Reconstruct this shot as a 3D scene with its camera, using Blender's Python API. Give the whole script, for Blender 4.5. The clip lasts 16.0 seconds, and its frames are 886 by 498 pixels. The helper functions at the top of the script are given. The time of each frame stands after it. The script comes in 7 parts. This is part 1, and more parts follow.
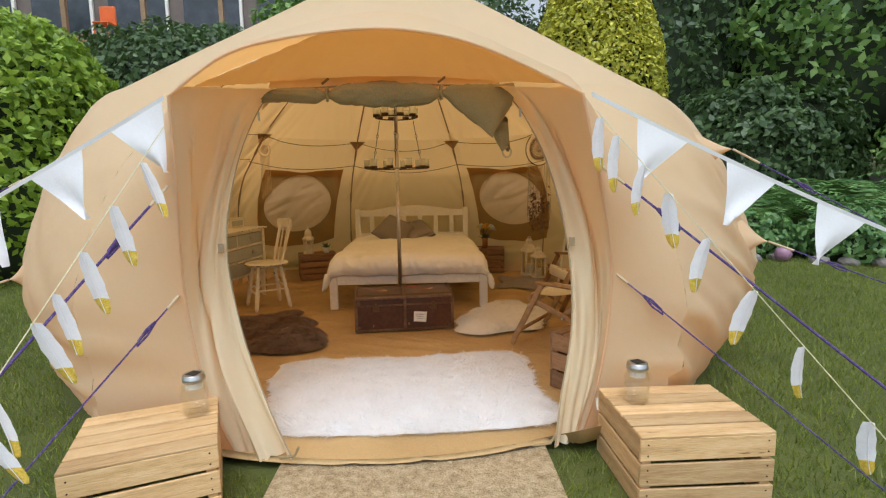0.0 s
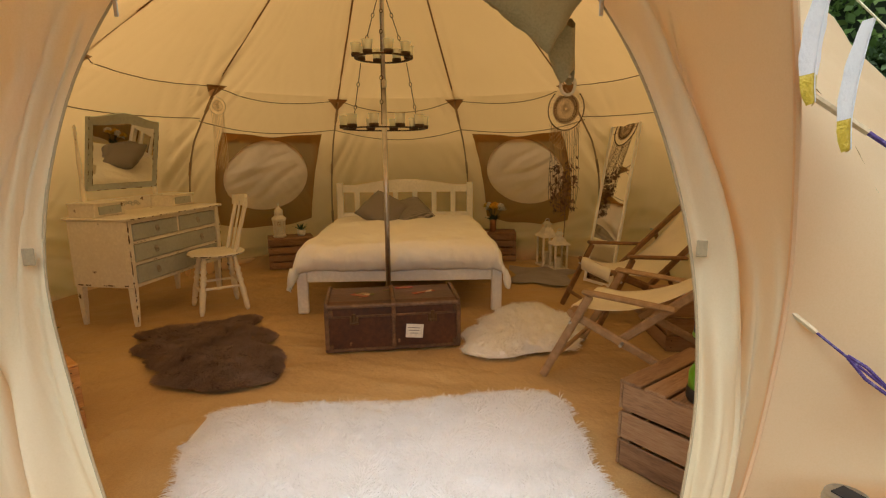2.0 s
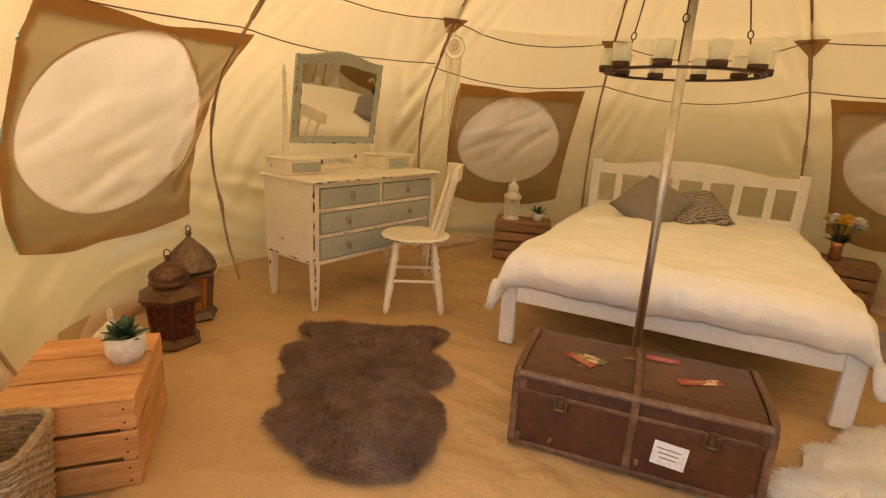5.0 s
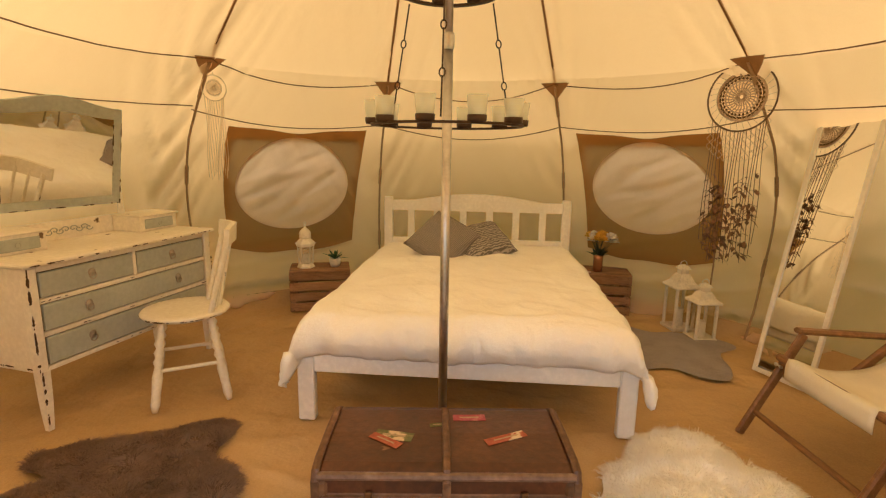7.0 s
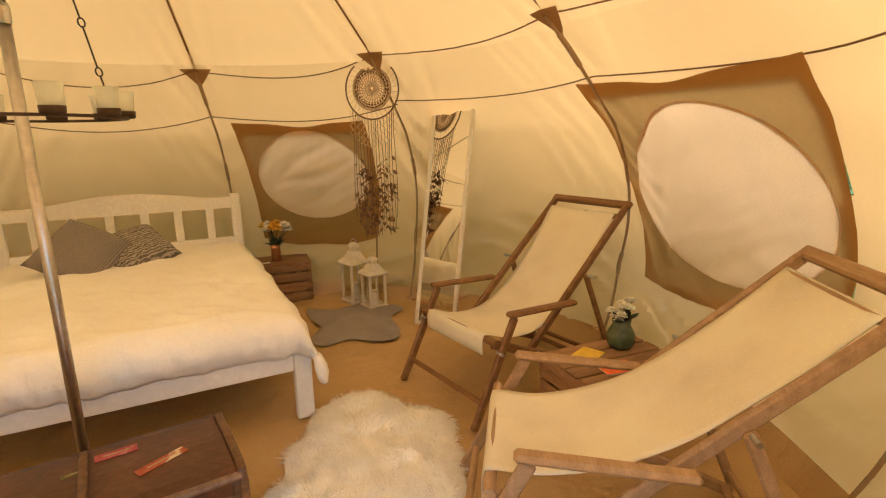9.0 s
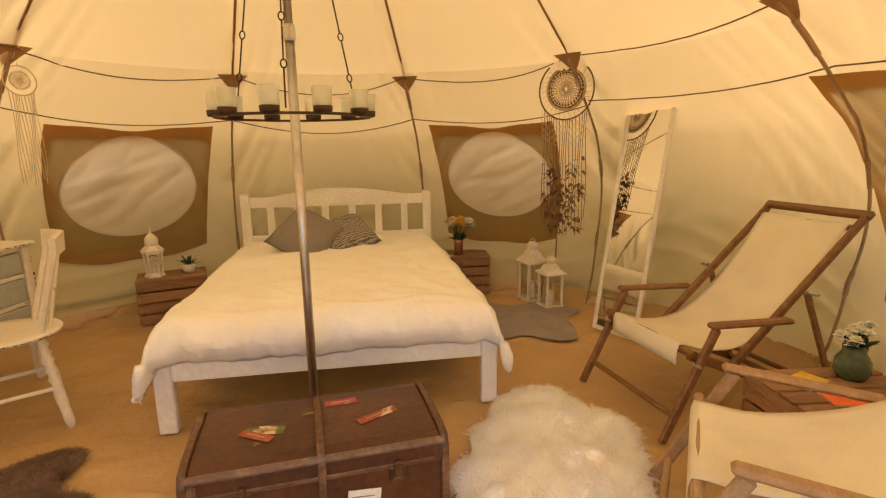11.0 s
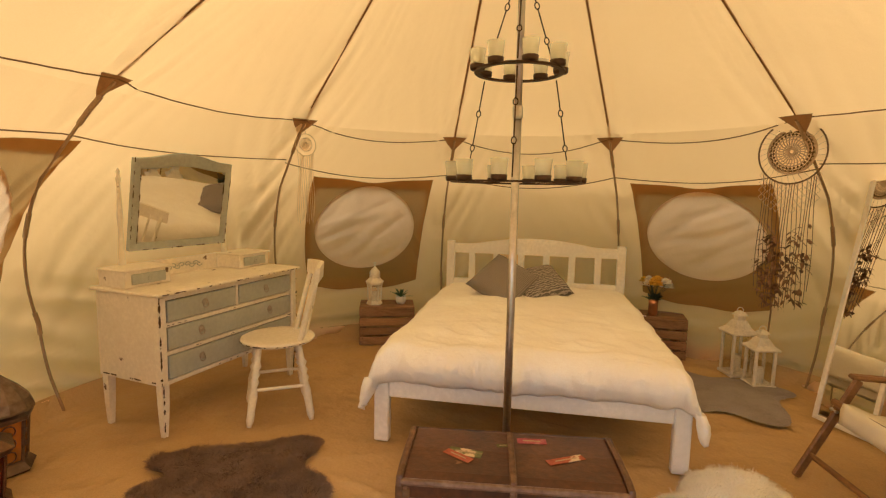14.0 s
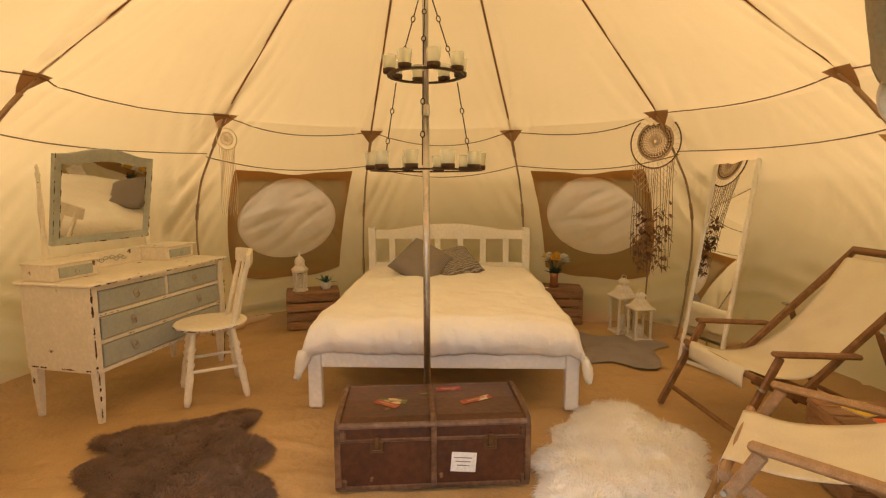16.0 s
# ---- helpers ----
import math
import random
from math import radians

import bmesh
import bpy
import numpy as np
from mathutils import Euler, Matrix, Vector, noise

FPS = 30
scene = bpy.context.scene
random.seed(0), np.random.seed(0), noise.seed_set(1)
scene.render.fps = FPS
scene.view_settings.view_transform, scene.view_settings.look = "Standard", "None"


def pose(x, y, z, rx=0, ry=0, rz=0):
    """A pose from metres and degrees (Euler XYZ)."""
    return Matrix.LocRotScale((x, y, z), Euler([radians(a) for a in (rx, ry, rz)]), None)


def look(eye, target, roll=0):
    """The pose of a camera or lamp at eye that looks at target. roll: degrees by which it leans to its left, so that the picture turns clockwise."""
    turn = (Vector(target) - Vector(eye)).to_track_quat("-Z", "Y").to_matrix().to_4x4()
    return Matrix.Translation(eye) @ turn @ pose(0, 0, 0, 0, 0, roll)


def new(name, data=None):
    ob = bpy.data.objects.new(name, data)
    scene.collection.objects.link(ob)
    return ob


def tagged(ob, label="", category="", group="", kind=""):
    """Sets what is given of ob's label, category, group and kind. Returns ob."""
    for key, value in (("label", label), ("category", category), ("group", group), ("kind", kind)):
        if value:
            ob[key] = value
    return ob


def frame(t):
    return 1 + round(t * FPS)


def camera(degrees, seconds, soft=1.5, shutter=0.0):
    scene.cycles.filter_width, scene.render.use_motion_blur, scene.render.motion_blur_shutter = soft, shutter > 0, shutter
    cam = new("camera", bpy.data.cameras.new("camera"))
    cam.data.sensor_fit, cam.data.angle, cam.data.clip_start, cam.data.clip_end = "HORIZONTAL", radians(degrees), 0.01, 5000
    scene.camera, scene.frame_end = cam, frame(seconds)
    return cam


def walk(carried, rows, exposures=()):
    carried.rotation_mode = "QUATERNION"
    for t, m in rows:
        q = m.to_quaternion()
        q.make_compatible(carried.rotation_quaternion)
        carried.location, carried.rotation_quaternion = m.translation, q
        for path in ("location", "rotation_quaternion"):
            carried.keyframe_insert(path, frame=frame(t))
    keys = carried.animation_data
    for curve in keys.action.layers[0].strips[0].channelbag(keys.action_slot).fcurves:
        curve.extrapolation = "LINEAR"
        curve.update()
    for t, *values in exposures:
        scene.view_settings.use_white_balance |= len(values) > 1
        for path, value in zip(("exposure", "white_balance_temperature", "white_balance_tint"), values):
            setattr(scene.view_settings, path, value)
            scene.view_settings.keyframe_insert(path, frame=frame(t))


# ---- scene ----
cam = camera(81.9, 16.0, soft=1.2)
ROWS = [
    (0.0, 0.204, -4.562, 1.225, -2.32, -7.63, 0.91),
    (0.5, 0.200, -4.301, 1.195, -2.38, -8.06, 0.77),
    (1.0, 0.175, -3.998, 1.203, -2.62, -8.69, 0.60),
    (1.5, 0.180, -3.720, 1.175, -2.87, -9.48, 0.45),
    (2.0, 0.197, -3.419, 1.164, -2.82, -10.41, 0.32),
    (2.5, 0.180, -3.110, 1.146, -2.03, -11.69, -0.10),
    (3.0, 0.168, -2.853, 1.145, 0.61, -12.98, -0.81),
    (3.5, 0.189, -2.592, 1.142, 5.91, -14.04, -1.62),
    (4.0, 0.177, -2.402, 1.132, 13.11, -14.90, -2.33),
    (4.2, 0.150, -2.342, 1.132, 16.87, -15.19, -2.63),
    (4.7, 0.120, -2.177, 1.136, 23.79, -15.24, -3.11),
    (5.2, 0.093, -2.043, 1.156, 27.92, -14.21, -3.16),
    (5.7, 0.079, -1.944, 1.185, 27.77, -12.81, -2.83),
    (6.0, 0.080, -1.903, 1.202, 25.03, -12.08, -2.49),
    (6.3, 0.091, -1.876, 1.218, 19.90, -11.62, -2.05),
    (6.5, 0.102, -1.851, 1.228, 16.37, -11.32, -1.96),
    (7.0, 0.131, -1.831, 1.250, 4.92, -10.97, -0.92),
    (7.5, 0.189, -1.842, 1.266, -6.41, -10.58, -0.60),
    (8.0, 0.267, -1.860, 1.271, -15.86, -10.99, -0.03),
    (8.2, 0.289, -1.874, 1.269, -19.05, -11.30, 0.23),
    (8.6, 0.328, -1.889, 1.268, -24.97, -11.79, 0.66),
    (9.0, 0.335, -1.899, 1.260, -28.31, -12.32, 0.97),
    (9.5, 0.312, -1.904, 1.248, -28.83, -12.83, 1.19),
    (10.0, 0.270, -1.908, 1.237, -25.30, -12.88, 1.21),
    (10.3, 0.241, -1.910, 1.234, -21.23, -12.58, 1.11),
    (10.5, 0.214, -1.902, 1.232, -18.37, -12.20, 1.06),
    (11.0, 0.176, -1.917, 1.231, -10.04, -11.50, 0.78),
    (11.5, 0.169, -1.979, 1.247, -1.02, -11.20, 0.23),
    (12.0, 0.115, -2.036, 1.246, 7.35, -11.16, -0.21),
    (12.5, 0.057, -2.092, 1.236, 13.52, -11.15, -0.49),
    (13.0, 0.030, -2.130, 1.232, 15.89, -10.57, -0.83),
    (13.5, 0.034, -2.127, 1.252, 14.56, -8.94, -1.14),
    (14.0, 0.088, -2.120, 1.291, 10.73, -6.40, -1.20),
    (14.5, 0.150, -2.140, 1.341, 6.64, -4.56, -0.94),
    (15.0, 0.175, -2.189, 1.346, 3.43, -3.82, -0.46),
    (15.5, 0.147, -2.281, 1.299, 1.65, -4.92, 0.10),
    (16.0, 0.137, -2.460, 1.268, 1.63, -7.21, 0.08),
]
walk(cam, [(t, pose(x, y, z, 90 + pitch, roll, yaw)) for t, x, y, z, yaw, pitch, roll in ROWS],
     exposures=[(0.0, 0.34, 5750, 9), (1.0, 0.28, 5900, 9), (1.5, 0.28, 6050, 9), (2.0, 0.28, 6200, 9), (2.5, 0.48, 5900, 9), (3.5, 0.92, 5300, 9), (4.2, 1.06, 5150, 9), (7.0, 1.20, 5400, 9), (13.0, 1.16, 5450, 9), (15.0, 0.98, 5500, 9), (16.0, 1.06, 5450, 9)])

# ---- daylight: bright overcast garden ----
SUN_EL, SUN_AZ = 62.0, 185.0
world = bpy.data.worlds.new("overcast_sky")
scene.world = world
world.use_nodes = True
wn = world.node_tree
sky = wn.nodes.new("ShaderNodeTexSky")
sky.sky_type, sky.sun_disc = "NISHITA", False
sky.sun_elevation, sky.sun_rotation = radians(SUN_EL), radians(SUN_AZ)
sky.air_density, sky.dust_density, sky.ozone_density = 1.0, 4.0, 1.0
soften = wn.nodes.new("ShaderNodeHueSaturation")
soften.inputs["Saturation"].default_value = 0.15
wn.links.new(sky.outputs[0], soften.inputs["Color"])
wn.links.new(soften.outputs[0], wn.nodes["Background"].inputs[0])
wn.nodes["Background"].inputs[1].default_value = 0.15
sun = new("sun", bpy.data.lights.new("sun", "SUN"))
sun.data.energy, sun.data.angle, sun.data.color = 0.65, radians(40), (1.0, 0.97, 0.92)
az, el = radians(SUN_AZ), radians(SUN_EL)
sun.matrix_world = look((math.sin(az) * math.cos(el) * 20, math.cos(az) * math.cos(el) * 20, math.sin(el) * 20), (0, 0, 0))

# ---- materials ----


def material(name, color, rough=0.7, dark=None, light=None, scale=3.0, fine=60.0, bump=0.15, bump_scale=None, metal=0.0,
             stretch=(1, 1, 1), sheen=0.0, wear=None, wear_at=0.62, random_value=0.0, translucent=None, trans_mix=0.5, spec=None, dist=0.01):
    """A surface with a base colour, broad and fine variation, relief, and chips of another colour."""
    m = bpy.data.materials.new(name)
    m.use_nodes = True
    nt = m.node_tree
    bsdf = nt.nodes["Principled BSDF"]
    bsdf.inputs["Roughness"].default_value, bsdf.inputs["Metallic"].default_value = rough, metal
    if spec is not None:
        bsdf.inputs["Specular IOR Level"].default_value = spec
    if sheen:
        bsdf.inputs["Sheen Weight"].default_value = sheen
    tc = nt.nodes.new("ShaderNodeTexCoord")
    mp = nt.nodes.new("ShaderNodeMapping")
    mp.inputs["Scale"].default_value = stretch
    nt.links.new(tc.outputs["Object"], mp.inputs[0])
    oi = nt.nodes.new("ShaderNodeObjectInfo")
    shift = nt.nodes.new("ShaderNodeVectorMath")
    shift.operation = "MULTIPLY_ADD"
    shift.inputs[1].default_value = (1, 1, 1)
    comb = nt.nodes.new("ShaderNodeMath")
    comb.operation = "MULTIPLY"
    comb.inputs[1].default_value = 37.0
    nt.links.new(oi.outputs["Random"], comb.inputs[0])
    nt.links.new(mp.outputs[0], shift.inputs[0])
    nt.links.new(comb.outputs[0], shift.inputs[2])

    def noise_at(s, detail=4.0):
        n = nt.nodes.new("ShaderNodeTexNoise")
        n.inputs["Scale"].default_value, n.inputs["Detail"].default_value = s, detail
        nt.links.new(shift.outputs[0], n.inputs["Vector"])
        return n
    broad, grain = noise_at(scale), noise_at(fine, 5.0)
    dark = dark or tuple(c * 0.72 for c in color)
    light = light or tuple(min(1, c * 1.18) for c in color)
    ramp = nt.nodes.new("ShaderNodeValToRGB")
    e = ramp.color_ramp.elements
    e[0].position, e[0].color = 0.3, (*dark, 1)
    e[1].position, e[1].color = 0.7, (*light, 1)
    mid = e.new(0.5)
    mid.color = (*color, 1)
    mixf = nt.nodes.new("ShaderNodeMath")
    mixf.operation = "MULTIPLY_ADD"
    mixf.inputs[1].default_value = 0.45
    half = nt.nodes.new("ShaderNodeMath")
    half.operation = "MULTIPLY"
    half.inputs[1].default_value = 0.55
    nt.links.new(broad.outputs[0], half.inputs[0])
    nt.links.new(grain.outputs[0], mixf.inputs[0])
    nt.links.new(half.outputs[0], mixf.inputs[2])
    nt.links.new(mixf.outputs[0], ramp.inputs[0])
    out = ramp.outputs[0]
    if random_value:
        hsv = nt.nodes.new("ShaderNodeHueSaturation")
        mr = nt.nodes.new("ShaderNodeMapRange")
        mr.inputs[3].default_value, mr.inputs[4].default_value = 1 - random_value, 1 + random_value
        nt.links.new(oi.outputs["Random"], mr.inputs[0])
        nt.links.new(mr.outputs[0], hsv.inputs["Value"])
        nt.links.new(out, hsv.inputs["Color"])
        out = hsv.outputs[0]
    if wear:
        wnode = noise_at(9.0, 8.0)
        wr = nt.nodes.new("ShaderNodeValToRGB")
        wr.color_ramp.elements[0].position, wr.color_ramp.elements[1].position = wear_at, wear_at + 0.03
        mx = nt.nodes.new("ShaderNodeMix")
        mx.data_type = "RGBA"
        nt.links.new(wnode.outputs[0], wr.inputs[0])
        nt.links.new(wr.outputs[0], mx.inputs[0])
        nt.links.new(out, mx.inputs[6])
        mx.inputs[7].default_value = (*wear, 1)
        out = mx.outputs[2]
    nt.links.new(out, bsdf.inputs["Base Color"])
    b = nt.nodes.new("ShaderNodeBump")
    b.inputs["Strength"].default_value, b.inputs["Distance"].default_value = bump, dist
    bn = noise_at(bump_scale, 4.0) if bump_scale else grain
    nt.links.new(bn.outputs[0], b.inputs["Height"])
    nt.links.new(b.outputs[0], bsdf.inputs["Normal"])
    if translucent:
        tr = nt.nodes.new("ShaderNodeBsdfTranslucent")
        tr.inputs[0].default_value = (*translucent, 1)
        nt.links.new(b.outputs[0], tr.inputs["Normal"])
        ms = nt.nodes.new("ShaderNodeMixShader")
        ms.inputs[0].default_value = trans_mix
        nt.links.new(bsdf.outputs[0], ms.inputs[1])
        nt.links.new(tr.outputs[0], ms.inputs[2])
        nt.links.new(ms.outputs[0], nt.nodes["Material Output"].inputs[0])
    return m


CANVAS = material("cream_cotton_canvas", (0.84, 0.735, 0.475), 0.9, dark=(0.78, 0.67, 0.41), light=(0.88, 0.785, 0.535), scale=1.3, fine=220, bump=0.30,
                  bump_scale=3.0, dist=0.04, translucent=(0.94, 0.525, 0.170), trans_mix=0.50, spec=0.1)
# copy of the canvas, paler and less translucent, toned for light on the porch sides
PORCH_LIGHT_CANVAS = material("porch_light_canvas", (0.82, 0.74, 0.50), 0.9, dark=(0.76, 0.68, 0.43), light=(0.86, 0.79, 0.56), scale=1.3, fine=220, bump=0.30,
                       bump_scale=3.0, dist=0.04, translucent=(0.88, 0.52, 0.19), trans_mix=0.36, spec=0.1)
WINDOW_BROWN = material("brown_window_canvas", (0.33, 0.185, 0.055), 0.9, scale=2, fine=200, bump=0.3, bump_scale=7, dist=0.02, translucent=(0.44, 0.225, 0.055), trans_mix=0.48, spec=0.1)
WINDOW_MESH = material("pale_window_flap", (0.80, 0.65, 0.44), 0.9, scale=2.5, fine=180, bump=0.15, bump_scale=4, dist=0.02, translucent=(0.84, 0.50, 0.215), trans_mix=0.50, spec=0.1)
OLIVE = material("olive_grey_canvas", (0.34, 0.265, 0.13), 0.9, fine=150, bump=0.3, bump_scale=10, dist=0.02)
CREAM_EDGE = material("tan_zip_tape", (0.40, 0.30, 0.17), 0.8, fine=150)
SEAM = material("dark_brown_webbing", (0.20, 0.105, 0.038), 0.85, fine=200)
SEAM_TAPE = material("tan_seam_tape", (0.46, 0.31, 0.16), 0.9, fine=150, translucent=(0.42, 0.22, 0.08), trans_mix=0.4)
HUB_CLOTH = material("brown_hub_cloth", (0.36, 0.21, 0.09), 0.9, fine=150, translucent=(0.3, 0.15, 0.05), trans_mix=0.3)
RIB_MAT = material("brown_rib_sleeve", (0.36, 0.235, 0.12), 0.7, fine=100)
STEEL = material("galvanised_steel", (0.52, 0.52, 0.50), 0.28, metal=1.0, scale=2, fine=80, bump=0.05)
CHROME = material("polished_steel_tube", (0.56, 0.53, 0.49), 0.36, metal=1.0, scale=3, fine=40, bump=0.03)
SHEET = material("tan_groundsheet", (0.50, 0.335, 0.14), 0.7, dark=(0.40, 0.26, 0.105), light=(0.57, 0.39, 0.175), scale=1.6, fine=160, bump=0.9, bump_scale=4.0, dist=0.06)
GRASS = material("lawn_soil_and_grass", (0.09, 0.105, 0.02), 0.95, dark=(0.05, 0.065, 0.012), light=(0.13, 0.15, 0.028), scale=2, fine=60, bump=0.8, bump_scale=60)
BLADE = material("grass_blade", (0.115, 0.175, 0.03), 0.7, dark=(0.055, 0.10, 0.015), light=(0.175, 0.235, 0.05), scale=1.2, fine=30, bump=0)
PINE = material("pale_pine_slat", (0.62, 0.40, 0.18), 0.7, dark=(0.40, 0.23, 0.09), light=(0.72, 0.52, 0.28), scale=3, fine=22, stretch=(1, 9, 9), bump=0.25, random_value=0.18, wear=(0.25, 0.12, 0.05), wear_at=0.70)
OLD_CRATE = material("weathered_crate_slat", (0.29, 0.16, 0.075), 0.8, dark=(0.13, 0.07, 0.035), light=(0.36, 0.23, 0.12), scale=3, fine=25, stretch=(1, 8, 8), bump=0.3, random_value=0.2)
ORANGE_PINE = material("varnished_pine_slat", (0.60, 0.30, 0.09), 0.5, dark=(0.42, 0.19, 0.05), light=(0.70, 0.42, 0.16), scale=3, fine=22, stretch=(1, 8, 8), bump=0.2, random_value=0.15)
DECK_WOOD = material("teak_chair_frame", (0.21, 0.10, 0.03), 0.5, dark=(0.12, 0.055, 0.016), light=(0.31, 0.16, 0.055), scale=4, fine=30, stretch=(1, 8, 8), bump=0.15)
LIME_WOOD = material("greyed_teak_frame", (0.37, 0.235, 0.11), 0.65, dark=(0.27, 0.16, 0.08), light=(0.50, 0.33, 0.19), scale=4, fine=30, stretch=(1, 8, 8), bump=0.15)
SLING = material("cream_sling_cloth", (0.90, 0.84, 0.68), 0.9, fine=300, bump=0.2, translucent=(0.88, 0.78, 0.56), trans_mix=0.2)
WHITE_PAINT = material("white_bed_paint", (0.80, 0.77, 0.70), 0.5, dark=(0.74, 0.71, 0.63), scale=3, fine=40, bump=0.06)
SHABBY = material("chipped_cream_paint", (0.78, 0.72, 0.58), 0.55, dark=(0.70, 0.63, 0.48), scale=3, fine=50, bump=0.1, wear=(0.13, 0.075, 0.035), wear_at=0.695)
BLUE_PAINT = material("chipped_grey_blue_paint", (0.40, 0.425, 0.37), 0.55, dark=(0.33, 0.35, 0.31), scale=3, fine=50, bump=0.1, wear=(0.66, 0.60, 0.46), wear_at=0.72)
LINEN = material("white_cotton_duvet", (0.90, 0.87, 0.79), 0.9, dark=(0.87, 0.83, 0.74), scale=3, fine=200, bump=0.55, bump_scale=24, dist=0.014, sheen=0.15)
FUR_WHITE = material("white_sheepskin", (0.96, 0.95, 0.92), 0.95, light=(0.98, 0.97, 0.95), dark=(0.93, 0.90, 0.84), scale=5, fine=120, bump=0, translucent=(0.97, 0.95, 0.90), trans_mix=0.55)
FLEECE_WHITE = material("white_fleece_pile", (0.94, 0.93, 0.90), 1.0, light=(0.96, 0.95, 0.93), dark=(0.89, 0.87, 0.82), scale=9, fine=60, bump=0.6, bump_scale=70, dist=0.012, sheen=0.4)
FLEECE_BROWN = material("brown_fleece_pile", (0.15, 0.09, 0.057), 1.0, light=(0.25, 0.16, 0.105), dark=(0.06, 0.033, 0.02), scale=8, fine=60, bump=0.7, bump_scale=80, dist=0.012)
FUR_BROWN = material("dark_brown_sheepskin", (0.36, 0.24, 0.165), 0.75, dark=(0.18, 0.11, 0.075), light=(0.52, 0.38, 0.28), scale=5, fine=120, bump=0, translucent=(0.26, 0.18, 0.13), trans_mix=0.4)
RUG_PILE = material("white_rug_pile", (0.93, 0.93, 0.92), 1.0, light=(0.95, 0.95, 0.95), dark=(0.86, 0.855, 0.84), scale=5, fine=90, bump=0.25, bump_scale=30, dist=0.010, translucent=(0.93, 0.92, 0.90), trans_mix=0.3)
FUR_GREY = material("grey_sheepskin", (0.33, 0.295, 0.275), 0.95, scale=6, fine=120, bump=0.5)
TRUNK = material("brown_trunk_fibreboard", (0.075, 0.024, 0.008), 0.38, dark=(0.034, 0.011, 0.005), light=(0.125, 0.045, 0.015), scale=4, fine=45, bump=0.15, wear=(0.26, 0.14, 0.06), wear_at=0.70)
TRUNK_TRIM = material("dark_trunk_edging", (0.115, 0.055, 0.022), 0.5, dark=(0.05, 0.024, 0.012), light=(0.24, 0.13, 0.06), scale=6, fine=40, bump=0.2)
BRASS = material("aged_brass", (0.16, 0.095, 0.045), 0.45, metal=0.9, fine=60)
IRON = material("dark_wrought_iron", (0.07, 0.04, 0.022), 0.55, metal=0.6, fine=60)
COIR = material("coir_doormat", (0.50, 0.38, 0.21), 0.95, dark=(0.22, 0.15, 0.07), light=(0.70, 0.58, 0.37), scale=30, fine=110, bump=1.0, bump_scale=90, dist=0.02)
PAPER = material("cream_paper", (0.82, 0.78, 0.68), 0.8, fine=80, bump=0.05)


def glass(name, color=(0.9, 0.97, 0.95), rough=0.03, body=0.12):
    """Thin blown glass: mostly clear, with a soft body colour and a sharp sheen."""
    m = bpy.data.materials.new(name)
    m.use_nodes = True
    nt = m.node_tree
    b = nt.nodes["Principled BSDF"]
    b.inputs["Base Color"].default_value = (*color, 1)
    b.inputs["Roughness"].default_value = rough
    clear = nt.nodes.new("ShaderNodeBsdfTransparent")
    clear.inputs[0].default_value = (*color, 1)
    facing = nt.nodes.new("ShaderNodeLayerWeight")
    facing.inputs[0].default_value = 0.5
    fres = nt.nodes.new("ShaderNodeMath")
    fres.operation = "POWER"
    fres.inputs[1].default_value = 4.0
    nt.links.new(facing.outputs["Facing"], fres.inputs[0])
    add = nt.nodes.new("ShaderNodeMath")
    add.operation, add.use_clamp = "MULTIPLY_ADD", True
    add.inputs[1].default_value, add.inputs[2].default_value = 0.6, body
    mix = nt.nodes.new("ShaderNodeMixShader")
    nt.links.new(fres.outputs[0], add.inputs[0])
    nt.links.new(add.outputs[0], mix.inputs[0])
    nt.links.new(clear.outputs[0], mix.inputs[1])
    nt.links.new(b.outputs[0], mix.inputs[2])
    nt.links.new(mix.outputs[0], nt.nodes["Material Output"].inputs[0])
    return m


GLASS = glass("clear_glass", (0.98, 0.98, 0.96), 0.03, 0.05)
GLASS.node_tree.nodes["Principled BSDF"].inputs["Metallic"].default_value = 1.0
AMBER = glass("amber_glass", (0.80, 0.36, 0.06), 0.15, 0.45)
MIRROR = material("mirror_glass", (0.86, 0.86, 0.84), 0.02, metal=1.0, dark=(0.84, 0.84, 0.82), light=(0.88, 0.88, 0.86), bump=0.0)

# ---- mesh helpers ----


def finish(name, bm, mat, smooth=False):
    me = bpy.data.meshes.new(name)
    bm.normal_update()
    bm.to_mesh(me)
    bm.free()
    for m in (mat if isinstance(mat, (list, tuple)) else [mat]):
        me.materials.append(m)
    if smooth:
        me.polygons.foreach_set("use_smooth", [True] * len(me.polygons))
    return me


def part(name, bm, mat, parent=None, label="", smooth=False):
    ob = new(name, finish(name, bm, mat, smooth))
    if parent is not None:
        ob.parent = parent
    if label:
        tagged(ob, label)
    return ob


def shared(name, me, parent, m):
    ob = new(name, me)
    ob.parent = parent
    ob.matrix_basis = m
    return ob


def thing(name, label, category, m=None, group="", kind=""):
    ob = new(name)
    ob.empty_display_size = 0.1
    if m is not None:
        ob.matrix_basis = m
    return tagged(ob, label, category, group, kind)


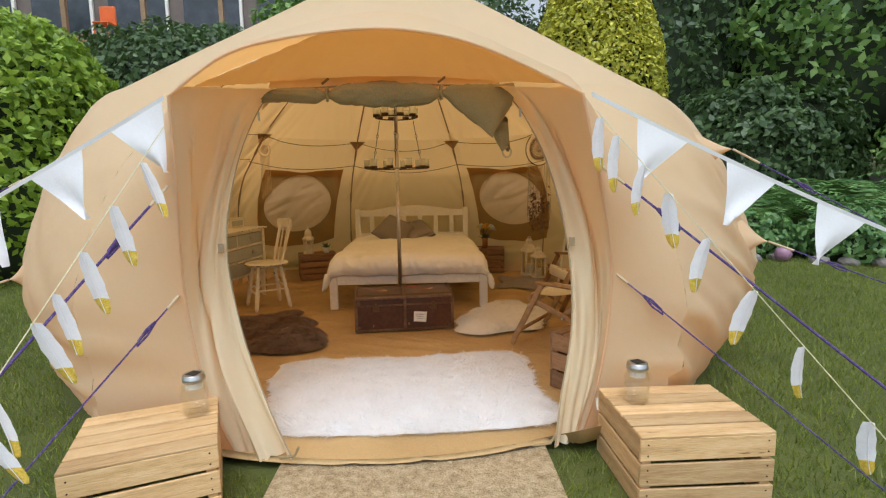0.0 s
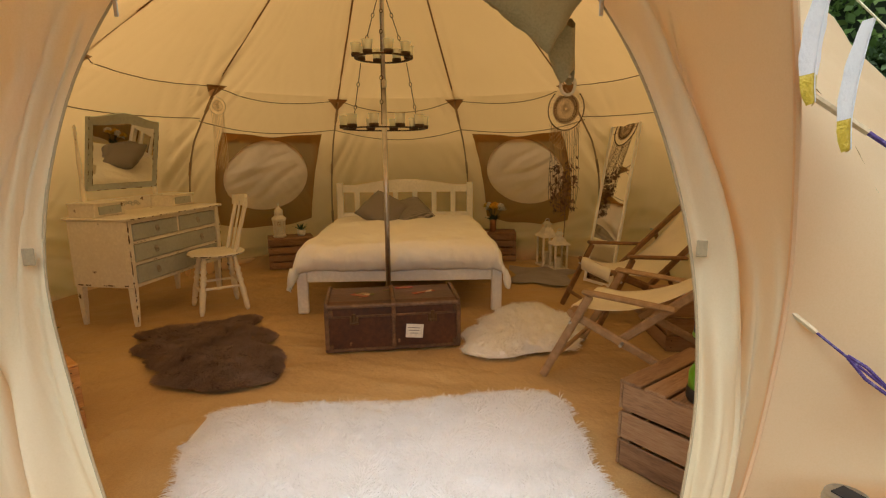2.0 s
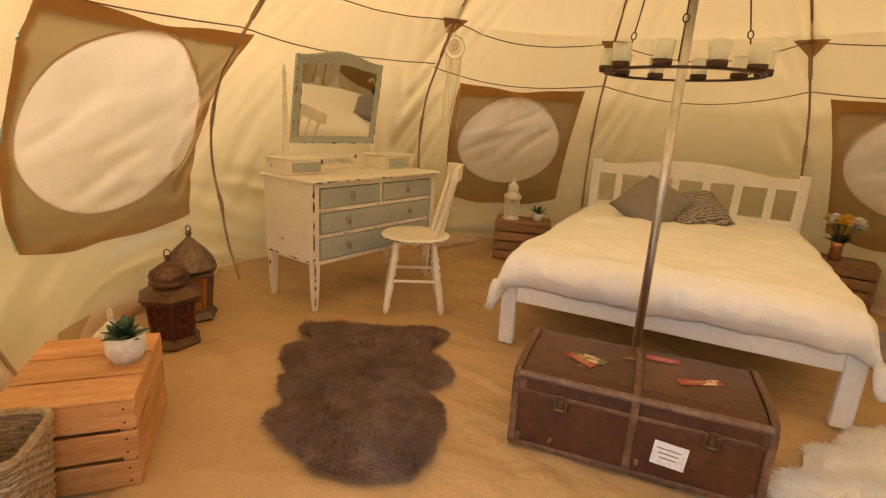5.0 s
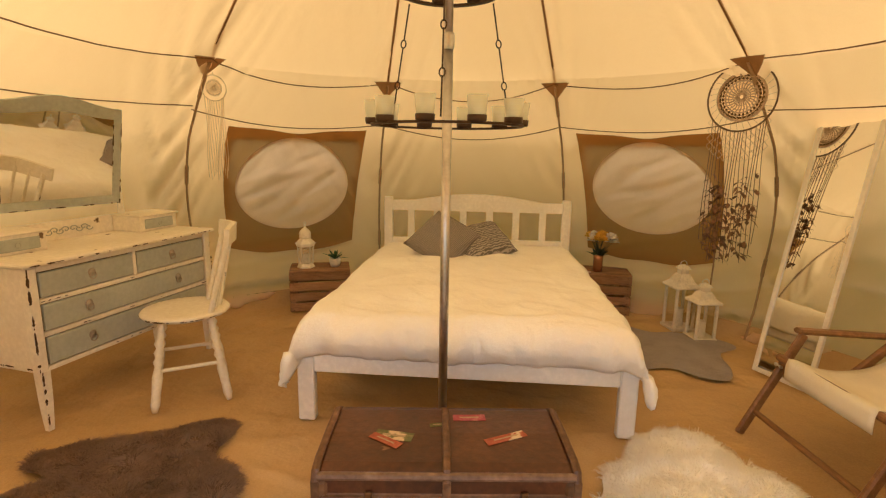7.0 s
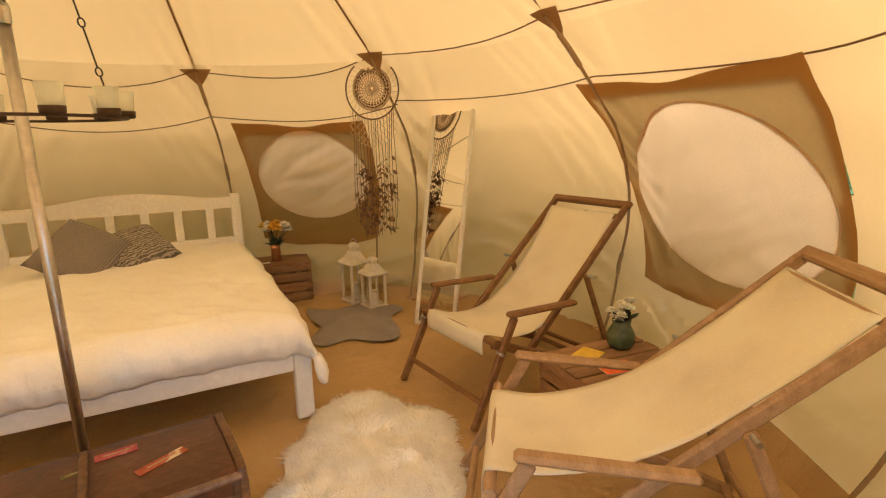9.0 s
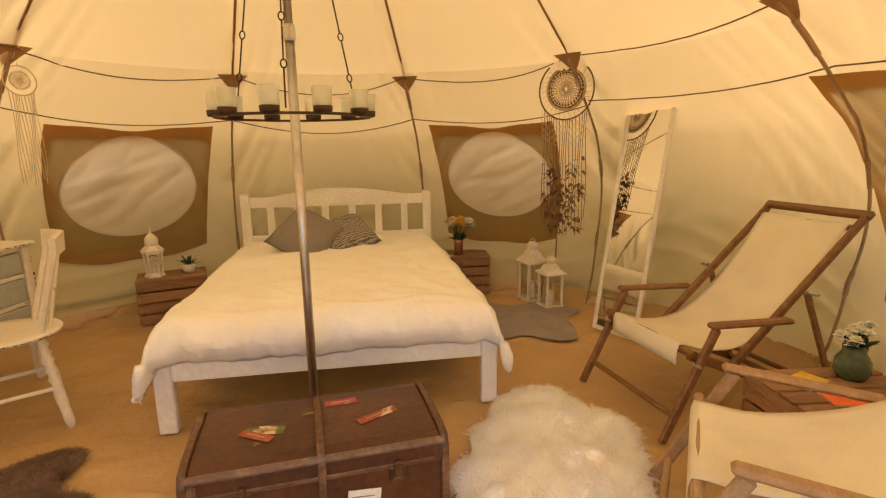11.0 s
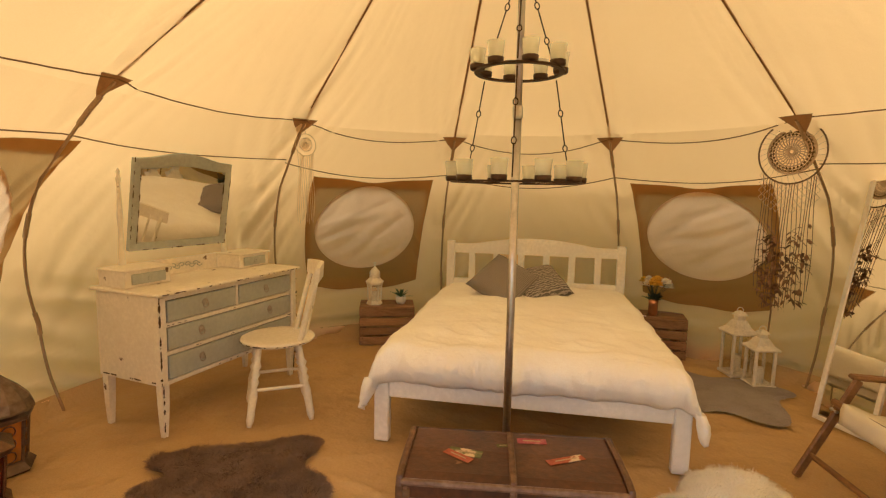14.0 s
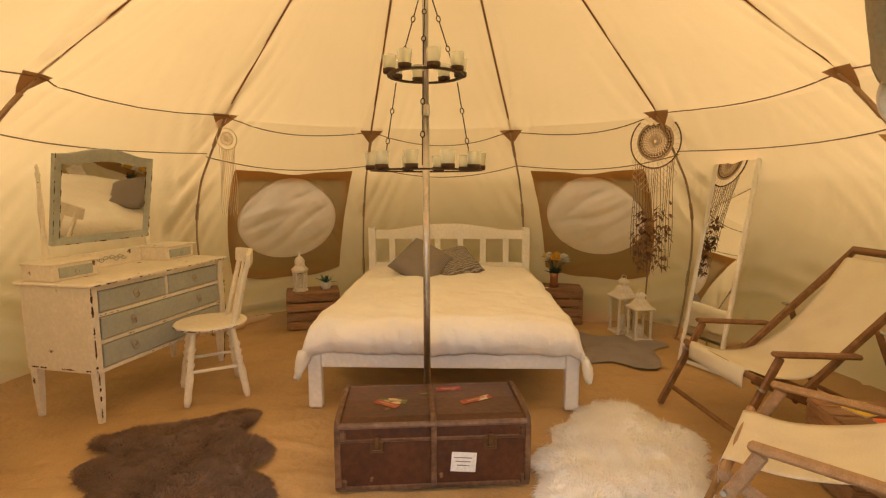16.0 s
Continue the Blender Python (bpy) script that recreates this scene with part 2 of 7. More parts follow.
def box(bm, sx, sy, sz, at=(0, 0, 0), rot=None, bevel=0.004, taper=1.0):
    r = bmesh.ops.create_cube(bm, size=1.0)
    vs = r["verts"]
    for v in vs:
        v.co = Vector((v.co.x * sx, v.co.y * sy, v.co.z * sz))
        if v.co.z < 0:
            v.co.x *= taper
            v.co.y *= taper
    if bevel:
        es = list({e for v in vs for e in v.link_edges})
        res = bmesh.ops.bevel(bm, geom=es, offset=min(bevel, 0.45 * min(sx, sy, sz)), segments=1, affect="EDGES")
        vs = list({v for f in res["faces"] for v in f.verts} | {v for v in vs if v.is_valid})
    m = Matrix.Translation(at) @ (rot or Matrix())
    bmesh.ops.transform(bm, matrix=m, verts=vs)
    return bm


def boxed(*a, **k):
    return box(bmesh.new(), *a, **k)


def tube(bm, pts, r, seg=8, radii=None, cap=True, flat=1.0):
    """A round bar along a line of points."""
    pts = [Vector(p) for p in pts]
    rings = []
    side = None
    for i, p in enumerate(pts):
        d = (pts[min(i + 1, len(pts) - 1)] - pts[max(i - 1, 0)]).normalized()
        if side is None:
            side = d.cross(Vector((0, 0, 1)))
            if side.length < 1e-3:
                side = Vector((1, 0, 0))
        side = (side - d * side.dot(d)).normalized()
        up = d.cross(side)
        rr = radii[i] if radii else r
        rings.append([bm.verts.new(p + (side * math.cos(a) + up * math.sin(a) * flat) * rr) for a in (2 * math.pi * k / seg for k in range(seg))])
    for a, b in zip(rings, rings[1:]):
        for k in range(seg):
            bm.faces.new((a[k], a[(k + 1) % seg], b[(k + 1) % seg], b[k]))
    if cap:
        bm.faces.new(list(reversed(rings[0])))
        bm.faces.new(rings[-1])
    return bm


def lathe(bm, profile, seg=20, at=(0, 0, 0), cap=True, square=False):
    """A turned shape: profile of (radius, height)."""
    rings = []
    for r, z in profile:
        rings.append([bm.verts.new((at[0] + r * math.cos(2 * math.pi * (k + (0.5 if square else 0)) / seg), at[1] + r * math.sin(2 * math.pi * (k + (0.5 if square else 0)) / seg), at[2] + z)) for k in range(seg)])
    for a, b in zip(rings, rings[1:]):
        for k in range(seg):
            bm.faces.new((a[k], a[(k + 1) % seg], b[(k + 1) % seg], b[k]))
    if cap:
        bm.faces.new(list(reversed(rings[0])))
        bm.faces.new(rings[-1])
    return bm


def grid(bm, rows, closed=False):
    """Faces between rows of points."""
    vr = [[bm.verts.new(p) for p in row] for row in rows]
    for a, b in zip(vr, vr[1:]):
        n = len(a)
        for k in range(n if closed else n - 1):
            bm.faces.new((a[k], a[(k + 1) % n], b[(k + 1) % n], b[k]))
    return vr


def spline(pts, n):
    """n points evenly along a smooth curve through pts."""
    pts = [Vector(p) for p in pts]
    dense = []
    for i in range(len(pts) - 1):
        p0, p1, p2, p3 = pts[max(i - 1, 0)], pts[i], pts[i + 1], pts[min(i + 2, len(pts) - 1)]
        for k in range(24):
            t = k / 24
            dense.append(0.5 * ((2 * p1) + (p2 - p0) * t + (2 * p0 - 5 * p1 + 4 * p2 - p3) * t * t + (3 * p1 - p0 - 3 * p2 + p3) * t ** 3))
    dense.append(pts[-1])
    acc = [0.0]
    for a, b in zip(dense, dense[1:]):
        acc.append(acc[-1] + (b - a).length)
    out, j = [], 0
    for k in range(n):
        s = acc[-1] * k / (n - 1)
        while j < len(acc) - 2 and acc[j + 1] < s:
            j += 1
        f = (s - acc[j]) / max(1e-9, acc[j + 1] - acc[j])
        out.append(dense[j].lerp(dense[j + 1], min(1, max(0, f))))
    return out


def quads(name, centers, normals, sizes, mat, parent=None, rng=None, aspect=0.55):
    """Many small leaf-shaped pieces as one mesh."""
    n = len(centers)
    rng = rng or np.random.RandomState(1)
    nn = normals / np.maximum(1e-6, np.linalg.norm(normals, axis=1, keepdims=True))
    a = np.cross(nn, rng.normal(size=(n, 3)))
    a /= np.maximum(1e-6, np.linalg.norm(a, axis=1, keepdims=True))
    b = np.cross(nn, a)
    s = sizes[:, None]
    v = np.stack([centers - a * s, centers + b * s * aspect + nn * s * 0.15, centers + a * s, centers - b * s * aspect + nn * s * 0.15], axis=1).reshape(-1, 3)
    me = bpy.data.meshes.new(name)
    me.vertices.add(4 * n)
    me.vertices.foreach_set("co", v.astype(np.float32).ravel())
    me.loops.add(4 * n)
    me.loops.foreach_set("vertex_index", np.arange(4 * n, dtype=np.int32))
    me.polygons.add(n)
    me.polygons.foreach_set("loop_start", np.arange(0, 4 * n, 4, dtype=np.int32))
    me.update(calc_edges=True)
    me.validate()
    me.materials.append(mat)
    ob = new(name, me)
    if parent is not None:
        ob.parent = parent
    return ob


# ---- ground ----
GROUND_Z = -0.05


def lawn_height(x, y):
    far = max(0.0, math.hypot(x, y) - 7.0)
    return GROUND_Z - 0.004 + 0.02 * noise.noise(Vector((x * 0.5, y * 0.5, 0))) * min(1, max(0, math.hypot(x, y) - 3.2)) + min(2.2, 0.0 + 0.16 * far) * (1 if y > -2 else 0.0)


bm = bmesh.new()
xs = [-300, -80, -30] + [i * 0.5 for i in range(-28, 29)] + [30, 80, 300]
grid(bm, [[(x, y, lawn_height(x, y)) for x in xs] for y in xs])
ground = tagged(part("ground", bm, GRASS, smooth=True), "mown green garden lawn", "ground", kind="structure")

# ---- bell tent ----
RIBS = (-162.0, -126.0, -91.0, -52.2, -17.4, 17.2, 52.4, 91.0, 126.0, 162.0)
PROFILE = [(2.56, 0.0), (2.66, 0.25), (2.70, 0.6), (2.62, 0.95), (2.42, 1.28), (2.27, 1.42), (1.92, 1.735)]
APEX = 3.06
HUB_Z = {-162.0: 1.75, -126.0: 1.76, -91.0: 1.775, -52.2: 1.745, -17.4: 1.70, 17.2: 1.70, 52.4: 1.75, 91.0: 1.775, 126.0: 1.76, 162.0: 1.75}


def wall_radius(z):
    for (r0, z0), (r1, z1) in zip(PROFILE, PROFILE[1:]):
        if z <= z1:
            i = PROFILE.index((r0, z0))
            rm = PROFILE[max(i - 1, 0)]
            rn = PROFILE[min(i + 2, len(PROFILE) - 1)]
            t = max(0.0, (z - z0) / (z1 - z0))
            m0 = (r1 - rm[0]) / max(1e-6, z1 - rm[1]) * (z1 - z0)
            m1 = (rn[0] - r0) / max(1e-6, rn[1] - z0) * (z1 - z0)
            return (2 * t ** 3 - 3 * t * t + 1) * r0 + (t ** 3 - 2 * t * t + t) * m0 + (3 * t * t - 2 * t ** 3) * r1 + (t ** 3 - t * t) * m1
    return 0.03 + (1.92 - 0.03) * max(0.0, (APEX - z) / (APEX - 1.735))


def between(deg):
    """0 at a rib, 1 midway between two ribs."""
    d = (deg + 180) % 360 - 180
    around = sorted(RIBS)
    lo = max([r for r in around if r <= d], default=around[-1] - 360)
    hi = min([r for r in around if r > d], default=around[0] + 360)
    f = (d - lo) / (hi - lo)
    return math.sin(math.pi * f)


# middle, half width, half width and half height of the round flap, its height, height of the surround
WINDOWS = ((-33.0, 12.4, 9.6, 0.365, 0.955, 0.935), (32.0, 12.0, 9.6, 0.35, 0.975, 0.935), (-101.5, 13.4, 11.2, 0.44, 1.0, 1.05), (100.5, 13.4, 11.0, 0.42, 0.97, 1.05))


def calm(deg, z):
    """How much of the creasing is left: little near a taut window."""
    out = 1.0
    for w in WINDOWS:
        e = max(abs(deg - w[0]) / (w[1] * 1.15), abs(z - 0.46 - w[5] / 2) / (w[5] * 0.60))
        out = min(out, 0.30 + 0.70 * min(1.0, max(0.0, (e - 0.9) / 0.5)))
    return out


def front_side(deg):
    """1 on the panels beside the doorway, 0 round the back."""
    d = abs((deg + 180) % 360 - 180)
    f = min(1.0, max(0.0, (d - 99) / 20))
    g = min(1.0, max(0.0, (156 - d) / 20))
    return f * f * (3 - 2 * f) * g * g * (3 - 2 * g)


def front_bulge(z):
    """How far the panels beside the doorway stand out at the eave and draw in at the ground."""
    if z > 1.735:
        return 0.22 * max(0.0, (APEX - z) / (APEX - 1.735))
    return 0.22 * math.exp(-((1.735 - z) / 0.42) ** 2) - 0.10 * max(0.0, 1 - z / 0.62)


def on_wall(deg, z, inset=0.0, crease=1.0):
    """A point of the canvas wall; deg from the bed's side, clockwise from above."""
    sag = between(deg)
    zz = z
    r = wall_radius(zz)
    r += 0.05 * sag * (1 if z < 1.74 else max(0.0, (APEX - z) / (APEX - 1.74)) * 0.6) * min(1, 0.3 + z)
    a = radians(deg)
    if crease:
        crease *= calm(deg, z)
        n = noise.noise(Vector((math.sin(a) * 2.6, math.cos(a) * 2.6, z * 1.4)))
        n2 = noise.noise(Vector((deg * 0.14 + z * 1.5, z * 2.2, 7.0)))
        r += crease * (0.012 * n + 0.010 * n2 * (1.3 - min(1, z)))
        # slack folds low down, and gathers running from the hubs
        slack = max(0.0, 1 - z / 1.05) ** 1.3 * (1 - 0.93 * front_side(deg))
        tilt = 0.035 * math.sin(deg * 0.061 + 1.0)
        fold = noise.noise(Vector((deg * 0.045, (z + tilt * deg * 0.12) * 6.0, 11.0)))
        r += crease * 0.11 * slack * (0.6 - min(1.0, abs(fold) * 3.2))
        side = max(0.0, 1 - sag * 1.1)
        run = noise.noise(Vector((deg * 0.42 + (z - 1.2) * 5.0 * math.copysign(1, math.sin(deg * 0.17)), z * 1.3, 23.0)))
        r += crease * 0.055 * (0.5 - min(1.0, abs(run) * 3.0)) * (0.18 + 0.8 * side) * (1 - 0.75 * front_side(deg)) * (1.0 if z < 1.72 else max(0.0, 1 - (z - 1.72) * 1.3))
        fs = front_side(deg)
        if fs > 0 and z < 1.75:
            # long folds pulled slantwise between the porch and the guy points
            across = z - 0.024 * abs(deg) if deg > 0 else z + 0.020 * abs(deg)
            along = z + 0.03 * deg
            reach = (0.35 + 0.65 * math.sin(math.pi * min(1.0, max(0.0, z / 1.7)))) if deg > 0 else max(0.25, 1.1 - z * 0.8)
            r += crease * fs * reach * 0.036 * (0.45 - min(1.0, abs(noise.noise(Vector((across * 4.2, along * 0.7, 31.0)))) * 3.0))
            r += crease * fs * reach * 0.018 * noise.noise(Vector((across * 11.0, along * 1.4, 37.0)))
    r += front_side(deg) * front_bulge(z)
    if -175 < deg < -95 and z < 1.7:
        r -= 0.085 * math.sin(math.pi * (deg + 175) / 80) * math.sin(math.pi * min(1.0, max(0.0, (z + 0.3) / 2.0)))
    r -= inset
    return Vector((r * math.sin(a), r * math.cos(a), z))


DOOR_HALF = 30.0
tent = thing("bell_tent", "round cream canvas lotus bell tent with open doorway", "tent")
wall_degs = [-180 + DOOR_HALF + (360 - 2 * DOOR_HALF) * i / 400 for i in range(401)]
wall_zs = [GROUND_Z + 0.01 + (1.735 - GROUND_Z - 0.01) * i / 56 for i in range(57)]


def behind_window(d, z):
    return any(abs(d - w[0]) < w[1] * (0.85 + 0.15 * (z - 0.46) / w[5]) * 0.93 and 0.48 < z < 0.40 + w[5] for w in WINDOWS)


bm = bmesh.new()
vr = [[bm.verts.new(on_wall(d, z)) for d in wall_degs] for z in wall_zs]
for j in range(len(wall_zs) - 1):
    for i in range(len(wall_degs) - 1):
        if not behind_window((wall_degs[i] + wall_degs[i + 1]) / 2, (wall_zs[j] + wall_zs[j + 1]) / 2):
            bm.faces.new((vr[j][i], vr[j][i + 1], vr[j + 1][i + 1], vr[j + 1][i]))
part("wall", bm, CANVAS, tent, smooth=True)
bm = bmesh.new()
roof_zs = [1.735, 1.77, 1.82, 1.87, 1.92, 1.98, 2.05, 2.12, 2.2, 2.4, 2.6, 2.8, 2.95, APEX]
grid(bm, [[on_wall(d, z) for d in [-180 + i * 0.75 for i in range(480)]] for z in roof_zs], closed=True)
part("roof", bm, CANVAS, tent, smooth=True)

# doorway: rim of the opening, outer hem of the porch, and the canvas between
RIM = [(-0.40, -2.40, 0.0), (-0.53, -2.30, 0.22), (-0.66, -2.20, 0.55), (-0.72, -2.15, 0.93), (-0.69, -2.04, 1.30), (-0.60, -1.91, 1.60), (-0.50, -1.89, 1.69), (0.05, -1.90, 1.71),
       (0.58, -1.92, 1.69), (0.70, -1.95, 1.58), (0.82, -2.05, 1.30), (0.89, -2.17, 0.93), (0.90, -2.24, 0.55), (0.83, -2.32, 0.22), (0.79, -2.38, 0.0)]
HEM = [(-0.68, -2.30, -0.03), (-0.80, -2.30, 0.30), (-0.855, -2.31, 0.74), (-0.80, -2.42, 1.22), (-0.777, -2.47, 1.568), (-0.561, -2.42, 1.737), (-0.30, -2.34, 1.825), (0.02, -2.29, 1.868),
       (0.30, -2.34, 1.825), (0.535, -2.40, 1.735), (0.857, -2.47, 1.563), (0.965, -2.40, 1.19), (1.06, -2.30, 0.80), (1.03, -2.27, 0.32), (0.95, -2.24, -0.03)]
NS = 97


def body_edge(s):
    """Where the porch joins the wall and the roof; s from 0 to 1."""
    if s < 0.33 or s > 0.67:
        left = s < 0.33
        f = (s if left else 1 - s) / 0.33
        return on_wall((-180 + DOOR_HALF) if left else (180 - DOOR_HALF), -0.04 + f * 1.77)
    f = (s - 0.33) / 0.34
    deg = 180 - DOOR_HALF + 2 * DOOR_HALF * (1 - f)
    return on_wall(deg, 1.735 + 0.50 * math.sin(math.pi * f) ** 0.7)


def cornered(pts, a, b):
    """A curve with two corners, at points a and b."""
    return spline(pts[:a + 1], 33)[:-1] + spline(pts[a:b + 1], 33) + spline(pts[b:], 33)[1:]


rim, hem = cornered(RIM, 6, 8), cornered(HEM, 4, 10)
edge = [body_edge(k / (NS - 1)) for k in range(NS)]
rows = []
for j in range(33):
    f = j / 32
    row = []
    for k in range(NS):
        p = rim[k].lerp(hem[k], f)
        turned = min(1.0, max(0.0, (1.62 - p.z) / 0.25)) * min(1.0, max(0.15, p.z / 0.5))
        fx, fy = (f / 0.6 * 0.76, f / 0.6 * 0.25) if f < 0.6 else (0.76 + (f - 0.6) / 0.4 * 0.24, 0.25 + (f - 0.6) / 0.4 * 0.75)
        bent = Vector((rim[k].x + (hem[k].x - rim[k].x) * fx, rim[k].y + (hem[k].y - rim[k].y) * fy, p.z))
        p = p.lerp(bent, turned)
        w = math.sin(math.pi * f)
        fold = noise.noise(Vector((p.z * 1.3, f * 3.0 + (5 if k > NS / 2 else 0), 3.0)))
        drape = math.sin(f * 10 + 2.2 * noise.noise(Vector((p.z * 1.6, 4.0 if k > NS / 2 else 8.0, f))) + p.z * 1.2)
        pleat = 0.35 - min(0.9, abs(noise.noise(Vector((f * 4.5 + p.z * 0.9, p.z * 0.7, 14.0 if k > NS / 2 else 19.0)))) * 2.6)
        low = 1.0 if p.z < 1.45 else max(0.25, 1 - (p.z - 1.45) * 3)
        p = p + Vector((fold * 0.05 * w, (0.07 * w * fold + (0.026 * drape + 0.05 * pleat) * min(1, w * 1.6) * low), 0.012 * fold * w))
        row.append(p)
    rows.append(row)
# each side is a piece of its own, in canvas toned for the porch light; over the doorway the canopy alone spans the
# porch
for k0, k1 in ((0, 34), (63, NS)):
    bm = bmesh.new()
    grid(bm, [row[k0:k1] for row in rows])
    part("porch_wing", bm, PORCH_LIGHT_CANVAS, tent, "cream canvas side of the porch", True)
bm = bmesh.new()
rows = []
for j in range(8):
    f = j / 7
    rows.append([hem[k].lerp(edge[k], f) + Vector((0, 0, 0.05 * math.sin(math.pi * f) * (1 if 0.3 < k / NS < 0.7 else 0))) for k in range(NS)])
grid(bm, rows)
part("porch_canopy", bm, CANVAS, tent, smooth=True)
for sx, pts in ((1, ((2.077, -1.509, 1.385), (2.249, -1.635, 0.837))), (-1, ((-2.02, -1.467, 1.31), (-2.18, -1.58, 0.70)))):
    for tip in pts:
        root = on_wall(sx * 126, tip[2])
        bm = bmesh.new()
        tip = Vector(tip)
        rim_pts = [on_wall(sx * (126 + 3.2 * math.cos(t)), tip.z + 0.03 + 0.10 * math.sin(t), 0.004) for t in [2 * math.pi * k / 12 for k in range(12)]]
        grid(bm, [[p.lerp(tip, f) - (p - root) * 0.55 * f * (1 - f) for p in rim_pts] for f in (0, 0.25, 0.5, 0.75, 0.97)], closed=True)
        part("guy_tab", bm, CANVAS, tent, "canvas drawn out to a guy point", True)
bm = bmesh.new()
grid(bm, [[on_wall(math.degrees(math.atan2(rim[k].x, rim[k].y)), 1.76, 0.004).lerp(rim[k] + Vector((0, 0, -0.03)), f) for k in range(30, 67)] for f in (0, 0.33, 0.66, 1)])
part("door_header", bm, CANVAS, tent, "strip of canvas above the doorway", True)
part("hem_piping", tube(bmesh.new(), hem, 0.007, 6), CANVAS, tent)
part("door_zip", tube(bmesh.new(), [p + Vector((0, 0.004, 0)) for p in rim], 0.0045, 6), CREAM_EDGE, tent, "pale zip edging of the doorway")

for x, y in ((-0.735, -2.175), (0.905, -2.195)):
    part("tie_patch", boxed(0.027, 0.004, 0.042, (x, y, 0.93), Matrix.Rotation(radians(8 if x < 0 else -8), 4, "Z"), bevel=0.002), CREAM_EDGE, tent, "small tan reinforcing patch")

# ribs, hub patches and seam cords
for d in RIBS:
    if abs(d) > 150:
        continue
    hz = HUB_Z[d]
    swing = 6.0 if abs(d) > 80 else (3.0 if abs(d) > 30 else 0.0)
    pts = [on_wall(d - math.copysign(swing, d) * min(1.0, max(0.0, (1.65 - z) / 1.15)), z, 0.035, 0) for z in [(hz - 0.015) * i / 28 for i in range(29)]]
    part("rib", tube(bmesh.new(), pts, 0.008, 8), RIB_MAT, tent, "dark sleeved curved tent rib")
    for i0 in (7, 16, 25):
        part("rib_sleeve", tube(bmesh.new(), pts[i0:i0 + 3], 0.0125, 8), RIB_MAT, tent)
    bm = bmesh.new()
    grid(bm, [[on_wall(d + dd * (1 - v), hz + 0.01 - 0.10 * v, 0.02 + 0.012 * (1 - abs(dd) / 3.2), 0) for dd in (-2.8, -1.4, 0, 1.4, 2.8)] for v in (0, 0.33, 0.66, 0.95)])
    part("hub_patch", bm, HUB_CLOTH, tent, "brown triangular reinforcing patch")
    bm = bmesh.new()
    grid(bm, [[on_wall(d + dd * 1.9 / max(0.06, wall_radius(z)), z, 0.005, 0) for dd in (-0.26, 0.0, 0.26)] for z in [hz + (APEX - 1.80) * i / 12 for i in range(13)]])
    part("seam_tape", bm, SEAM_TAPE, tent, "tan tape over the roof seam")
    part("roof_seam", tube(bmesh.new(), [on_wall(d, hz + (APEX - 1.80) * i / 12, 0.008, 0) for i in range(13)], 0.0036, 6), SEAM, tent)
for lo, hi in zip(RIBS[1:-2], RIBS[2:-1]):
    mid = abs(lo + hi) / 2
    dip = 0.095 if mid < 5 else (0.06 if mid < 40 else 0.02)
    for fall in (0.0, 0.27):
        bm = tube(bmesh.new(), [on_wall(lo + (hi - lo) * i / 16, HUB_Z[lo] + (HUB_Z[hi] - HUB_Z[lo]) * i / 16 - fall * (1.0 if mid < 60 else 0.92) - dip * math.sin(math.pi * i / 16), 0.012) for i in range(17)], 0.0038, 6)
        part("seam_cord", bm, SEAM, tent)

# round windows: brown surround and pale flap
for mid, half, rd, rzz, zc, tall in WINDOWS:
    bm = bmesh.new()
    rim_o, rim_i = [], []
    for k in range(160):
        t = 2 * math.pi * k / 160
        ct, st = math.cos(t), math.sin(t)
        q = 1 / max(abs(ct), abs(st))
        u, v = ct * q, st * q
        z = 0.46 + tall * (v + 1) / 2
        rim_o.append((mid + half * u * (0.85 + 0.075 * (v + 1)), z - 0.035 * (1 - u * u) * (v + 1) / 2 - 0.06 * (1 - u * u) * (1 - v) / 2 + 0.008 * math.sin(7 * t)))
        rim_i.append((mid + rd * ct, zc + rzz * st))
    rows = [[on_wall(i[0] + (o[0] - i[0]) * f, i[1] + (o[1] - i[1]) * f, 0.030) for o, i in zip(rim_o, rim_i)] for f in [-0.04 + 1.04 * n / 14 for n in range(15)]]
    grid(bm, rows, closed=True)
    bmesh.ops.recalc_face_normals(bm, faces=bm.faces)
    surround = part("window_surround", bm, WINDOW_BROWN, tent, "brown canvas surround of a round window", True)
    bm = bmesh.new()

    def flap_point(p, r):
        wr = (0.4 - min(1.0, abs(noise.noise(Vector((p * 0.7, r * 1.9 - p * 1.1, mid)))) * 2.6)) * 0.024 + noise.noise(Vector((p * 2.0, r * 6 - p * 3, mid + 4))) * 0.010
        return on_wall(mid + rd * 1.01 * p, zc + rzz * 1.01 * r, 0.036 + wr * max(0.0, 1 - (p * p + r * r) ** 2))
    disc = [[flap_point((x * math.sqrt(max(0, 1 - y * y / 2))), (y * math.sqrt(max(0, 1 - x * x / 2)))) for x in [i / 20 - 1 for i in range(41)]] for y in [j / 20 - 1 for j in range(41)]]
    grid(bm, disc)
    bmesh.ops.recalc_face_normals(bm, faces=bm.faces)
    part("window_flap", bm, WINDOW_MESH, surround, "pale round zipped window flap", True)

# groundsheet with a raised edge
def floor_crease(x, y):
    n = noise.noise(Vector((x * 1.1 + 0.5 * y, y * 3.4 + 0.8 * math.sin(x * 2.0), 3.0)))
    return -0.011 + 0.011 * (1 - min(1.0, abs(n) * 6.0)) + 0.003 * noise.noise(Vector((x * 6, y * 9, 1)))


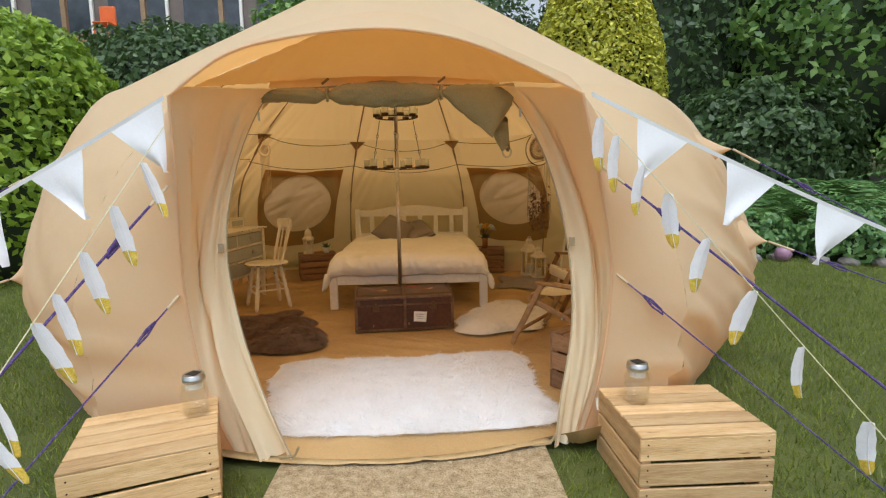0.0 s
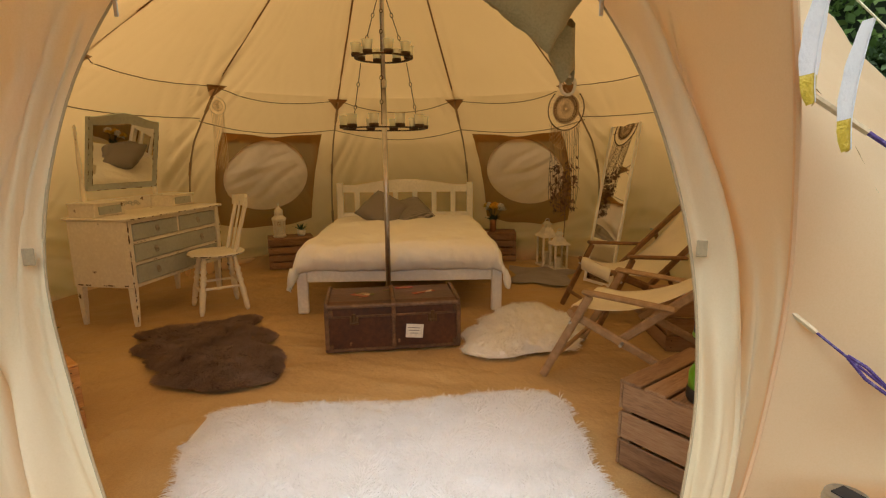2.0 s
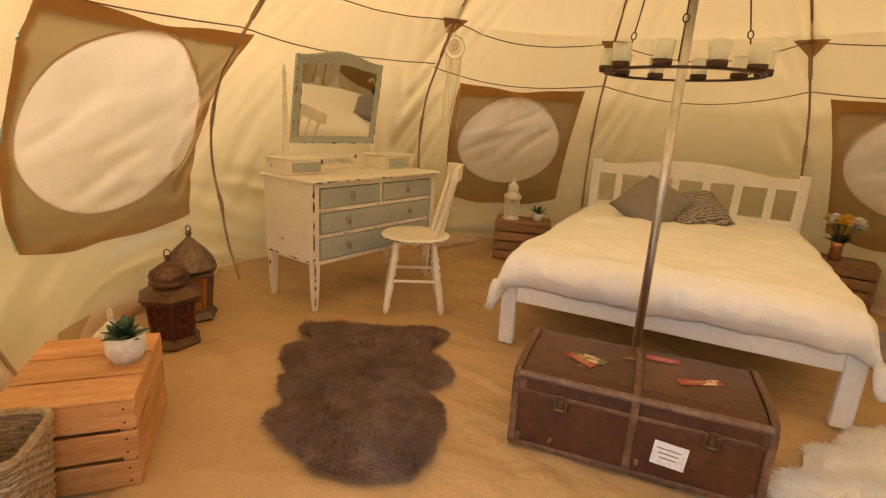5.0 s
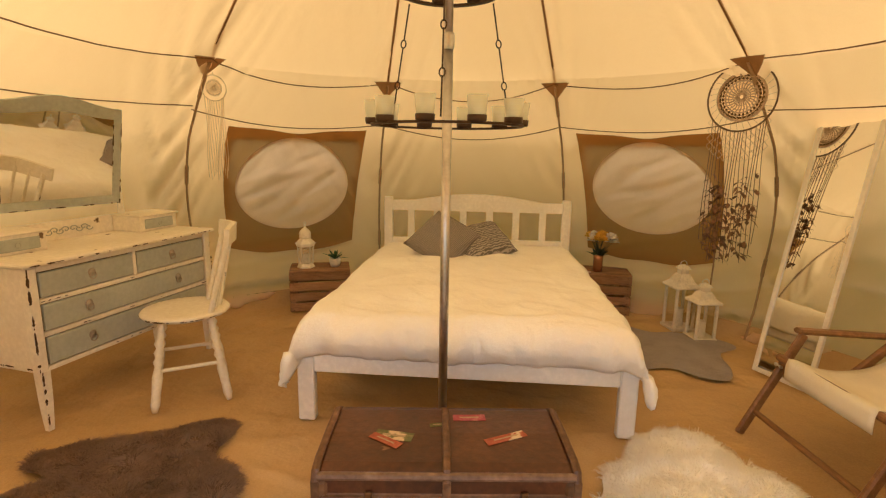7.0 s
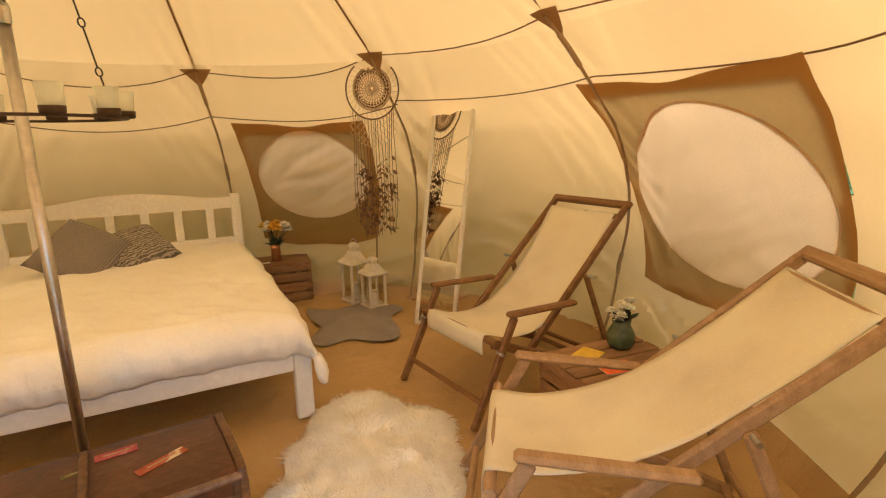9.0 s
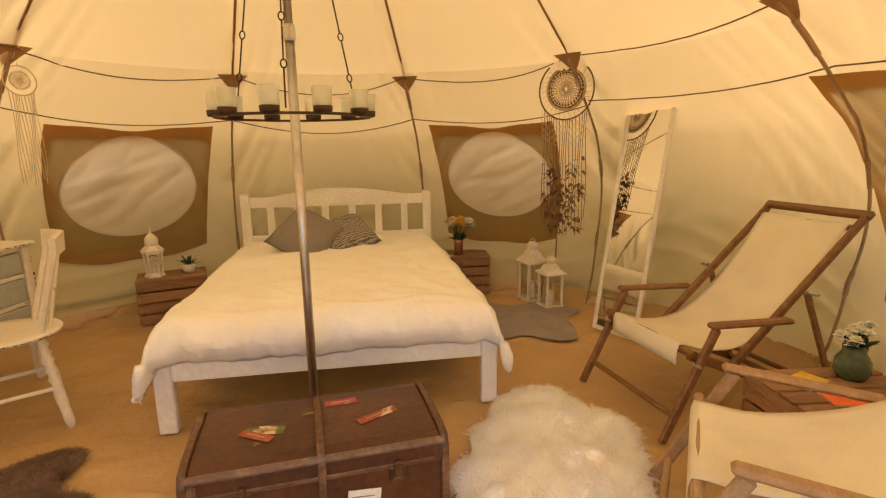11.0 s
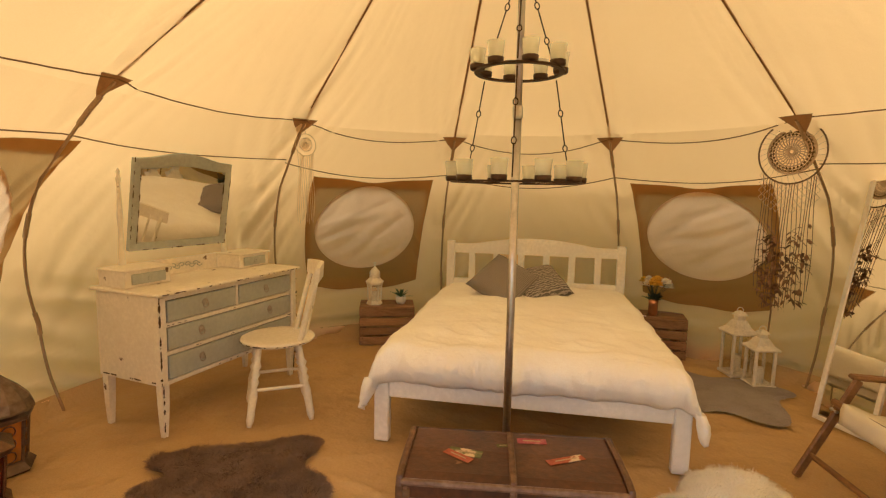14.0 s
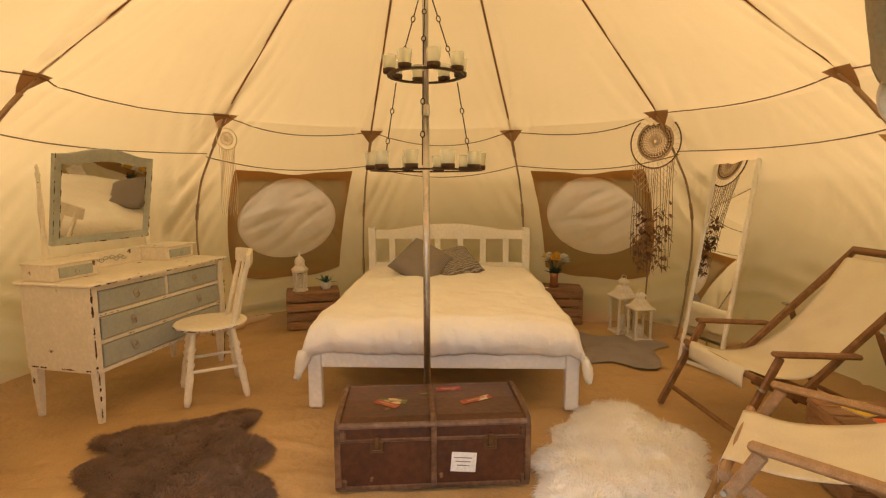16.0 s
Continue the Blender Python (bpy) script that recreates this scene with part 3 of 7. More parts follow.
bm = bmesh.new()
rows = []
for q in [0.015 + 0.955 * i / 90 for i in range(91)]:
    rows.append([(2.52 * q * math.sin(a), 2.52 * q * math.cos(a), floor_crease(2.52 * q * math.sin(a), 2.52 * q * math.cos(a))) for a in [2 * math.pi * k / 240 for k in range(240)]])
vr = grid(bm, rows, closed=True)
bm.faces.new(vr[0])
rows = [[Vector(p) for p in rows[-1]]] + [[on_wall(k * 1.5, h, 0.03, 0) if abs((k * 1.5 + 180) % 360 - 180) < 160 else on_wall(k * 1.5, 0.004, 0.15, 0) for k in range(240)] for h in (0.01, 0.10)]
grid(bm, rows, closed=True)
floor = tagged(part("floor", bm, SHEET, smooth=True), "tan fabric groundsheet with soft creases", "floor", kind="structure")

# ---- bed ----


def turn(x, y, z=0.0, deg=0.0):
    return Matrix.Translation((x, y, z)) @ Matrix.Rotation(radians(deg), 4, "Z")


def axes(x, y, z, back):
    """A pose whose y axis points along back, in plan."""
    b = Vector((back[0], back[1], 0)).normalized()
    a = Vector((b.y, -b.x, 0))
    m = Matrix(((a.x, b.x, 0, x), (a.y, b.y, 0, y), (0, 0, 1, z), (0, 0, 0, 1)))
    return m


BED_X, FOOT_Y, HEAD_Y, BED_W = 0.055, 0.30, 2.33, 1.53
bed = thing("double_bed", "white painted wooden double bed with slatted headboard", "bed", turn(BED_X, FOOT_Y))
L = HEAD_Y - FOOT_Y
for sx in (-1, 1):
    part("leg", boxed(0.078, 0.05, 0.36, (sx * (BED_W / 2 - 0.039), 0.025, 0.18), bevel=0.006), WHITE_PAINT, bed)
    part("leg", boxed(0.07, 0.05, 0.87, (sx * (BED_W / 2 - 0.045), L - 0.025, 0.435), bevel=0.006), WHITE_PAINT, bed)
    part("side_rail", boxed(0.03, L - 0.1, 0.11, (sx * (BED_W / 2 - 0.03), L / 2, 0.295), bevel=0.004), WHITE_PAINT, bed)
part("foot_rail", boxed(BED_W - 0.156, 0.03, 0.11, (0, 0.022, 0.295), bevel=0.004), WHITE_PAINT, bed)
bm = bmesh.new()
rows = []
for i in range(25):
    x = (i / 24 - 0.5) * (BED_W - 0.02)
    top = 0.845 + 0.06 * max(0.0, math.cos(math.pi * x / 1.05)) ** 1.0 if abs(x) < 0.52 else 0.845
    rows.append([(x, L - 0.045, 0.765), (x, L - 0.005, 0.765), (x, L - 0.005, top), (x, L - 0.045, top)])
vr = grid(bm, rows, closed=True)
bm.faces.new(vr[0])
bm.faces.new(list(reversed(vr[-1])))
part("head_rail", bm, WHITE_PAINT, bed)
part("lower_head_rail", boxed(BED_W - 0.14, 0.03, 0.08, (0, L - 0.025, 0.50)), WHITE_PAINT, bed)
for i in range(6):
    part("headboard_slat", boxed(0.055, 0.018, 0.27, ((i - 2.5) * 0.213, L - 0.025, 0.64), bevel=0.003), WHITE_PAINT, bed)
bm = boxed(BED_W - 0.10, L - 0.12, 0.17, (0, L / 2, 0.405), bevel=0.05)
part("mattress", bm, LINEN, bed, "white mattress under the duvet")

bm = bmesh.new()
HW, HL, RD = 0.665, 0.975, 0.085
NU, NV = 96, 110
rows = []
for j in range(NV + 1):
    b = -1.212 + j / NV * (1.212 + 1.00)
    row = []
    for i in range(NU + 1):
        a = -0.93 + i / NU * 1.86
        ex, ey = max(0.0, abs(a) - HW), max(0.0, -b - HL)

        def fold(e):
            return (RD * math.sin(e / RD), RD * (1 - math.cos(e / RD))) if e < RD * math.pi / 2 else (RD, RD + e - RD * math.pi / 2)
        dx, zx = fold(ex)
        dy, zy = fold(ey)
        x = math.copysign(min(abs(a), HW) + dx, a)
        y = max(b, -HL) - dy
        corner = min(1.0, ex / 0.2) * min(1.0, ey / 0.2)
        w = noise.noise(Vector((a * 3.1, b * 3.1, 0.3))) * 0.016 + noise.noise(Vector((a * 8, b * 7, 4))) * 0.007 + 0.016 * (1 - min(1, abs(noise.noise(Vector((a * 3.3 + b, b * 5.2, 14)))) * 5)) * (0.4 + 0.6 * max(0.0, -b))
        hang = min(1, max(ex, ey) / 0.12)
        out = 0.004 * hang * math.sin((a if ey > ex else b) * 30 + 3 * noise.noise(Vector((a * 4, b * 4, 8)))) + 0.035 * hang * noise.noise(Vector((a * 5.5 if ey > 0 else 0, b * 5.5 if ex > 0 else 0, 2.0)))
        puff = 0.028 * math.cos(min(1, abs(a) / 0.8) * math.pi / 2) * math.cos(min(1, abs(b) / 1.1) * math.pi / 2)
        z = 0.515 + puff - max(zx, zy) - 0.75 * min(zx, zy) + w * (1 - 0.4 * hang)
        head = max(0.0, (b - 0.80) / 0.22)
        z -= 0.03 * head
        if ex > 0:
            x += math.copysign(out + 0.03 * min(1, zx * 4), a)
        if ey > 0:
            y -= out + 0.03 * min(1, zy * 4)
            gather = noise.noise(Vector((a * 13 + b * 3, b * 4.5, 21.0)))
            y -= 0.026 * min(1, ey / 0.10) * (0.35 - min(0.8, abs(gather) * 2.6))
            y += 0.060 * min(1.0, max(0.0, (ey - 0.15) / 0.085)) ** 1.6
        if corner > 0:
            x += math.copysign(0.02 * corner, a)
            y -= 0.02 * corner
        row.append((x, y, max(0.2, z)))
    rows.append(row)
grid(bm, rows)
duvet = tagged(part("duvet", bm, LINEN, smooth=True), "puffy white cotton duvet spread over the bed", "duvet")
duvet.matrix_basis = turn(BED_X, 1.30)
sol = duvet.modifiers.new("thickness", "SOLIDIFY")
sol.thickness, sol.offset = 0.02, -1.0


def cushion_mesh(bm, size, thick, seed):
    n = 18
    for side in (1, -1):
        rows = []
        for j in range(n + 1):
            v = 2 * j / n - 1
            row = []
            for i in range(n + 1):
                u = 2 * i / n - 1
                pin = 1 - 0.10 * (1 - abs(u * v)) * (abs(u) ** 4 + abs(v) ** 4) / 2
                h = max(0.0, (1 - u ** 4) * (1 - v ** 4)) ** 0.55 * thick / 2
                h += 0.008 * noise.noise(Vector((u * 2.5, v * 2.5, seed))) * (h > 0.01)
                row.append((u * size / 2 * pin, v * size / 2 * pin, side * h))
            rows.append(row if side > 0 else list(reversed(row)))
        grid(bm, rows)
    bmesh.ops.remove_doubles(bm, verts=bm.verts, dist=0.0005)
    return bm


def knit(name, a, b, scale, zig=False):
    m = bpy.data.materials.new(name)
    m.use_nodes = True
    nt = m.node_tree
    bs = nt.nodes["Principled BSDF"]
    bs.inputs["Roughness"].default_value = 0.95
    tc = nt.nodes.new("ShaderNodeTexCoord")
    wv = nt.nodes.new("ShaderNodeTexWave")
    wv.bands_direction = "Y"
    wv.inputs["Scale"].default_value, wv.inputs["Distortion"].default_value = scale, 6.0 if zig else 1.2
    wv.inputs["Detail"].default_value, wv.inputs["Detail Scale"].default_value = 2.0, 2.5
    rp = nt.nodes.new("ShaderNodeValToRGB")
    rp.color_ramp.elements[0].color, rp.color_ramp.elements[1].color = (*a, 1), (*b, 1)
    rp.color_ramp.elements[0].position, rp.color_ramp.elements[1].position = 0.3, 0.7
    nz = nt.nodes.new("ShaderNodeTexNoise")
    nz.inputs["Scale"].default_value = 180
    bp = nt.nodes.new("ShaderNodeBump")
    bp.inputs["Strength"].default_value, bp.inputs["Distance"].default_value = 0.6, 0.006
    nt.links.new(tc.outputs["Object"], wv.inputs["Vector"])
    nt.links.new(tc.outputs["Object"], nz.inputs["Vector"])
    nt.links.new(wv.outputs["Fac"], rp.inputs[0])
    nt.links.new(rp.outputs[0], bs.inputs["Base Color"])
    nt.links.new(wv.outputs["Fac"], bp.inputs["Height"])
    nt.links.new(bp.outputs[0], bs.inputs["Normal"])
    return m


KNIT_PLAIN = knit("grey_ribbed_knit", (0.20, 0.175, 0.15), (0.33, 0.29, 0.245), 34)
KNIT_ZIG = knit("patterned_knit", (0.13, 0.115, 0.10), (0.40, 0.36, 0.30), 17, True)
c1 = tagged(part("cushion", cushion_mesh(bmesh.new(), 0.38, 0.15, 1.0), KNIT_ZIG, smooth=True), "dark and cream patterned knitted square cushion on the bed", "cushion", "cushions on the bed")
c1.matrix_basis = Matrix.Translation((0.11, 1.79, 0.605)) @ Euler((radians(28), radians(6), radians(-8))).to_matrix().to_4x4() @ Matrix.Rotation(radians(38), 4, "Z")
c2 = tagged(part("cushion", cushion_mesh(bmesh.new(), 0.40, 0.15, 3.0), KNIT_PLAIN, smooth=True), "plain grey knitted square cushion on the bed", "cushion", "cushions on the bed")
c2.matrix_basis = Matrix.Translation((-0.16, 1.68, 0.632)) @ Euler((radians(40), radians(-8), radians(14))).to_matrix().to_4x4() @ Matrix.Rotation(radians(40), 4, "Z")

# ---- pole and candle chandelier ----
pole = thing("tent_pole", "shiny steel centre pole of the tent", "pole", turn(-0.015, 0.02))
part("lower_tube", lathe(bmesh.new(), [(0.017, 0.0), (0.017, 1.62)], 20), CHROME, pole, smooth=True)
part("upper_tube", lathe(bmesh.new(), [(0.0145, 1.60), (0.0145, 3.03)], 20), CHROME, pole, smooth=True)
part("collar", lathe(bmesh.new(), [(0.019, 1.59), (0.021, 1.60), (0.021, 1.635), (0.018, 1.645)], 20), STEEL, pole)
part("foot_plate", lathe(bmesh.new(), [(0.06, 0.004), (0.06, 0.01), (0.02, 0.03), (0.019, 0.06)], 20), STEEL, pole)

CUP_GLASS = glass("pale_green_tealight_glass", (0.95, 0.96, 0.91), 0.12, 0.28)
WAX = material("white_candle_wax", (0.85, 0.80, 0.68), 0.5, fine=30, bump=0.02)
chandelier = thing("candle_chandelier", "two-tier dark iron ring chandelier with pale glass tealight cups", "chandelier", turn(-0.015, 0.02))
cup_me = finish("cup_glass", lathe(bmesh.new(), [(0.022, 0.0), (0.027, 0.012), (0.0335, 0.076), (0.031, 0.076), (0.025, 0.014), (0.012, 0.008)], 14), CUP_GLASS, True)
hold_me = finish("cup_holder", lathe(bmesh.new(), [(0.027, -0.005), (0.030, 0.0), (0.031, 0.017), (0.028, 0.017), (0.026, 0.004)], 14), IRON, True)
wax_me = finish("tealight", lathe(bmesh.new(), [(0.018, 0.014), (0.018, 0.030)], 12), WAX)


def chain(bm, p, q, r=0.0028):
    """Thin rod links with small rings between."""
    p, q = Vector(p), Vector(q)
    n = max(2, round((q - p).length / 0.16))
    for i in range(n):
        a, b = p.lerp(q, (i + 0.07) / n), p.lerp(q, (i + 0.93) / n)
        tube(bm, [a, b], r, 6)
    d = (q - p).normalized()
    s = d.cross(Vector((0, 1, 0.01))).normalized()
    for i in range(1, n):
        c = p.lerp(q, i / n)
        tube(bm, [c + (d * math.cos(t) * 0.014 + s * math.sin(t) * 0.009) for t in [2 * math.pi * k / 10 for k in range(11)]], 0.0026, 5, cap=False)
    return bm


for zr, rr, n, off in ((1.335, 0.258, 10, 0.2), (1.775, 0.170, 8, 0.35)):
    bm = bmesh.new()
    for w, dz in ((0.010, 0.0),):
        ring = [[(math.cos(t) * (rr + x), math.sin(t) * (rr + x), zr + z) for x, z in ((-0.011, -0.004), (0.011, -0.004), (0.011, 0.004), (-0.011, 0.004))] for t in [2 * math.pi * k / 48 for k in range(48)]]
        vr = [[bm.verts.new(p) for p in r] for r in ring]
        for k in range(48):
            for j in range(4):
                bm.faces.new((vr[k][j], vr[(k + 1) % 48][j], vr[(k + 1) % 48][(j + 1) % 4], vr[k][(j + 1) % 4]))
    part("ring", bm, IRON, chandelier)
    for k in range(n):
        t = 2 * math.pi * (k + off) / n
        m = Matrix.Translation((rr * math.cos(t), rr * math.sin(t), zr + 0.006))
        h = shared("cup_holder", hold_me, chandelier, m)
        shared("cup_glass", cup_me, chandelier, m)
        shared("tealight", wax_me, chandelier, m)
for k in range(3):
    t = 2 * math.pi * k / 3 + math.pi / 2 + math.pi
    part("hanging_chain", chain(bmesh.new(), (0.17 * math.cos(t), 0.17 * math.sin(t), 1.78), (0.018 * math.cos(t), 0.018 * math.sin(t), 2.17)), IRON, chandelier)
    part("hanging_chain", chain(bmesh.new(), (0.258 * math.cos(t), 0.258 * math.sin(t), 1.34), (0.17 * math.cos(t), 0.17 * math.sin(t), 1.77)), IRON, chandelier)
part("hook_collar", lathe(bmesh.new(), [(0.016, 2.14), (0.022, 2.15), (0.022, 2.19), (0.016, 2.20)], 14), IRON, chandelier)

# ---- trunk ----
trunk = thing("travel_trunk", "old brown travel trunk with wooden bands and worn luggage stickers", "trunk", turn(0.02, -0.25, 0.0, 5.5))
TW, TD, TH = 0.80, 0.42, 0.305
part("body", boxed(TW, TD, 0.205, (0, 0, 0.118), bevel=0.008), TRUNK, trunk)
bm = bmesh.new()
rows = []
for x in (-TW / 2, -TW / 2 + 0.02, 0, TW / 2 - 0.02, TW / 2):
    inset = 0.006 if abs(x) == TW / 2 else 0
    rows.append([(x, y, z - (inset if z > 0.25 else 0)) for y, z in ((-TD / 2, 0.222), (-TD / 2, 0.272), (-TD / 2 + 0.014, 0.294), (-TD / 2 + 0.05, 0.303), (0, 0.307), (TD / 2 - 0.05, 0.303), (TD / 2 - 0.014, 0.294), (TD / 2, 0.272), (TD / 2, 0.222))])
vr = grid(bm, rows)
bm.faces.new(list(reversed(vr[0])))
bm.faces.new(vr[-1])
bmesh.ops.recalc_face_normals(bm, faces=bm.faces)
part("lid", bm, TRUNK, trunk)
EDGE_WEAR = material("scuffed_trunk_edge", (0.17, 0.10, 0.055), 0.6, dark=(0.08, 0.04, 0.02), light=(0.27, 0.17, 0.10), scale=8, fine=50, bump=0.2)
part("lid_edge_strip", tube(bmesh.new(), [(-TW / 2 + 0.01, -TD / 2 + 0.004, 0.284), (TW / 2 - 0.01, -TD / 2 + 0.004, 0.284)], 0.013, 8), EDGE_WEAR, trunk, "scuffed pale leather edge strip")
part("base_band", boxed(TW + 0.012, TD + 0.012, 0.022, (0, 0, 0.014), bevel=0.004), TRUNK_TRIM, trunk)
part("lid_lip", boxed(TW + 0.008, TD + 0.008, 0.016, (0, 0, 0.222), bevel=0.004), TRUNK_TRIM, trunk)
for x in (-TW / 2 + 0.005, 0.0, TW / 2 - 0.005):
    part("band", boxed(0.026, 0.010, 0.25, (x, -TD / 2 - 0.006, 0.150), bevel=0.003), TRUNK_TRIM, trunk, "worn wooden band")
    bm = tube(bmesh.new(), [(x, -TD / 2 - 0.004, 0.27), (x, -TD / 2 + 0.010, 0.300), (x, -TD / 2 + 0.06, 0.311), (x, 0, 0.315), (x, TD / 2 - 0.06, 0.311), (x, TD / 2 + 0.002, 0.28)], 0.013, 8, flat=0.6)
    part("lid_band", bm, TRUNK_TRIM, trunk, "worn wooden band")
for sx in (-1, 1):
    for z in (0.03, 0.245):
        part("corner_cap", boxed(0.05, 0.02, 0.05, (sx * (TW / 2 - 0.016), -TD / 2 + 0.002, z), bevel=0.008), TRUNK_TRIM, trunk, "dark pressed corner cap")
    bm = boxed(0.055, 0.010, 0.05, (sx * 0.235, -TD / 2 - 0.004, 0.196), bevel=0.003)
    box(bm, 0.022, 0.014, 0.055, (sx * 0.235, -TD / 2 - 0.010, 0.214), bevel=0.003)
    tube(bm, [(sx * 0.235 - 0.015, -TD / 2 - 0.014, 0.186), (sx * 0.235 + 0.015, -TD / 2 - 0.014, 0.186)], 0.006, 8)
    part("latch", bm, BRASS, trunk, "aged brass latch")
INK = material("grey_print_ink", (0.25, 0.22, 0.2), 0.8, bump=0)
RED_LABEL = material("faded_red_label", (0.36, 0.085, 0.04), 0.7, light=(0.46, 0.20, 0.10), scale=30, fine=90, wear=(0.62, 0.50, 0.32), wear_at=0.6)
PINK_LABEL = material("faded_pink_label", (0.36, 0.07, 0.085), 0.7, light=(0.48, 0.24, 0.20), scale=30, fine=90, wear=(0.66, 0.52, 0.42), wear_at=0.62)
GREEN_LABEL = material("faded_green_label", (0.13, 0.14, 0.05), 0.7, light=(0.36, 0.27, 0.11), scale=25, fine=90, wear=(0.62, 0.48, 0.28), wear_at=0.55)
card = part("paper_tag", boxed(0.105, 0.003, 0.085, (0.125, -TD / 2 - 0.0025, 0.115), Matrix.Rotation(radians(5), 4, "Y"), bevel=0), PAPER, trunk, "white paper tag with small print")
for i in range(3):
    part("print_line", boxed(0.075 - 0.012 * i, 0.001, 0.004, (0.122, -TD / 2 - 0.0048, 0.135 - i * 0.017), Matrix.Rotation(radians(5), 4, "Y"), bevel=0), INK, card)
for x, y, w, d, r, m in ((-0.20, -0.05, 0.12, 0.035, -35, RED_LABEL), (-0.175, -0.02, 0.13, 0.05, -12, GREEN_LABEL), (0.085, 0.10, 0.115, 0.04, 2, PINK_LABEL), (0.20, -0.03, 0.15, 0.036, 24, RED_LABEL), (-0.03, 0.05, 0.05, 0.02, 10, GREEN_LABEL)):
    part("sticker", boxed(w, d, 0.002, (x, y, 0.3075 + 0.0008 * (m is RED_LABEL)), Matrix.Rotation(radians(r), 4, "Z"), bevel=0), m, trunk, "worn luggage sticker")
    part("sticker_print", boxed(w * 0.6, d * 0.16, 0.001, (x, y, 0.3092 + 0.0008 * (m is RED_LABEL)), Matrix.Rotation(radians(r), 4, "Z"), bevel=0), CREAM_EDGE, trunk)

# ---- dressing table ----
dresser = thing("dressing_table", "shabby cream dressing table with grey-blue drawers and tilting mirror", "dressing table", axes(-1.745, 0.055, 0.0, (-0.981, 0.193)) @ Matrix.Translation((0, 0, 0)))
DW, DD = 1.06, 0.46
# along the front runs local x from 0 to DW, depth runs along y
FL = 0.275


def leg_turned(bm, x, y, h, w0=0.022, w1=0.013):
    lathe(bm, [(w1, 0), (w1 * 1.15, 0.03), (w0, h * 0.45), (w0 * 1.2, h)], 4, (x, y, 0), square=True)
    return bm


for x in (0.03, DW - 0.03):
    for y in (0.03, DD - 0.03):
        part("leg", leg_turned(bmesh.new(), x, y, FL + 0.02, 0.026, 0.017), SHABBY, dresser)
part("back_panel", boxed(DW, 0.012, 0.46, (DW / 2, DD - 0.008, FL + 0.235)), SHABBY, dresser)
for x in (0.010, DW - 0.010):
    part("side_panel", boxed(0.02, DD - 0.02, 0.46, (x, DD / 2, FL + 0.235), bevel=0.003), SHABBY, dresser)
    part("corner_post", boxed(0.045, 0.045, 0.46, (x + (0.010 if x < 0.5 else -0.010), 0.020, FL + 0.235), bevel=0.006), SHABBY, dresser)
for z in (FL + 0.012, FL + 0.165, FL + 0.312, FL + 0.452):
    part("front_rail", boxed(DW - 0.09, 0.022, 0.022, (DW / 2, 0.018, z), bevel=0.003), SHABBY, dresser)
part("centre_stile", boxed(0.02, 0.022, 0.12, (DW / 2, 0.018, FL + 0.382), bevel=0.002), SHABBY, dresser)
part("bottom_board", boxed(DW - 0.04, DD - 0.03, 0.015, (DW / 2, DD / 2, FL + 0.008)), SHABBY, dresser)
part("top_board", boxed(DW + 0.05, DD + 0.04, 0.02, (DW / 2, DD / 2 - 0.005, 0.752), bevel=0.006), SHABBY, dresser)
pull_ring = [(0.017 * math.cos(t), 0, 0.017 * math.sin(t)) for t in [2 * math.pi * k / 14 for k in range(15)]]
PULL = material("aged_pewter_pull", (0.42, 0.38, 0.32), 0.45, metal=0.8, fine=60)


def drawer(parent, x0, x1, z0, z1, y, pulls, s=1.0):
    bm = boxed(x1 - x0 - 0.008, 0.018, z1 - z0 - 0.009, ((x0 + x1) / 2, y, (z0 + z1) / 2), bevel=0.004)
    dr = part("drawer", bm, BLUE_PAINT, parent, "grey-blue painted drawer front")
    for px in pulls:
        b2 = lathe(bmesh.new(), [(0.02 * s, 0), (0.018 * s, 0.004), (0.006 * s, 0.008)], 12)
        bmesh.ops.transform(b2, matrix=Matrix.Translation((px, y - 0.009, (z0 + z1) / 2 + 0.008)) @ Matrix.Rotation(radians(90), 4, "X"), verts=b2.verts)
        tube(b2, [(px + a * s, y - 0.016, (z0 + z1) / 2 + c * s - 0.006) for a, _, c in pull_ring], 0.0028 * s, 6, cap=False)
        part("ring_pull", b2, PULL, dr, "aged metal ring pull")


# added dark board that stands in for the shadow in the drawer gaps
part("carcass", boxed(DW - 0.05, 0.008, 0.44, (DW / 2, 0.036, FL + 0.235), bevel=0), OLD_CRATE, dresser, "dark board added behind the drawers for shade in their gaps")
drawer(dresser, 0.05, DW / 2 - 0.01, FL + 0.323, FL + 0.441, 0.012, [0.29])
drawer(dresser, DW / 2 + 0.01, DW - 0.05, FL + 0.323, FL + 0.441, 0.012, [DW - 0.29])
drawer(dresser, 0.05, DW - 0.05, FL + 0.176, FL + 0.301, 0.012, [0.26, DW - 0.26])
drawer(dresser, 0.05, DW - 0.05, FL + 0.023, FL + 0.154, 0.012, [0.26, DW - 0.26])
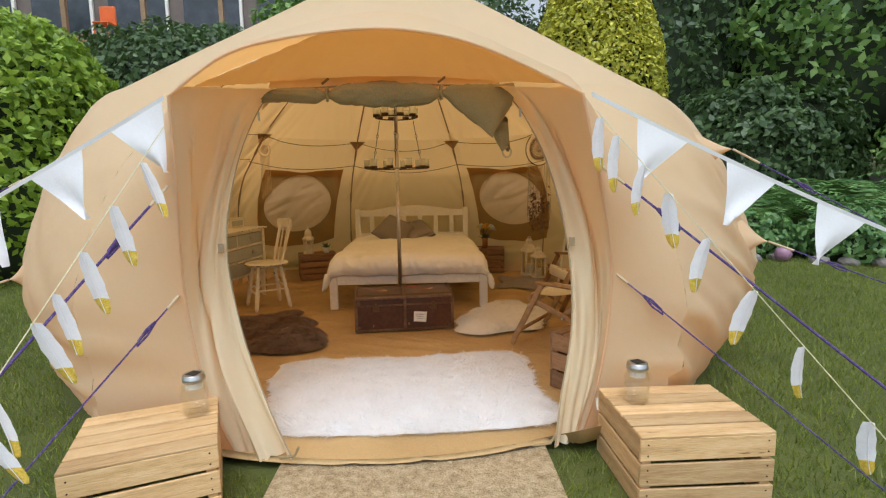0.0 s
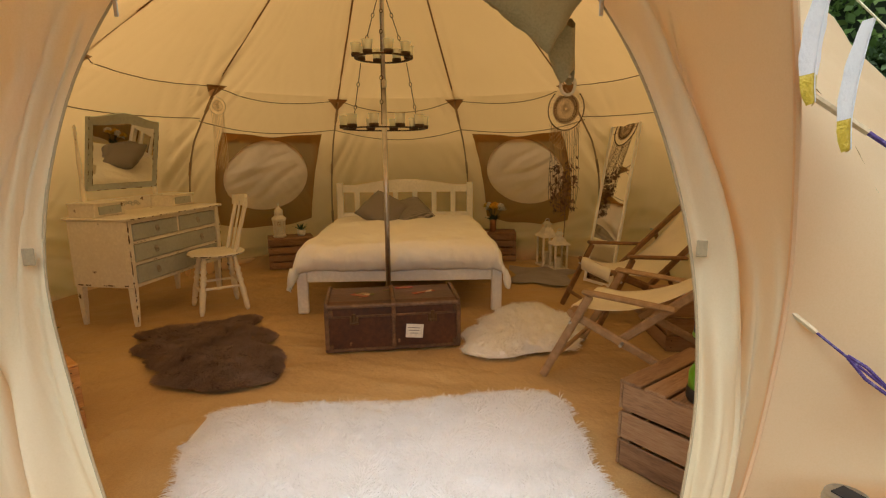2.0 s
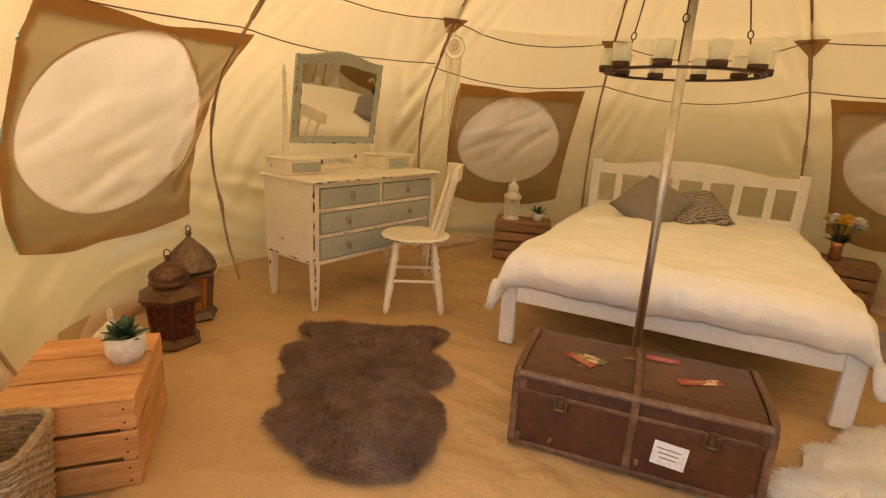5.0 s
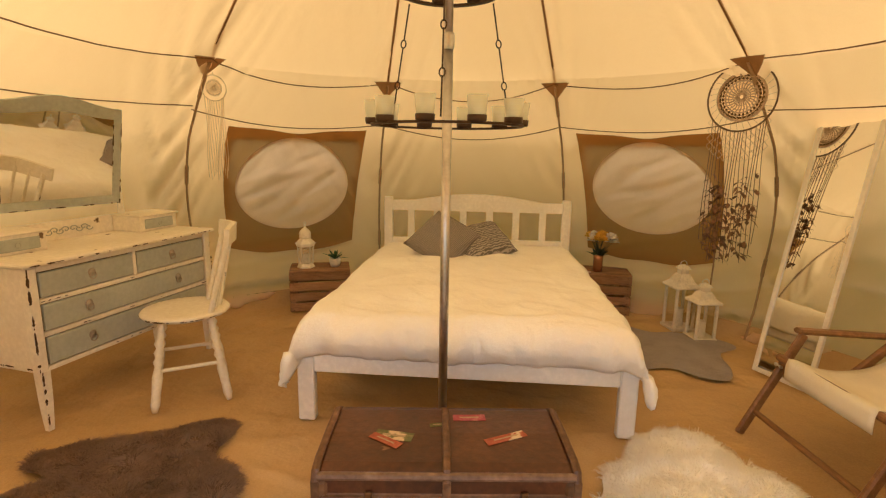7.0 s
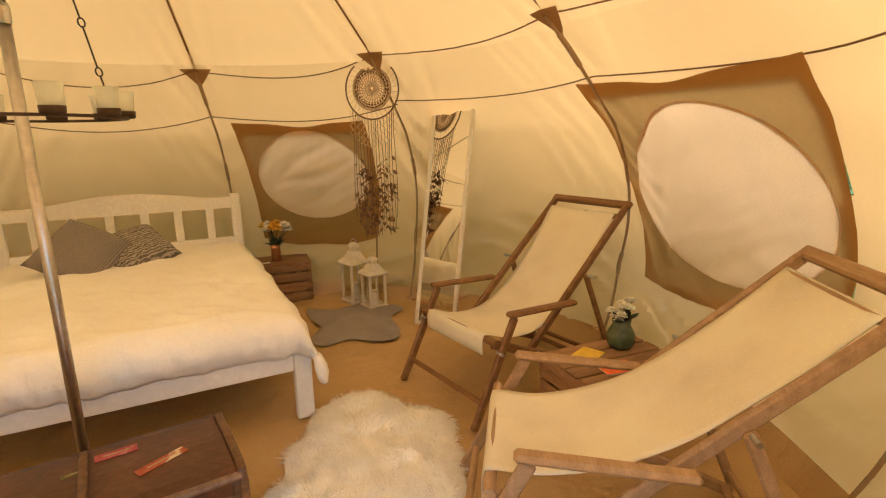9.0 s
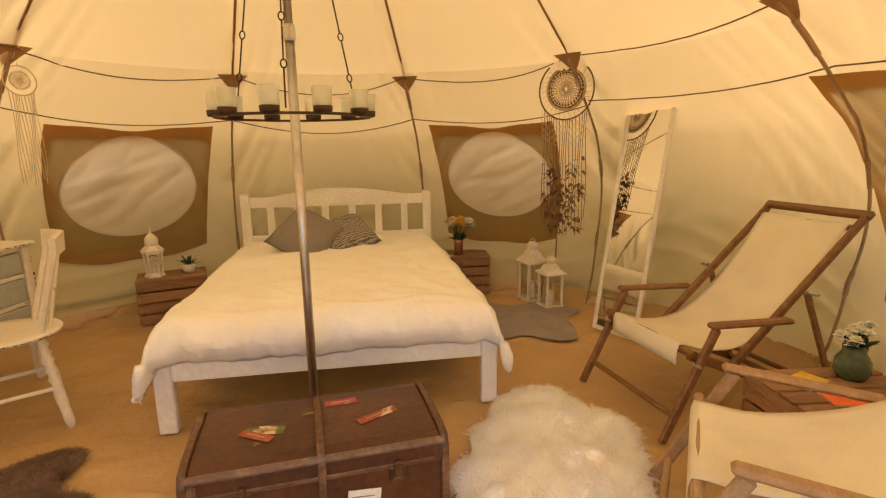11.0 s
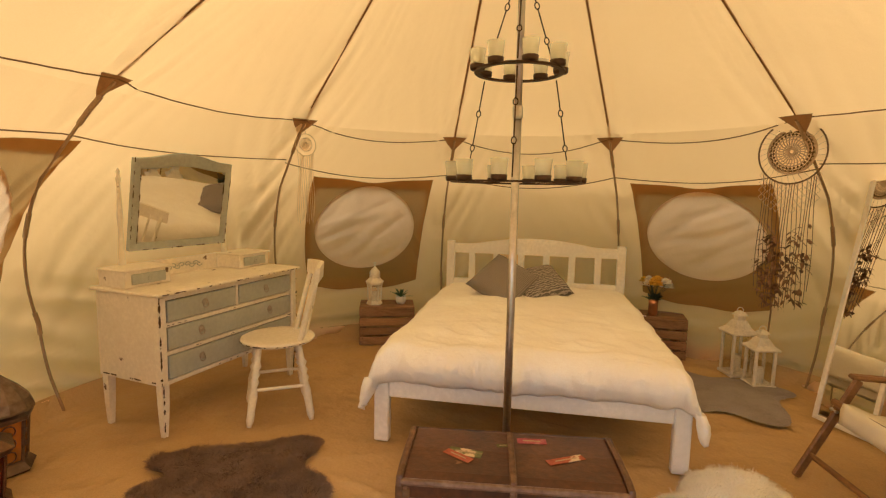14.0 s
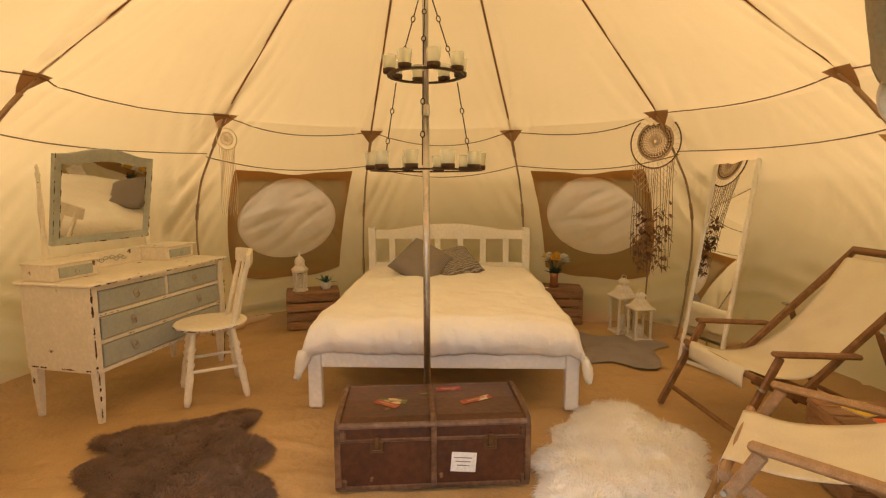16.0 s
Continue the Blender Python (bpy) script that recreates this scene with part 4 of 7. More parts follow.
for x0 in (0.0, DW - 0.27):
    bm = boxed(0.27, 0.20, 0.085, (x0 + 0.135, 0.33, 0.805), bevel=0.003)
    jewel = part("jewel_box", bm, SHABBY, dresser, "small cream jewel drawer box on the top")
    part("jewel_lid", boxed(0.29, 0.215, 0.012, (x0 + 0.135, 0.325, 0.853), bevel=0.004), SHABBY, jewel)
    bm = boxed(0.20, 0.010, 0.055, (x0 + 0.135, 0.227, 0.805), bevel=0.003)
    tube(bm, [(x0 + 0.135 + 0.012 * math.cos(t), 0.219, 0.803 + 0.012 * math.sin(t)) for t in [2 * math.pi * k / 12 for k in range(13)]], 0.002, 5, cap=False)
    part("jewel_drawer", bm, BLUE_PAINT, jewel, "grey-blue small drawer front")
part("gallery_panel", boxed(DW - 0.02, 0.016, 0.10, (DW / 2, DD - 0.03, 0.81), bevel=0.004), SHABBY, dresser)
bm = bmesh.new()
for sx in (-1, 1):
    for i in range(4):
        c = Vector((DW / 2 + sx * (0.02 + 0.03 * i), DD - 0.042, 0.812 - 0.006 * (i % 2)))
        tube(bm, [c + Vector((sx * (0.004 + 0.0024 * k) * math.cos(0.75 * k), 0, (0.004 + 0.0016 * k) * math.sin(0.75 * k) * (1 if i % 2 else -1))) for k in range(9)], 0.0028, 5)
part("carving", bm, BLUE_PAINT, dresser, "carved scroll ornament picked out in grey-blue")
MX0, MX1, MZ0, MZ1, MY = 0.17, 0.80, 0.93, 1.445, 0.405
for x in (MX0 - 0.045, MX1 + 0.045):
    bm = lathe(bmesh.new(), [(0.020, 0.76), (0.018, 0.9), (0.012, 1.05), (0.016, 1.12), (0.011, 1.22), (0.009, 1.30), (0.014, 1.325), (0.006, 1.345), (0.011, 1.36), (0.003, 1.38)], 12, (x, MY + 0.01, 0))
    part("mirror_post", bm, SHABBY, dresser, smooth=True)
mirror_m = Matrix.Translation(((MX0 + MX1) / 2, MY, MZ0)) @ Matrix.Rotation(radians(-5), 4, "Z") @ Matrix.Rotation(radians(10), 4, "X") @ Matrix.Translation((-(MX0 + MX1) / 2, -MY, -MZ0))
mw = MX1 - MX0
bm = bmesh.new()
outer, inner = [], []
for k in range(21):
    u = k / 20
    arch = 0.045 * math.sin(math.pi * u) ** 2.4
    outer.append((MX0 + mw * u, MZ1 + arch))
    inner.append((MX0 + 0.042 + (mw - 0.084) * u, MZ1 - 0.055 + arch * 0.55))
outer = [(MX0, MZ0), *outer, (MX1, MZ0)]
inner = [(MX0 + 0.045, MZ0 + 0.045), *inner, (MX1 - 0.045, MZ0 + 0.045)]
n = len(outer)
lo = [bm.verts.new((x, MY - 0.014, z)) for x, z in outer]
li = [bm.verts.new((x, MY - 0.008, z)) for x, z in inner]
ho = [bm.verts.new((x, MY + 0.014, z)) for x, z in outer]
for k in range(n):
    j = (k + 1) % n
    bm.faces.new((lo[k], lo[j], li[j], li[k]))
    bm.faces.new((ho[k], ho[j], lo[j], lo[k]))
bm.faces.new(list(reversed(ho)))
bmesh.ops.transform(bm, matrix=mirror_m, verts=bm.verts)
frame_ob = part("mirror_frame", bm, BLUE_PAINT, dresser, "grey-blue arched mirror frame")
bm = bmesh.new()
bm.faces.new([bm.verts.new((x, MY - 0.009, z)) for x, z in inner])
bmesh.ops.transform(bm, matrix=mirror_m, verts=bm.verts)
bmesh.ops.recalc_face_normals(bm, faces=bm.faces)
part("mirror_glass", bm, MIRROR, frame_ob, "old tilting mirror glass")
MIRROR_EDGES = [(mirror_m @ Vector(a), mirror_m @ Vector(b)) for a, b in (((MX0 + 0.002, MY - 0.0145, MZ0), (MX0 + 0.002, MY - 0.0145, MZ1)), ((MX1 - 0.002, MY - 0.0145, MZ0), (MX1 - 0.002, MY - 0.0145, MZ1)),
                ((MX0, MY - 0.0145, MZ0 + 0.002), (MX1, MY - 0.0145, MZ0 + 0.002)), ((MX0 + 0.042, MY - 0.009, MZ0 + 0.042), (MX0 + 0.042, MY - 0.009, MZ1 - 0.06)), ((MX1 - 0.042, MY - 0.009, MZ0 + 0.042), (MX1 - 0.042, MY - 0.009, MZ1 - 0.06)))]

# ---- chair ----
chair = thing("kitchen_chair", "cream painted stick-back kitchen chair with chipped round seat", "chair", axes(-1.36, 0.52, 0.0, (0.85, 0.52)))
SEAT_Z = 0.45
part("seat", lathe(bmesh.new(), [(0.17, SEAT_Z - 0.03), (0.20, SEAT_Z - 0.02), (0.207, SEAT_Z - 0.008), (0.200, SEAT_Z), (0.15, SEAT_Z - 0.004), (0.01, SEAT_Z - 0.008)], 28), SHABBY, chair, smooth=True)
feet = {}
for sx in (-1, 1):
    for sy in (-1, 1):
        top, bot = Vector((sx * 0.105, sy * 0.105, SEAT_Z - 0.025)), Vector((sx * 0.178, sy * 0.165, 0))
        ts = [0, 0.08, 0.2, 0.25, 0.3, 0.35, 0.4, 0.45, 0.5, 0.62, 0.8, 0.92, 1]
        rs = [0.015, 0.016, 0.017, 0.026, 0.015, 0.025, 0.015, 0.025, 0.016, 0.024, 0.020, 0.021, 0.012]
        part("leg", tube(bmesh.new(), [top.lerp(bot, t) for t in ts], 0, 10, rs), SHABBY, chair, smooth=True)
        feet[sx, sy] = lambda f, a=top, b=bot: a.lerp(b, f)
for sx in (-1, 1):
    part("stretcher", tube(bmesh.new(), [feet[sx, -1](0.55), feet[sx, 1](0.55)], 0.010, 8), SHABBY, chair)
part("stretcher", tube(bmesh.new(), [feet[-1, -1](0.62), feet[1, -1](0.62)], 0.011, 8), SHABBY, chair)
part("stretcher", tube(bmesh.new(), [feet[-1, 1](0.48), feet[1, 1](0.48)], 0.011, 8), SHABBY, chair)
for i in range(5):
    x = (i - 2) * 0.068
    r = 0.015 if abs(i - 2) == 2 else 0.009
    part("back_stick", tube(bmesh.new(), [(x * 0.95, 0.155 - abs(x) * 0.35, SEAT_Z - 0.01), (x * 1.12, 0.235 - abs(x) * 0.2, SEAT_Z + 0.37)], r, 8), SHABBY, chair)
bm = bmesh.new()
rows = []
for i in range(13):
    x = (i / 12 - 0.5) * 0.40
    y = 0.245 - abs(x) * 0.25
    up = 0.008 * math.cos(x * 9)
    rows.append([(x, y - 0.012, SEAT_Z + 0.335), (x, y + 0.012, SEAT_Z + 0.335), (x, y + 0.018, SEAT_Z + 0.415 + up), (x, y - 0.006, SEAT_Z + 0.415 + up)])
vr = grid(bm, rows, closed=True)
bm.faces.new(vr[0])
bm.faces.new(list(reversed(vr[-1])))
part("top_rail", bm, SHABBY, chair)

# ---- flaked paint along the edges of the dressing table and the chair ----
BARE = material("bare_dark_wood", (0.075, 0.04, 0.02), 0.8, light=(0.16, 0.09, 0.045), scale=20, fine=60, bump=0.2)


def flakes(parent, p, q, n, seed, width=0.005, out=(0, -1, 0)):
    """Irregular chips of missing paint along an edge from p to q."""
    rng = random.Random(seed)
    p, q, o = Vector(p), Vector(q), Vector(out)
    d = (q - p).normalized()
    s = d.cross(o).normalized()
    bm = bmesh.new()
    for _ in range(n):
        c = p.lerp(q, rng.random()) + o * 0.0012
        ln, w = rng.uniform(0.006, 0.035) * rng.uniform(0.4, 1), width * rng.uniform(0.4, 1.2)
        ring = []
        for k in range(7):
            t = 2 * math.pi * k / 7
            ring.append(bm.verts.new(c + d * ln * math.cos(t) * rng.uniform(0.7, 1.1) + s * w * math.sin(t) * rng.uniform(0.6, 1.2)))
        bm.faces.new(ring)
    ob = part("flaked_edge", bm, BARE, parent, "patches of bare dark wood")
    tagged(ob, kind="stuff")


flakes(dresser, (-0.025, -0.026, 0.752), (DW + 0.025, -0.026, 0.752), 22, 1, 0.004)
flakes(dresser, (0.0, -0.004, FL + 0.01), (0.0, -0.004, 0.73), 22, 2, 0.007)
flakes(dresser, (DW, -0.004, FL + 0.01), (DW, -0.004, 0.73), 9, 3, 0.006)
flakes(dresser, (0.02, 0.012, 0.02), (0.012, 0.002, FL), 16, 4, 0.006)
flakes(dresser, (DW - 0.02, 0.012, 0.02), (DW - 0.012, 0.002, FL), 12, 5, 0.006)
flakes(dresser, (0.0, 0.02, FL + 0.02), (0.0, DD - 0.02, FL + 0.02), 12, 6, 0.006, (-1, 0, 0))
flakes(dresser, (0.0, 0.03, FL + 0.02), (0.0, 0.03, 0.73), 14, 7, 0.007, (-1, 0, 0))
for k, z in enumerate((FL + 0.012, FL + 0.165, FL + 0.312)):
    flakes(dresser, (0.05, 0.006, z), (DW - 0.05, 0.006, z), 6, 10 + k, 0.003)
for k, (p, q) in enumerate(MIRROR_EDGES):
    flakes(dresser, p, q, 12, 50 + k, 0.004)
for k in range(10):
    a0, a1 = math.pi + k * 0.4, math.pi + (k + 1) * 0.4
    flakes(chair, (0.208 * math.cos(a0), 0.208 * math.sin(a0), SEAT_Z - 0.012), (0.208 * math.cos(a1), 0.208 * math.sin(a1), SEAT_Z - 0.012), 3, 30 + k, 0.004, (math.cos((a0 + a1) / 2), math.sin((a0 + a1) / 2), 0))

# ---- wooden crates ----


def crate(name, label, w, d, h, mat, m, group, rows_front=3, top=4, open_top=False):
    """A slatted crate; every slat is a piece."""
    ob = thing(name, label, "crate", m, group)
    t = 0.012
    gap = 0.013
    sh = (h - gap * (rows_front - 1)) / rows_front
    for sx in (-1, 1):
        for sy in (-1, 1):
            part("corner_post", boxed(0.035, 0.035, h - 0.02, (sx * (w / 2 - t - 0.018), sy * (d / 2 - t - 0.018), h / 2), bevel=0.002), mat, ob)
    long_me = finish("slat", boxed(w, t, sh, bevel=0.003), mat)
    side_me = finish("slat", boxed(d - 2 * t - 0.002, t, sh, bevel=0.003), mat)
    for r in range(rows_front):
        z = sh / 2 + r * (sh + gap)
        for sy in (-1, 1):
            shared("slat", long_me, ob, Matrix.Translation((0, sy * (d / 2 - t / 2), z)) @ Matrix.Rotation(radians(random.uniform(-0.5, 0.5)), 4, "Y"))
            shared("slat", side_me, ob, Matrix.Translation((sy * (w / 2 - t / 2 - 0.001), 0, z)) @ Matrix.Rotation(radians(90), 4, "Z"))
    if not open_top:
        tw = (d - gap * (top - 1)) / top
        top_me = finish("slat", boxed(w, tw, t, bevel=0.003), mat)
        for r in range(top):
            shared("slat", top_me, ob, Matrix.Translation((0, -d / 2 + tw / 2 + r * (tw + gap), h + t / 2)) @ Matrix.Rotation(radians(random.uniform(-0.4, 0.4)), 4, "Z"))
    nail_me = finish("nail", lathe(bmesh.new(), [(0.0035, 0), (0.0035, 0.002)], 6), IRON)
    for r in range(rows_front):
        z = sh / 2 + r * (sh + gap)
        for sx in (-1, 1):
            for dz in (-0.022, 0.022):
                shared("nail", nail_me, ob, Matrix.Translation((sx * (w / 2 - 0.03), -d / 2 - 0.0005, z + dz)) @ Matrix.Rotation(radians(90), 4, "X"))
    return ob


crate("wooden_crate", "brown stained wooden crate used as bedside table", 0.46, 0.30, 0.31, OLD_CRATE, turn(-1.175, 2.055, 0, 17), "bedside crates", 4, 3)
crate("wooden_crate", "brown stained wooden crate used as bedside table", 0.46, 0.30, 0.31, OLD_CRATE, turn(1.06, 2.27, 0, -6), "bedside crates", 4, 3)
crate("wooden_crate", "pale new pine crate standing on the lawn", 0.53, 0.46, 0.295, PINE, turn(1.27, -2.55, GROUND_Z, 0.5), "crates beside the doorway", 3, 5)
crate("wooden_crate", "pale new pine crate standing on the lawn", 0.51, 0.46, 0.295, PINE, turn(-0.91, -2.59, GROUND_Z, 21), "crates beside the doorway", 3, 5)
crate("wooden_crate", "weathered brown slatted crate just inside the doorway", 0.52, 0.38, 0.33, OLD_CRATE, turn(1.26, -1.68, 0, 35), "crates inside the doorway", 3, 4)
crate("wooden_crate", "orange varnished pine crate just inside the doorway", 0.36, 0.47, 0.285, ORANGE_PINE, turn(-1.555, -1.26, 0, 46.5), "crates inside the doorway", 3, 3)
crate("wooden_crate", "weathered crate used as table between the deckchairs", 0.52, 0.36, 0.31, OLD_CRATE, turn(1.94, -0.44, 0, -6), "crate table", 3, 4)

# ---- deckchairs ----


def bar(bm, p, q, w=0.042, t=0.022):
    p, q = Vector(p), Vector(q)
    d = q - p
    m = Matrix.Translation((p + q) / 2) @ d.to_track_quat("Z", "X").to_matrix().to_4x4()
    r = bmesh.ops.create_cube(bm, size=1)
    for v in r["verts"]:
        v.co = Vector((v.co.x * w, v.co.y * t, v.co.z * d.length))
    es = list({e for v in r["verts"] for e in v.link_edges})
    res = bmesh.ops.bevel(bm, geom=es, offset=0.006, segments=2, affect="EDGES")
    vs = list({v for f in res["faces"] for v in f.verts})
    bmesh.ops.transform(bm, matrix=m, verts=vs)
    return bm


def rail(p, q, w=0.042, t=0.024):
    """A flat side bar in the plane of the chair's side: broad along y-z, thin along x."""
    p, q = Vector(p), Vector(q)
    bm = bmesh.new()
    d = (q - p).normalized()
    side = Vector((1, 0, 0))
    up = side.cross(d).normalized()
    m = Matrix((side, up, d)).transposed().to_4x4()
    m.translation = (p + q) / 2
    box(bm, t, w, (q - p).length, bevel=0.007)
    bmesh.ops.transform(bm, matrix=m, verts=bm.verts)
    return bm


def deckchair(label, m, wood, taut=0.0):
    ob = thing("deckchair", label, "deckchair", m, "deckchairs")
    W = 0.30
    for sx in (-1, 1):
        x = sx * W
        part("front_leg", rail((x, 0.0, 0.0), (x, 0.235, 0.475)), wood, ob)
        part("seat_rail", rail((x - sx * 0.027, 0.125, 0.365), (x - sx * 0.027, 0.96, 0.02)), wood, ob)
        part("back_rail", rail((x - sx * 0.054, 0.36, 0.235), (x - sx * 0.054, 1.075, 0.884)), wood, ob)
        part("armrest", boxed(0.05, 0.44, 0.024, (x, 0.415, 0.478), Matrix.Rotation(radians(-3.5), 4, "X"), bevel=0.010), wood, ob)
        part("prop_strut", rail((x - sx * 0.027, 0.74, 0.575), (x, 0.97, 0.03), 0.034, 0.02), wood, ob)
        for p in ((0.145, 0.325), (0.40, 0.255), (0.74, 0.575)):
            b2 = lathe(bmesh.new(), [(0.008, -0.02), (0.008, 0.02)], 10)
            bmesh.ops.transform(b2, matrix=Matrix.Translation((x + sx * 0.006, p[0], p[1])) @ Matrix.Rotation(radians(90), 4, "Y"), verts=b2.verts)
            part("bolt", b2, STEEL, ob, "small steel bolt")
    for y, z, r, w in ((0.135, 0.37, 0.017, W - 0.005), (1.02, 0.838, 0.014, W - 0.05), (0.055, 0.11, 0.013, W), (0.955, 0.08, 0.013, W), (0.93, 0.04, 0.014, W - 0.03)):
        part("cross_bar", tube(bmesh.new(), [(-w, y, z), (w, y, z)], r, 12), wood, ob)
    part("top_bar", boxed(2 * W - 0.06, 0.030, 0.045, (0, 1.086, 0.893), Matrix.Rotation(radians(-48), 4, "X"), bevel=0.008), wood, ob)
    prof = spline([(0, 0.112, 0.30), (0, 0.113, 0.375), (0, 0.14, 0.392), (0, 0.28, 0.345 + 0.05 * taut), (0, 0.46, 0.345 + 0.10 * taut), (0, 0.64, 0.435 + 0.105 * taut), (0, 0.84, 0.635 + 0.06 * taut), (0, 0.995, 0.835), (0, 1.02, 0.856), (0, 1.037, 0.832)], 40)
    bm = bmesh.new()
    rows = []
    for k, p in enumerate(prof):
        f = math.sin(math.pi * k / 39)
        rows.append([(u * 0.222, p.y, p.z - 0.018 * f * (1 - u * u) + 0.004 * f * noise.noise(Vector((u * 3, p.y * 6, 1)))) for u in [i / 8 - 1 for i in range(17)]])
    grid(bm, rows)
    sling = part("sling", bm, SLING, ob, "slack cream canvas sling", True)
    s = sling.modifiers.new("cloth", "SOLIDIFY")
    s.thickness = 0.003
    return ob


deckchair("dark teak deckchair with a slack cream canvas sling", axes(1.355, 0.12, 0, (0.99, 0.12)), DECK_WOOD)
deckchair("greyed teak deckchair with a slack cream canvas sling", axes(1.03, -0.63, 0, (0.804, -0.595)), LIME_WOOD, 0.85)

# ---- sheepskins and rugs ----


def fur(name, label, outline, z, mat, count, length, seed, puff=0.03, lean=0.5, base_mat=None):
    """A fleece: a cushioned base and thousands of strands leaning in tufts."""
    poly = [Vector((x, y, 0)) for x, y in outline]
    ring = spline(poly + [poly[0]], 121)[:-1]
    ring = [sum((ring[(i + o) % 120] * (3 - abs(o)) for o in range(-2, 3)), Vector()) / 9 for i in range(120)]
    c = sum((Vector(p) for p in ring), Vector()) / len(ring)
    ob = thing(name, label, "rug", Matrix.Translation((c.x, c.y, z)))
    bm = bmesh.new()
    rows = []
    rel = [p - c for p in ring]
    qs = [0.03] + [i / 30 for i in range(2, 31)]

    def height(p, q):
        tuft = noise.noise(Vector((p.x * 7, p.y * 7, seed))) * 0.5 + noise.noise(Vector((p.x * 20, p.y * 20, seed))) * 0.30
        return puff * (1 - q ** 8) * (0.75 + tuft)
    for q in qs:
        rows.append([(p.x * q, p.y * q, 0.004 + height(p * q, q)) for p in rel])
    vr = grid(bm, rows, closed=True)
    bm.faces.new(list(reversed(vr[0])))
    bmesh.ops.recalc_face_normals(bm, faces=bm.faces)
    part("hide", bm, base_mat or mat, ob, smooth=True)
    rs = np.random.RandomState(seed)
    n = len(rel)
    verts, faces = [], []
    for i in range(count):
        k = rs.randint(n)
        q = math.sqrt(rs.rand())
        nap = 1.0 if q > 0.86 else 0.8
        f = rs.rand()
        p = rel[k].lerp(rel[(k + 1) % n], f) * q
        zz = 0.004 + height(p, q)
        tuft = Vector((noise.noise(Vector((p.x * 9, p.y * 9, seed + 5.0))), noise.noise(Vector((p.x * 9, p.y * 9, seed + 9.0))), 0)) * 1.6
        edge_out = p.normalized() * (max(0, q - 0.75) * 3.0)
        d = (tuft * lean + edge_out + Vector((rs.normal() * 0.22, rs.normal() * 0.22, 0.38 * (1 - 0.6 * max(0, q - 0.75) * 4)))).normalized() * length * nap * rs.uniform(0.6, 1.15)
        s = d.cross(Vector((rs.normal(), rs.normal(), 0.2))).normalized() * (length * 0.022 + 0.0003)
        b = len(verts)
        base = Vector((p.x, p.y, zz - 0.004))
        midp = base + d * 0.6 + Vector((0, 0, length * 0.08))
        verts += [base - s, base + s, midp + s * 0.7, midp - s * 0.7, base + d + Vector((0, 0, -length * 0.1))]
        faces += [(b, b + 1, b + 2, b + 3), (b + 3, b + 2, b + 4)]
    me = bpy.data.meshes.new("fleece")
    me.from_pydata([tuple(v) for v in verts], [], faces)
    me.materials.append(mat)
    fl = new("fleece", me)
    fl.parent = ob
    tagged(fl, kind="stuff")
    return ob


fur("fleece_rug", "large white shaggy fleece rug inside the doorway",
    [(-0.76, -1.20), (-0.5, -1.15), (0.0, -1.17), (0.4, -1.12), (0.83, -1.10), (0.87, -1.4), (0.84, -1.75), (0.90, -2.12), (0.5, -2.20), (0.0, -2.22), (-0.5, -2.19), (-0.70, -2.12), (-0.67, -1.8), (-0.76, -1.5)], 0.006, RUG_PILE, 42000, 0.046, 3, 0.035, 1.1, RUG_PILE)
fur("sheepskin_rug", "white sheepskin rug lying beside the trunk",
    [(0.86, 0.33), (1.02, 0.36), (1.17, 0.28), (1.22, 0.12), (1.33, -0.04), (1.27, -0.22), (1.20, -0.42), (1.10, -0.56), (0.88, -0.58), (0.66, -0.66), (0.46, -0.56), (0.52, -0.40), (0.48, -0.28), (0.60, -0.10), (0.62, 0.02), (0.76, 0.12), (0.76, 0.22)], 0.006, FUR_WHITE, 26000, 0.046, 8, 0.060, 1.0, FLEECE_WHITE)
fur("sheepskin_rug", "dark brown sheepskin rug lying on the groundsheet",
    [(-1.68, -0.10), (-1.45, 0.02), (-1.28, 0.10), (-1.05, 0.24), (-0.94, 0.16), (-0.95, -0.02), (-0.78, -0.14), (-0.74, -0.28), (-0.82, -0.38), (-0.66, -0.46), (-0.60, -0.60), (-0.56, -0.84), (-0.68, -0.94), (-0.86, -0.98), (-1.04, -0.92), (-1.20, -0.86), (-1.18, -0.74), (-1.36, -0.64), (-1.34, -0.54), (-1.52, -0.46), (-1.54, -0.32), (-1.44, -0.24), (-1.62, -0.20)], 0.006, FUR_BROWN, 70000, 0.040, 12, 0.045, 1.1, FLEECE_BROWN)
fur("sheepskin_rug", "flat grey sheepskin rug beside the bed",
    [(1.16, 1.86), (1.32, 1.72), (1.50, 1.74), (1.74, 1.62), (1.80, 1.48), (1.64, 1.36), (1.60, 1.12), (1.52, 0.96), (1.38, 0.98), (1.24, 1.10), (1.08, 1.06), (1.02, 1.20), (1.14, 1.40), (1.12, 1.64)], 0.006, FUR_GREY, 7000, 0.014, 17, 0.012)
bm = boxed(1.22, 1.5, 0.025, (0, 0, 0.0125), bevel=0.006)
mat_ob = tagged(part("doormat", bm, COIR), "long pale coir matting laid on the lawn", "doormat")
mat_ob.matrix_basis = turn(0.14, -2.98, GROUND_Z + 0.002, -1)

# ---- standing mirror ----
standing = thing("standing_mirror", "tall narrow white framed mirror leaning against the canvas", "mirror")
b0, b1, t0 = Vector((1.73, 1.14, 0.01)), Vector((1.872, 0.842, 0.01)), Vector((1.98, 1.262, 1.54))
ux, uz = (b1 - b0), (t0 - b0)
mwid, mhei = ux.length, uz.length
ux.normalize()
uz.normalize()
uy = uz.cross(ux).normalized()
sm = Matrix((ux, uy, uz)).transposed().to_4x4()
sm.translation = b0
standing.matrix_basis = sm
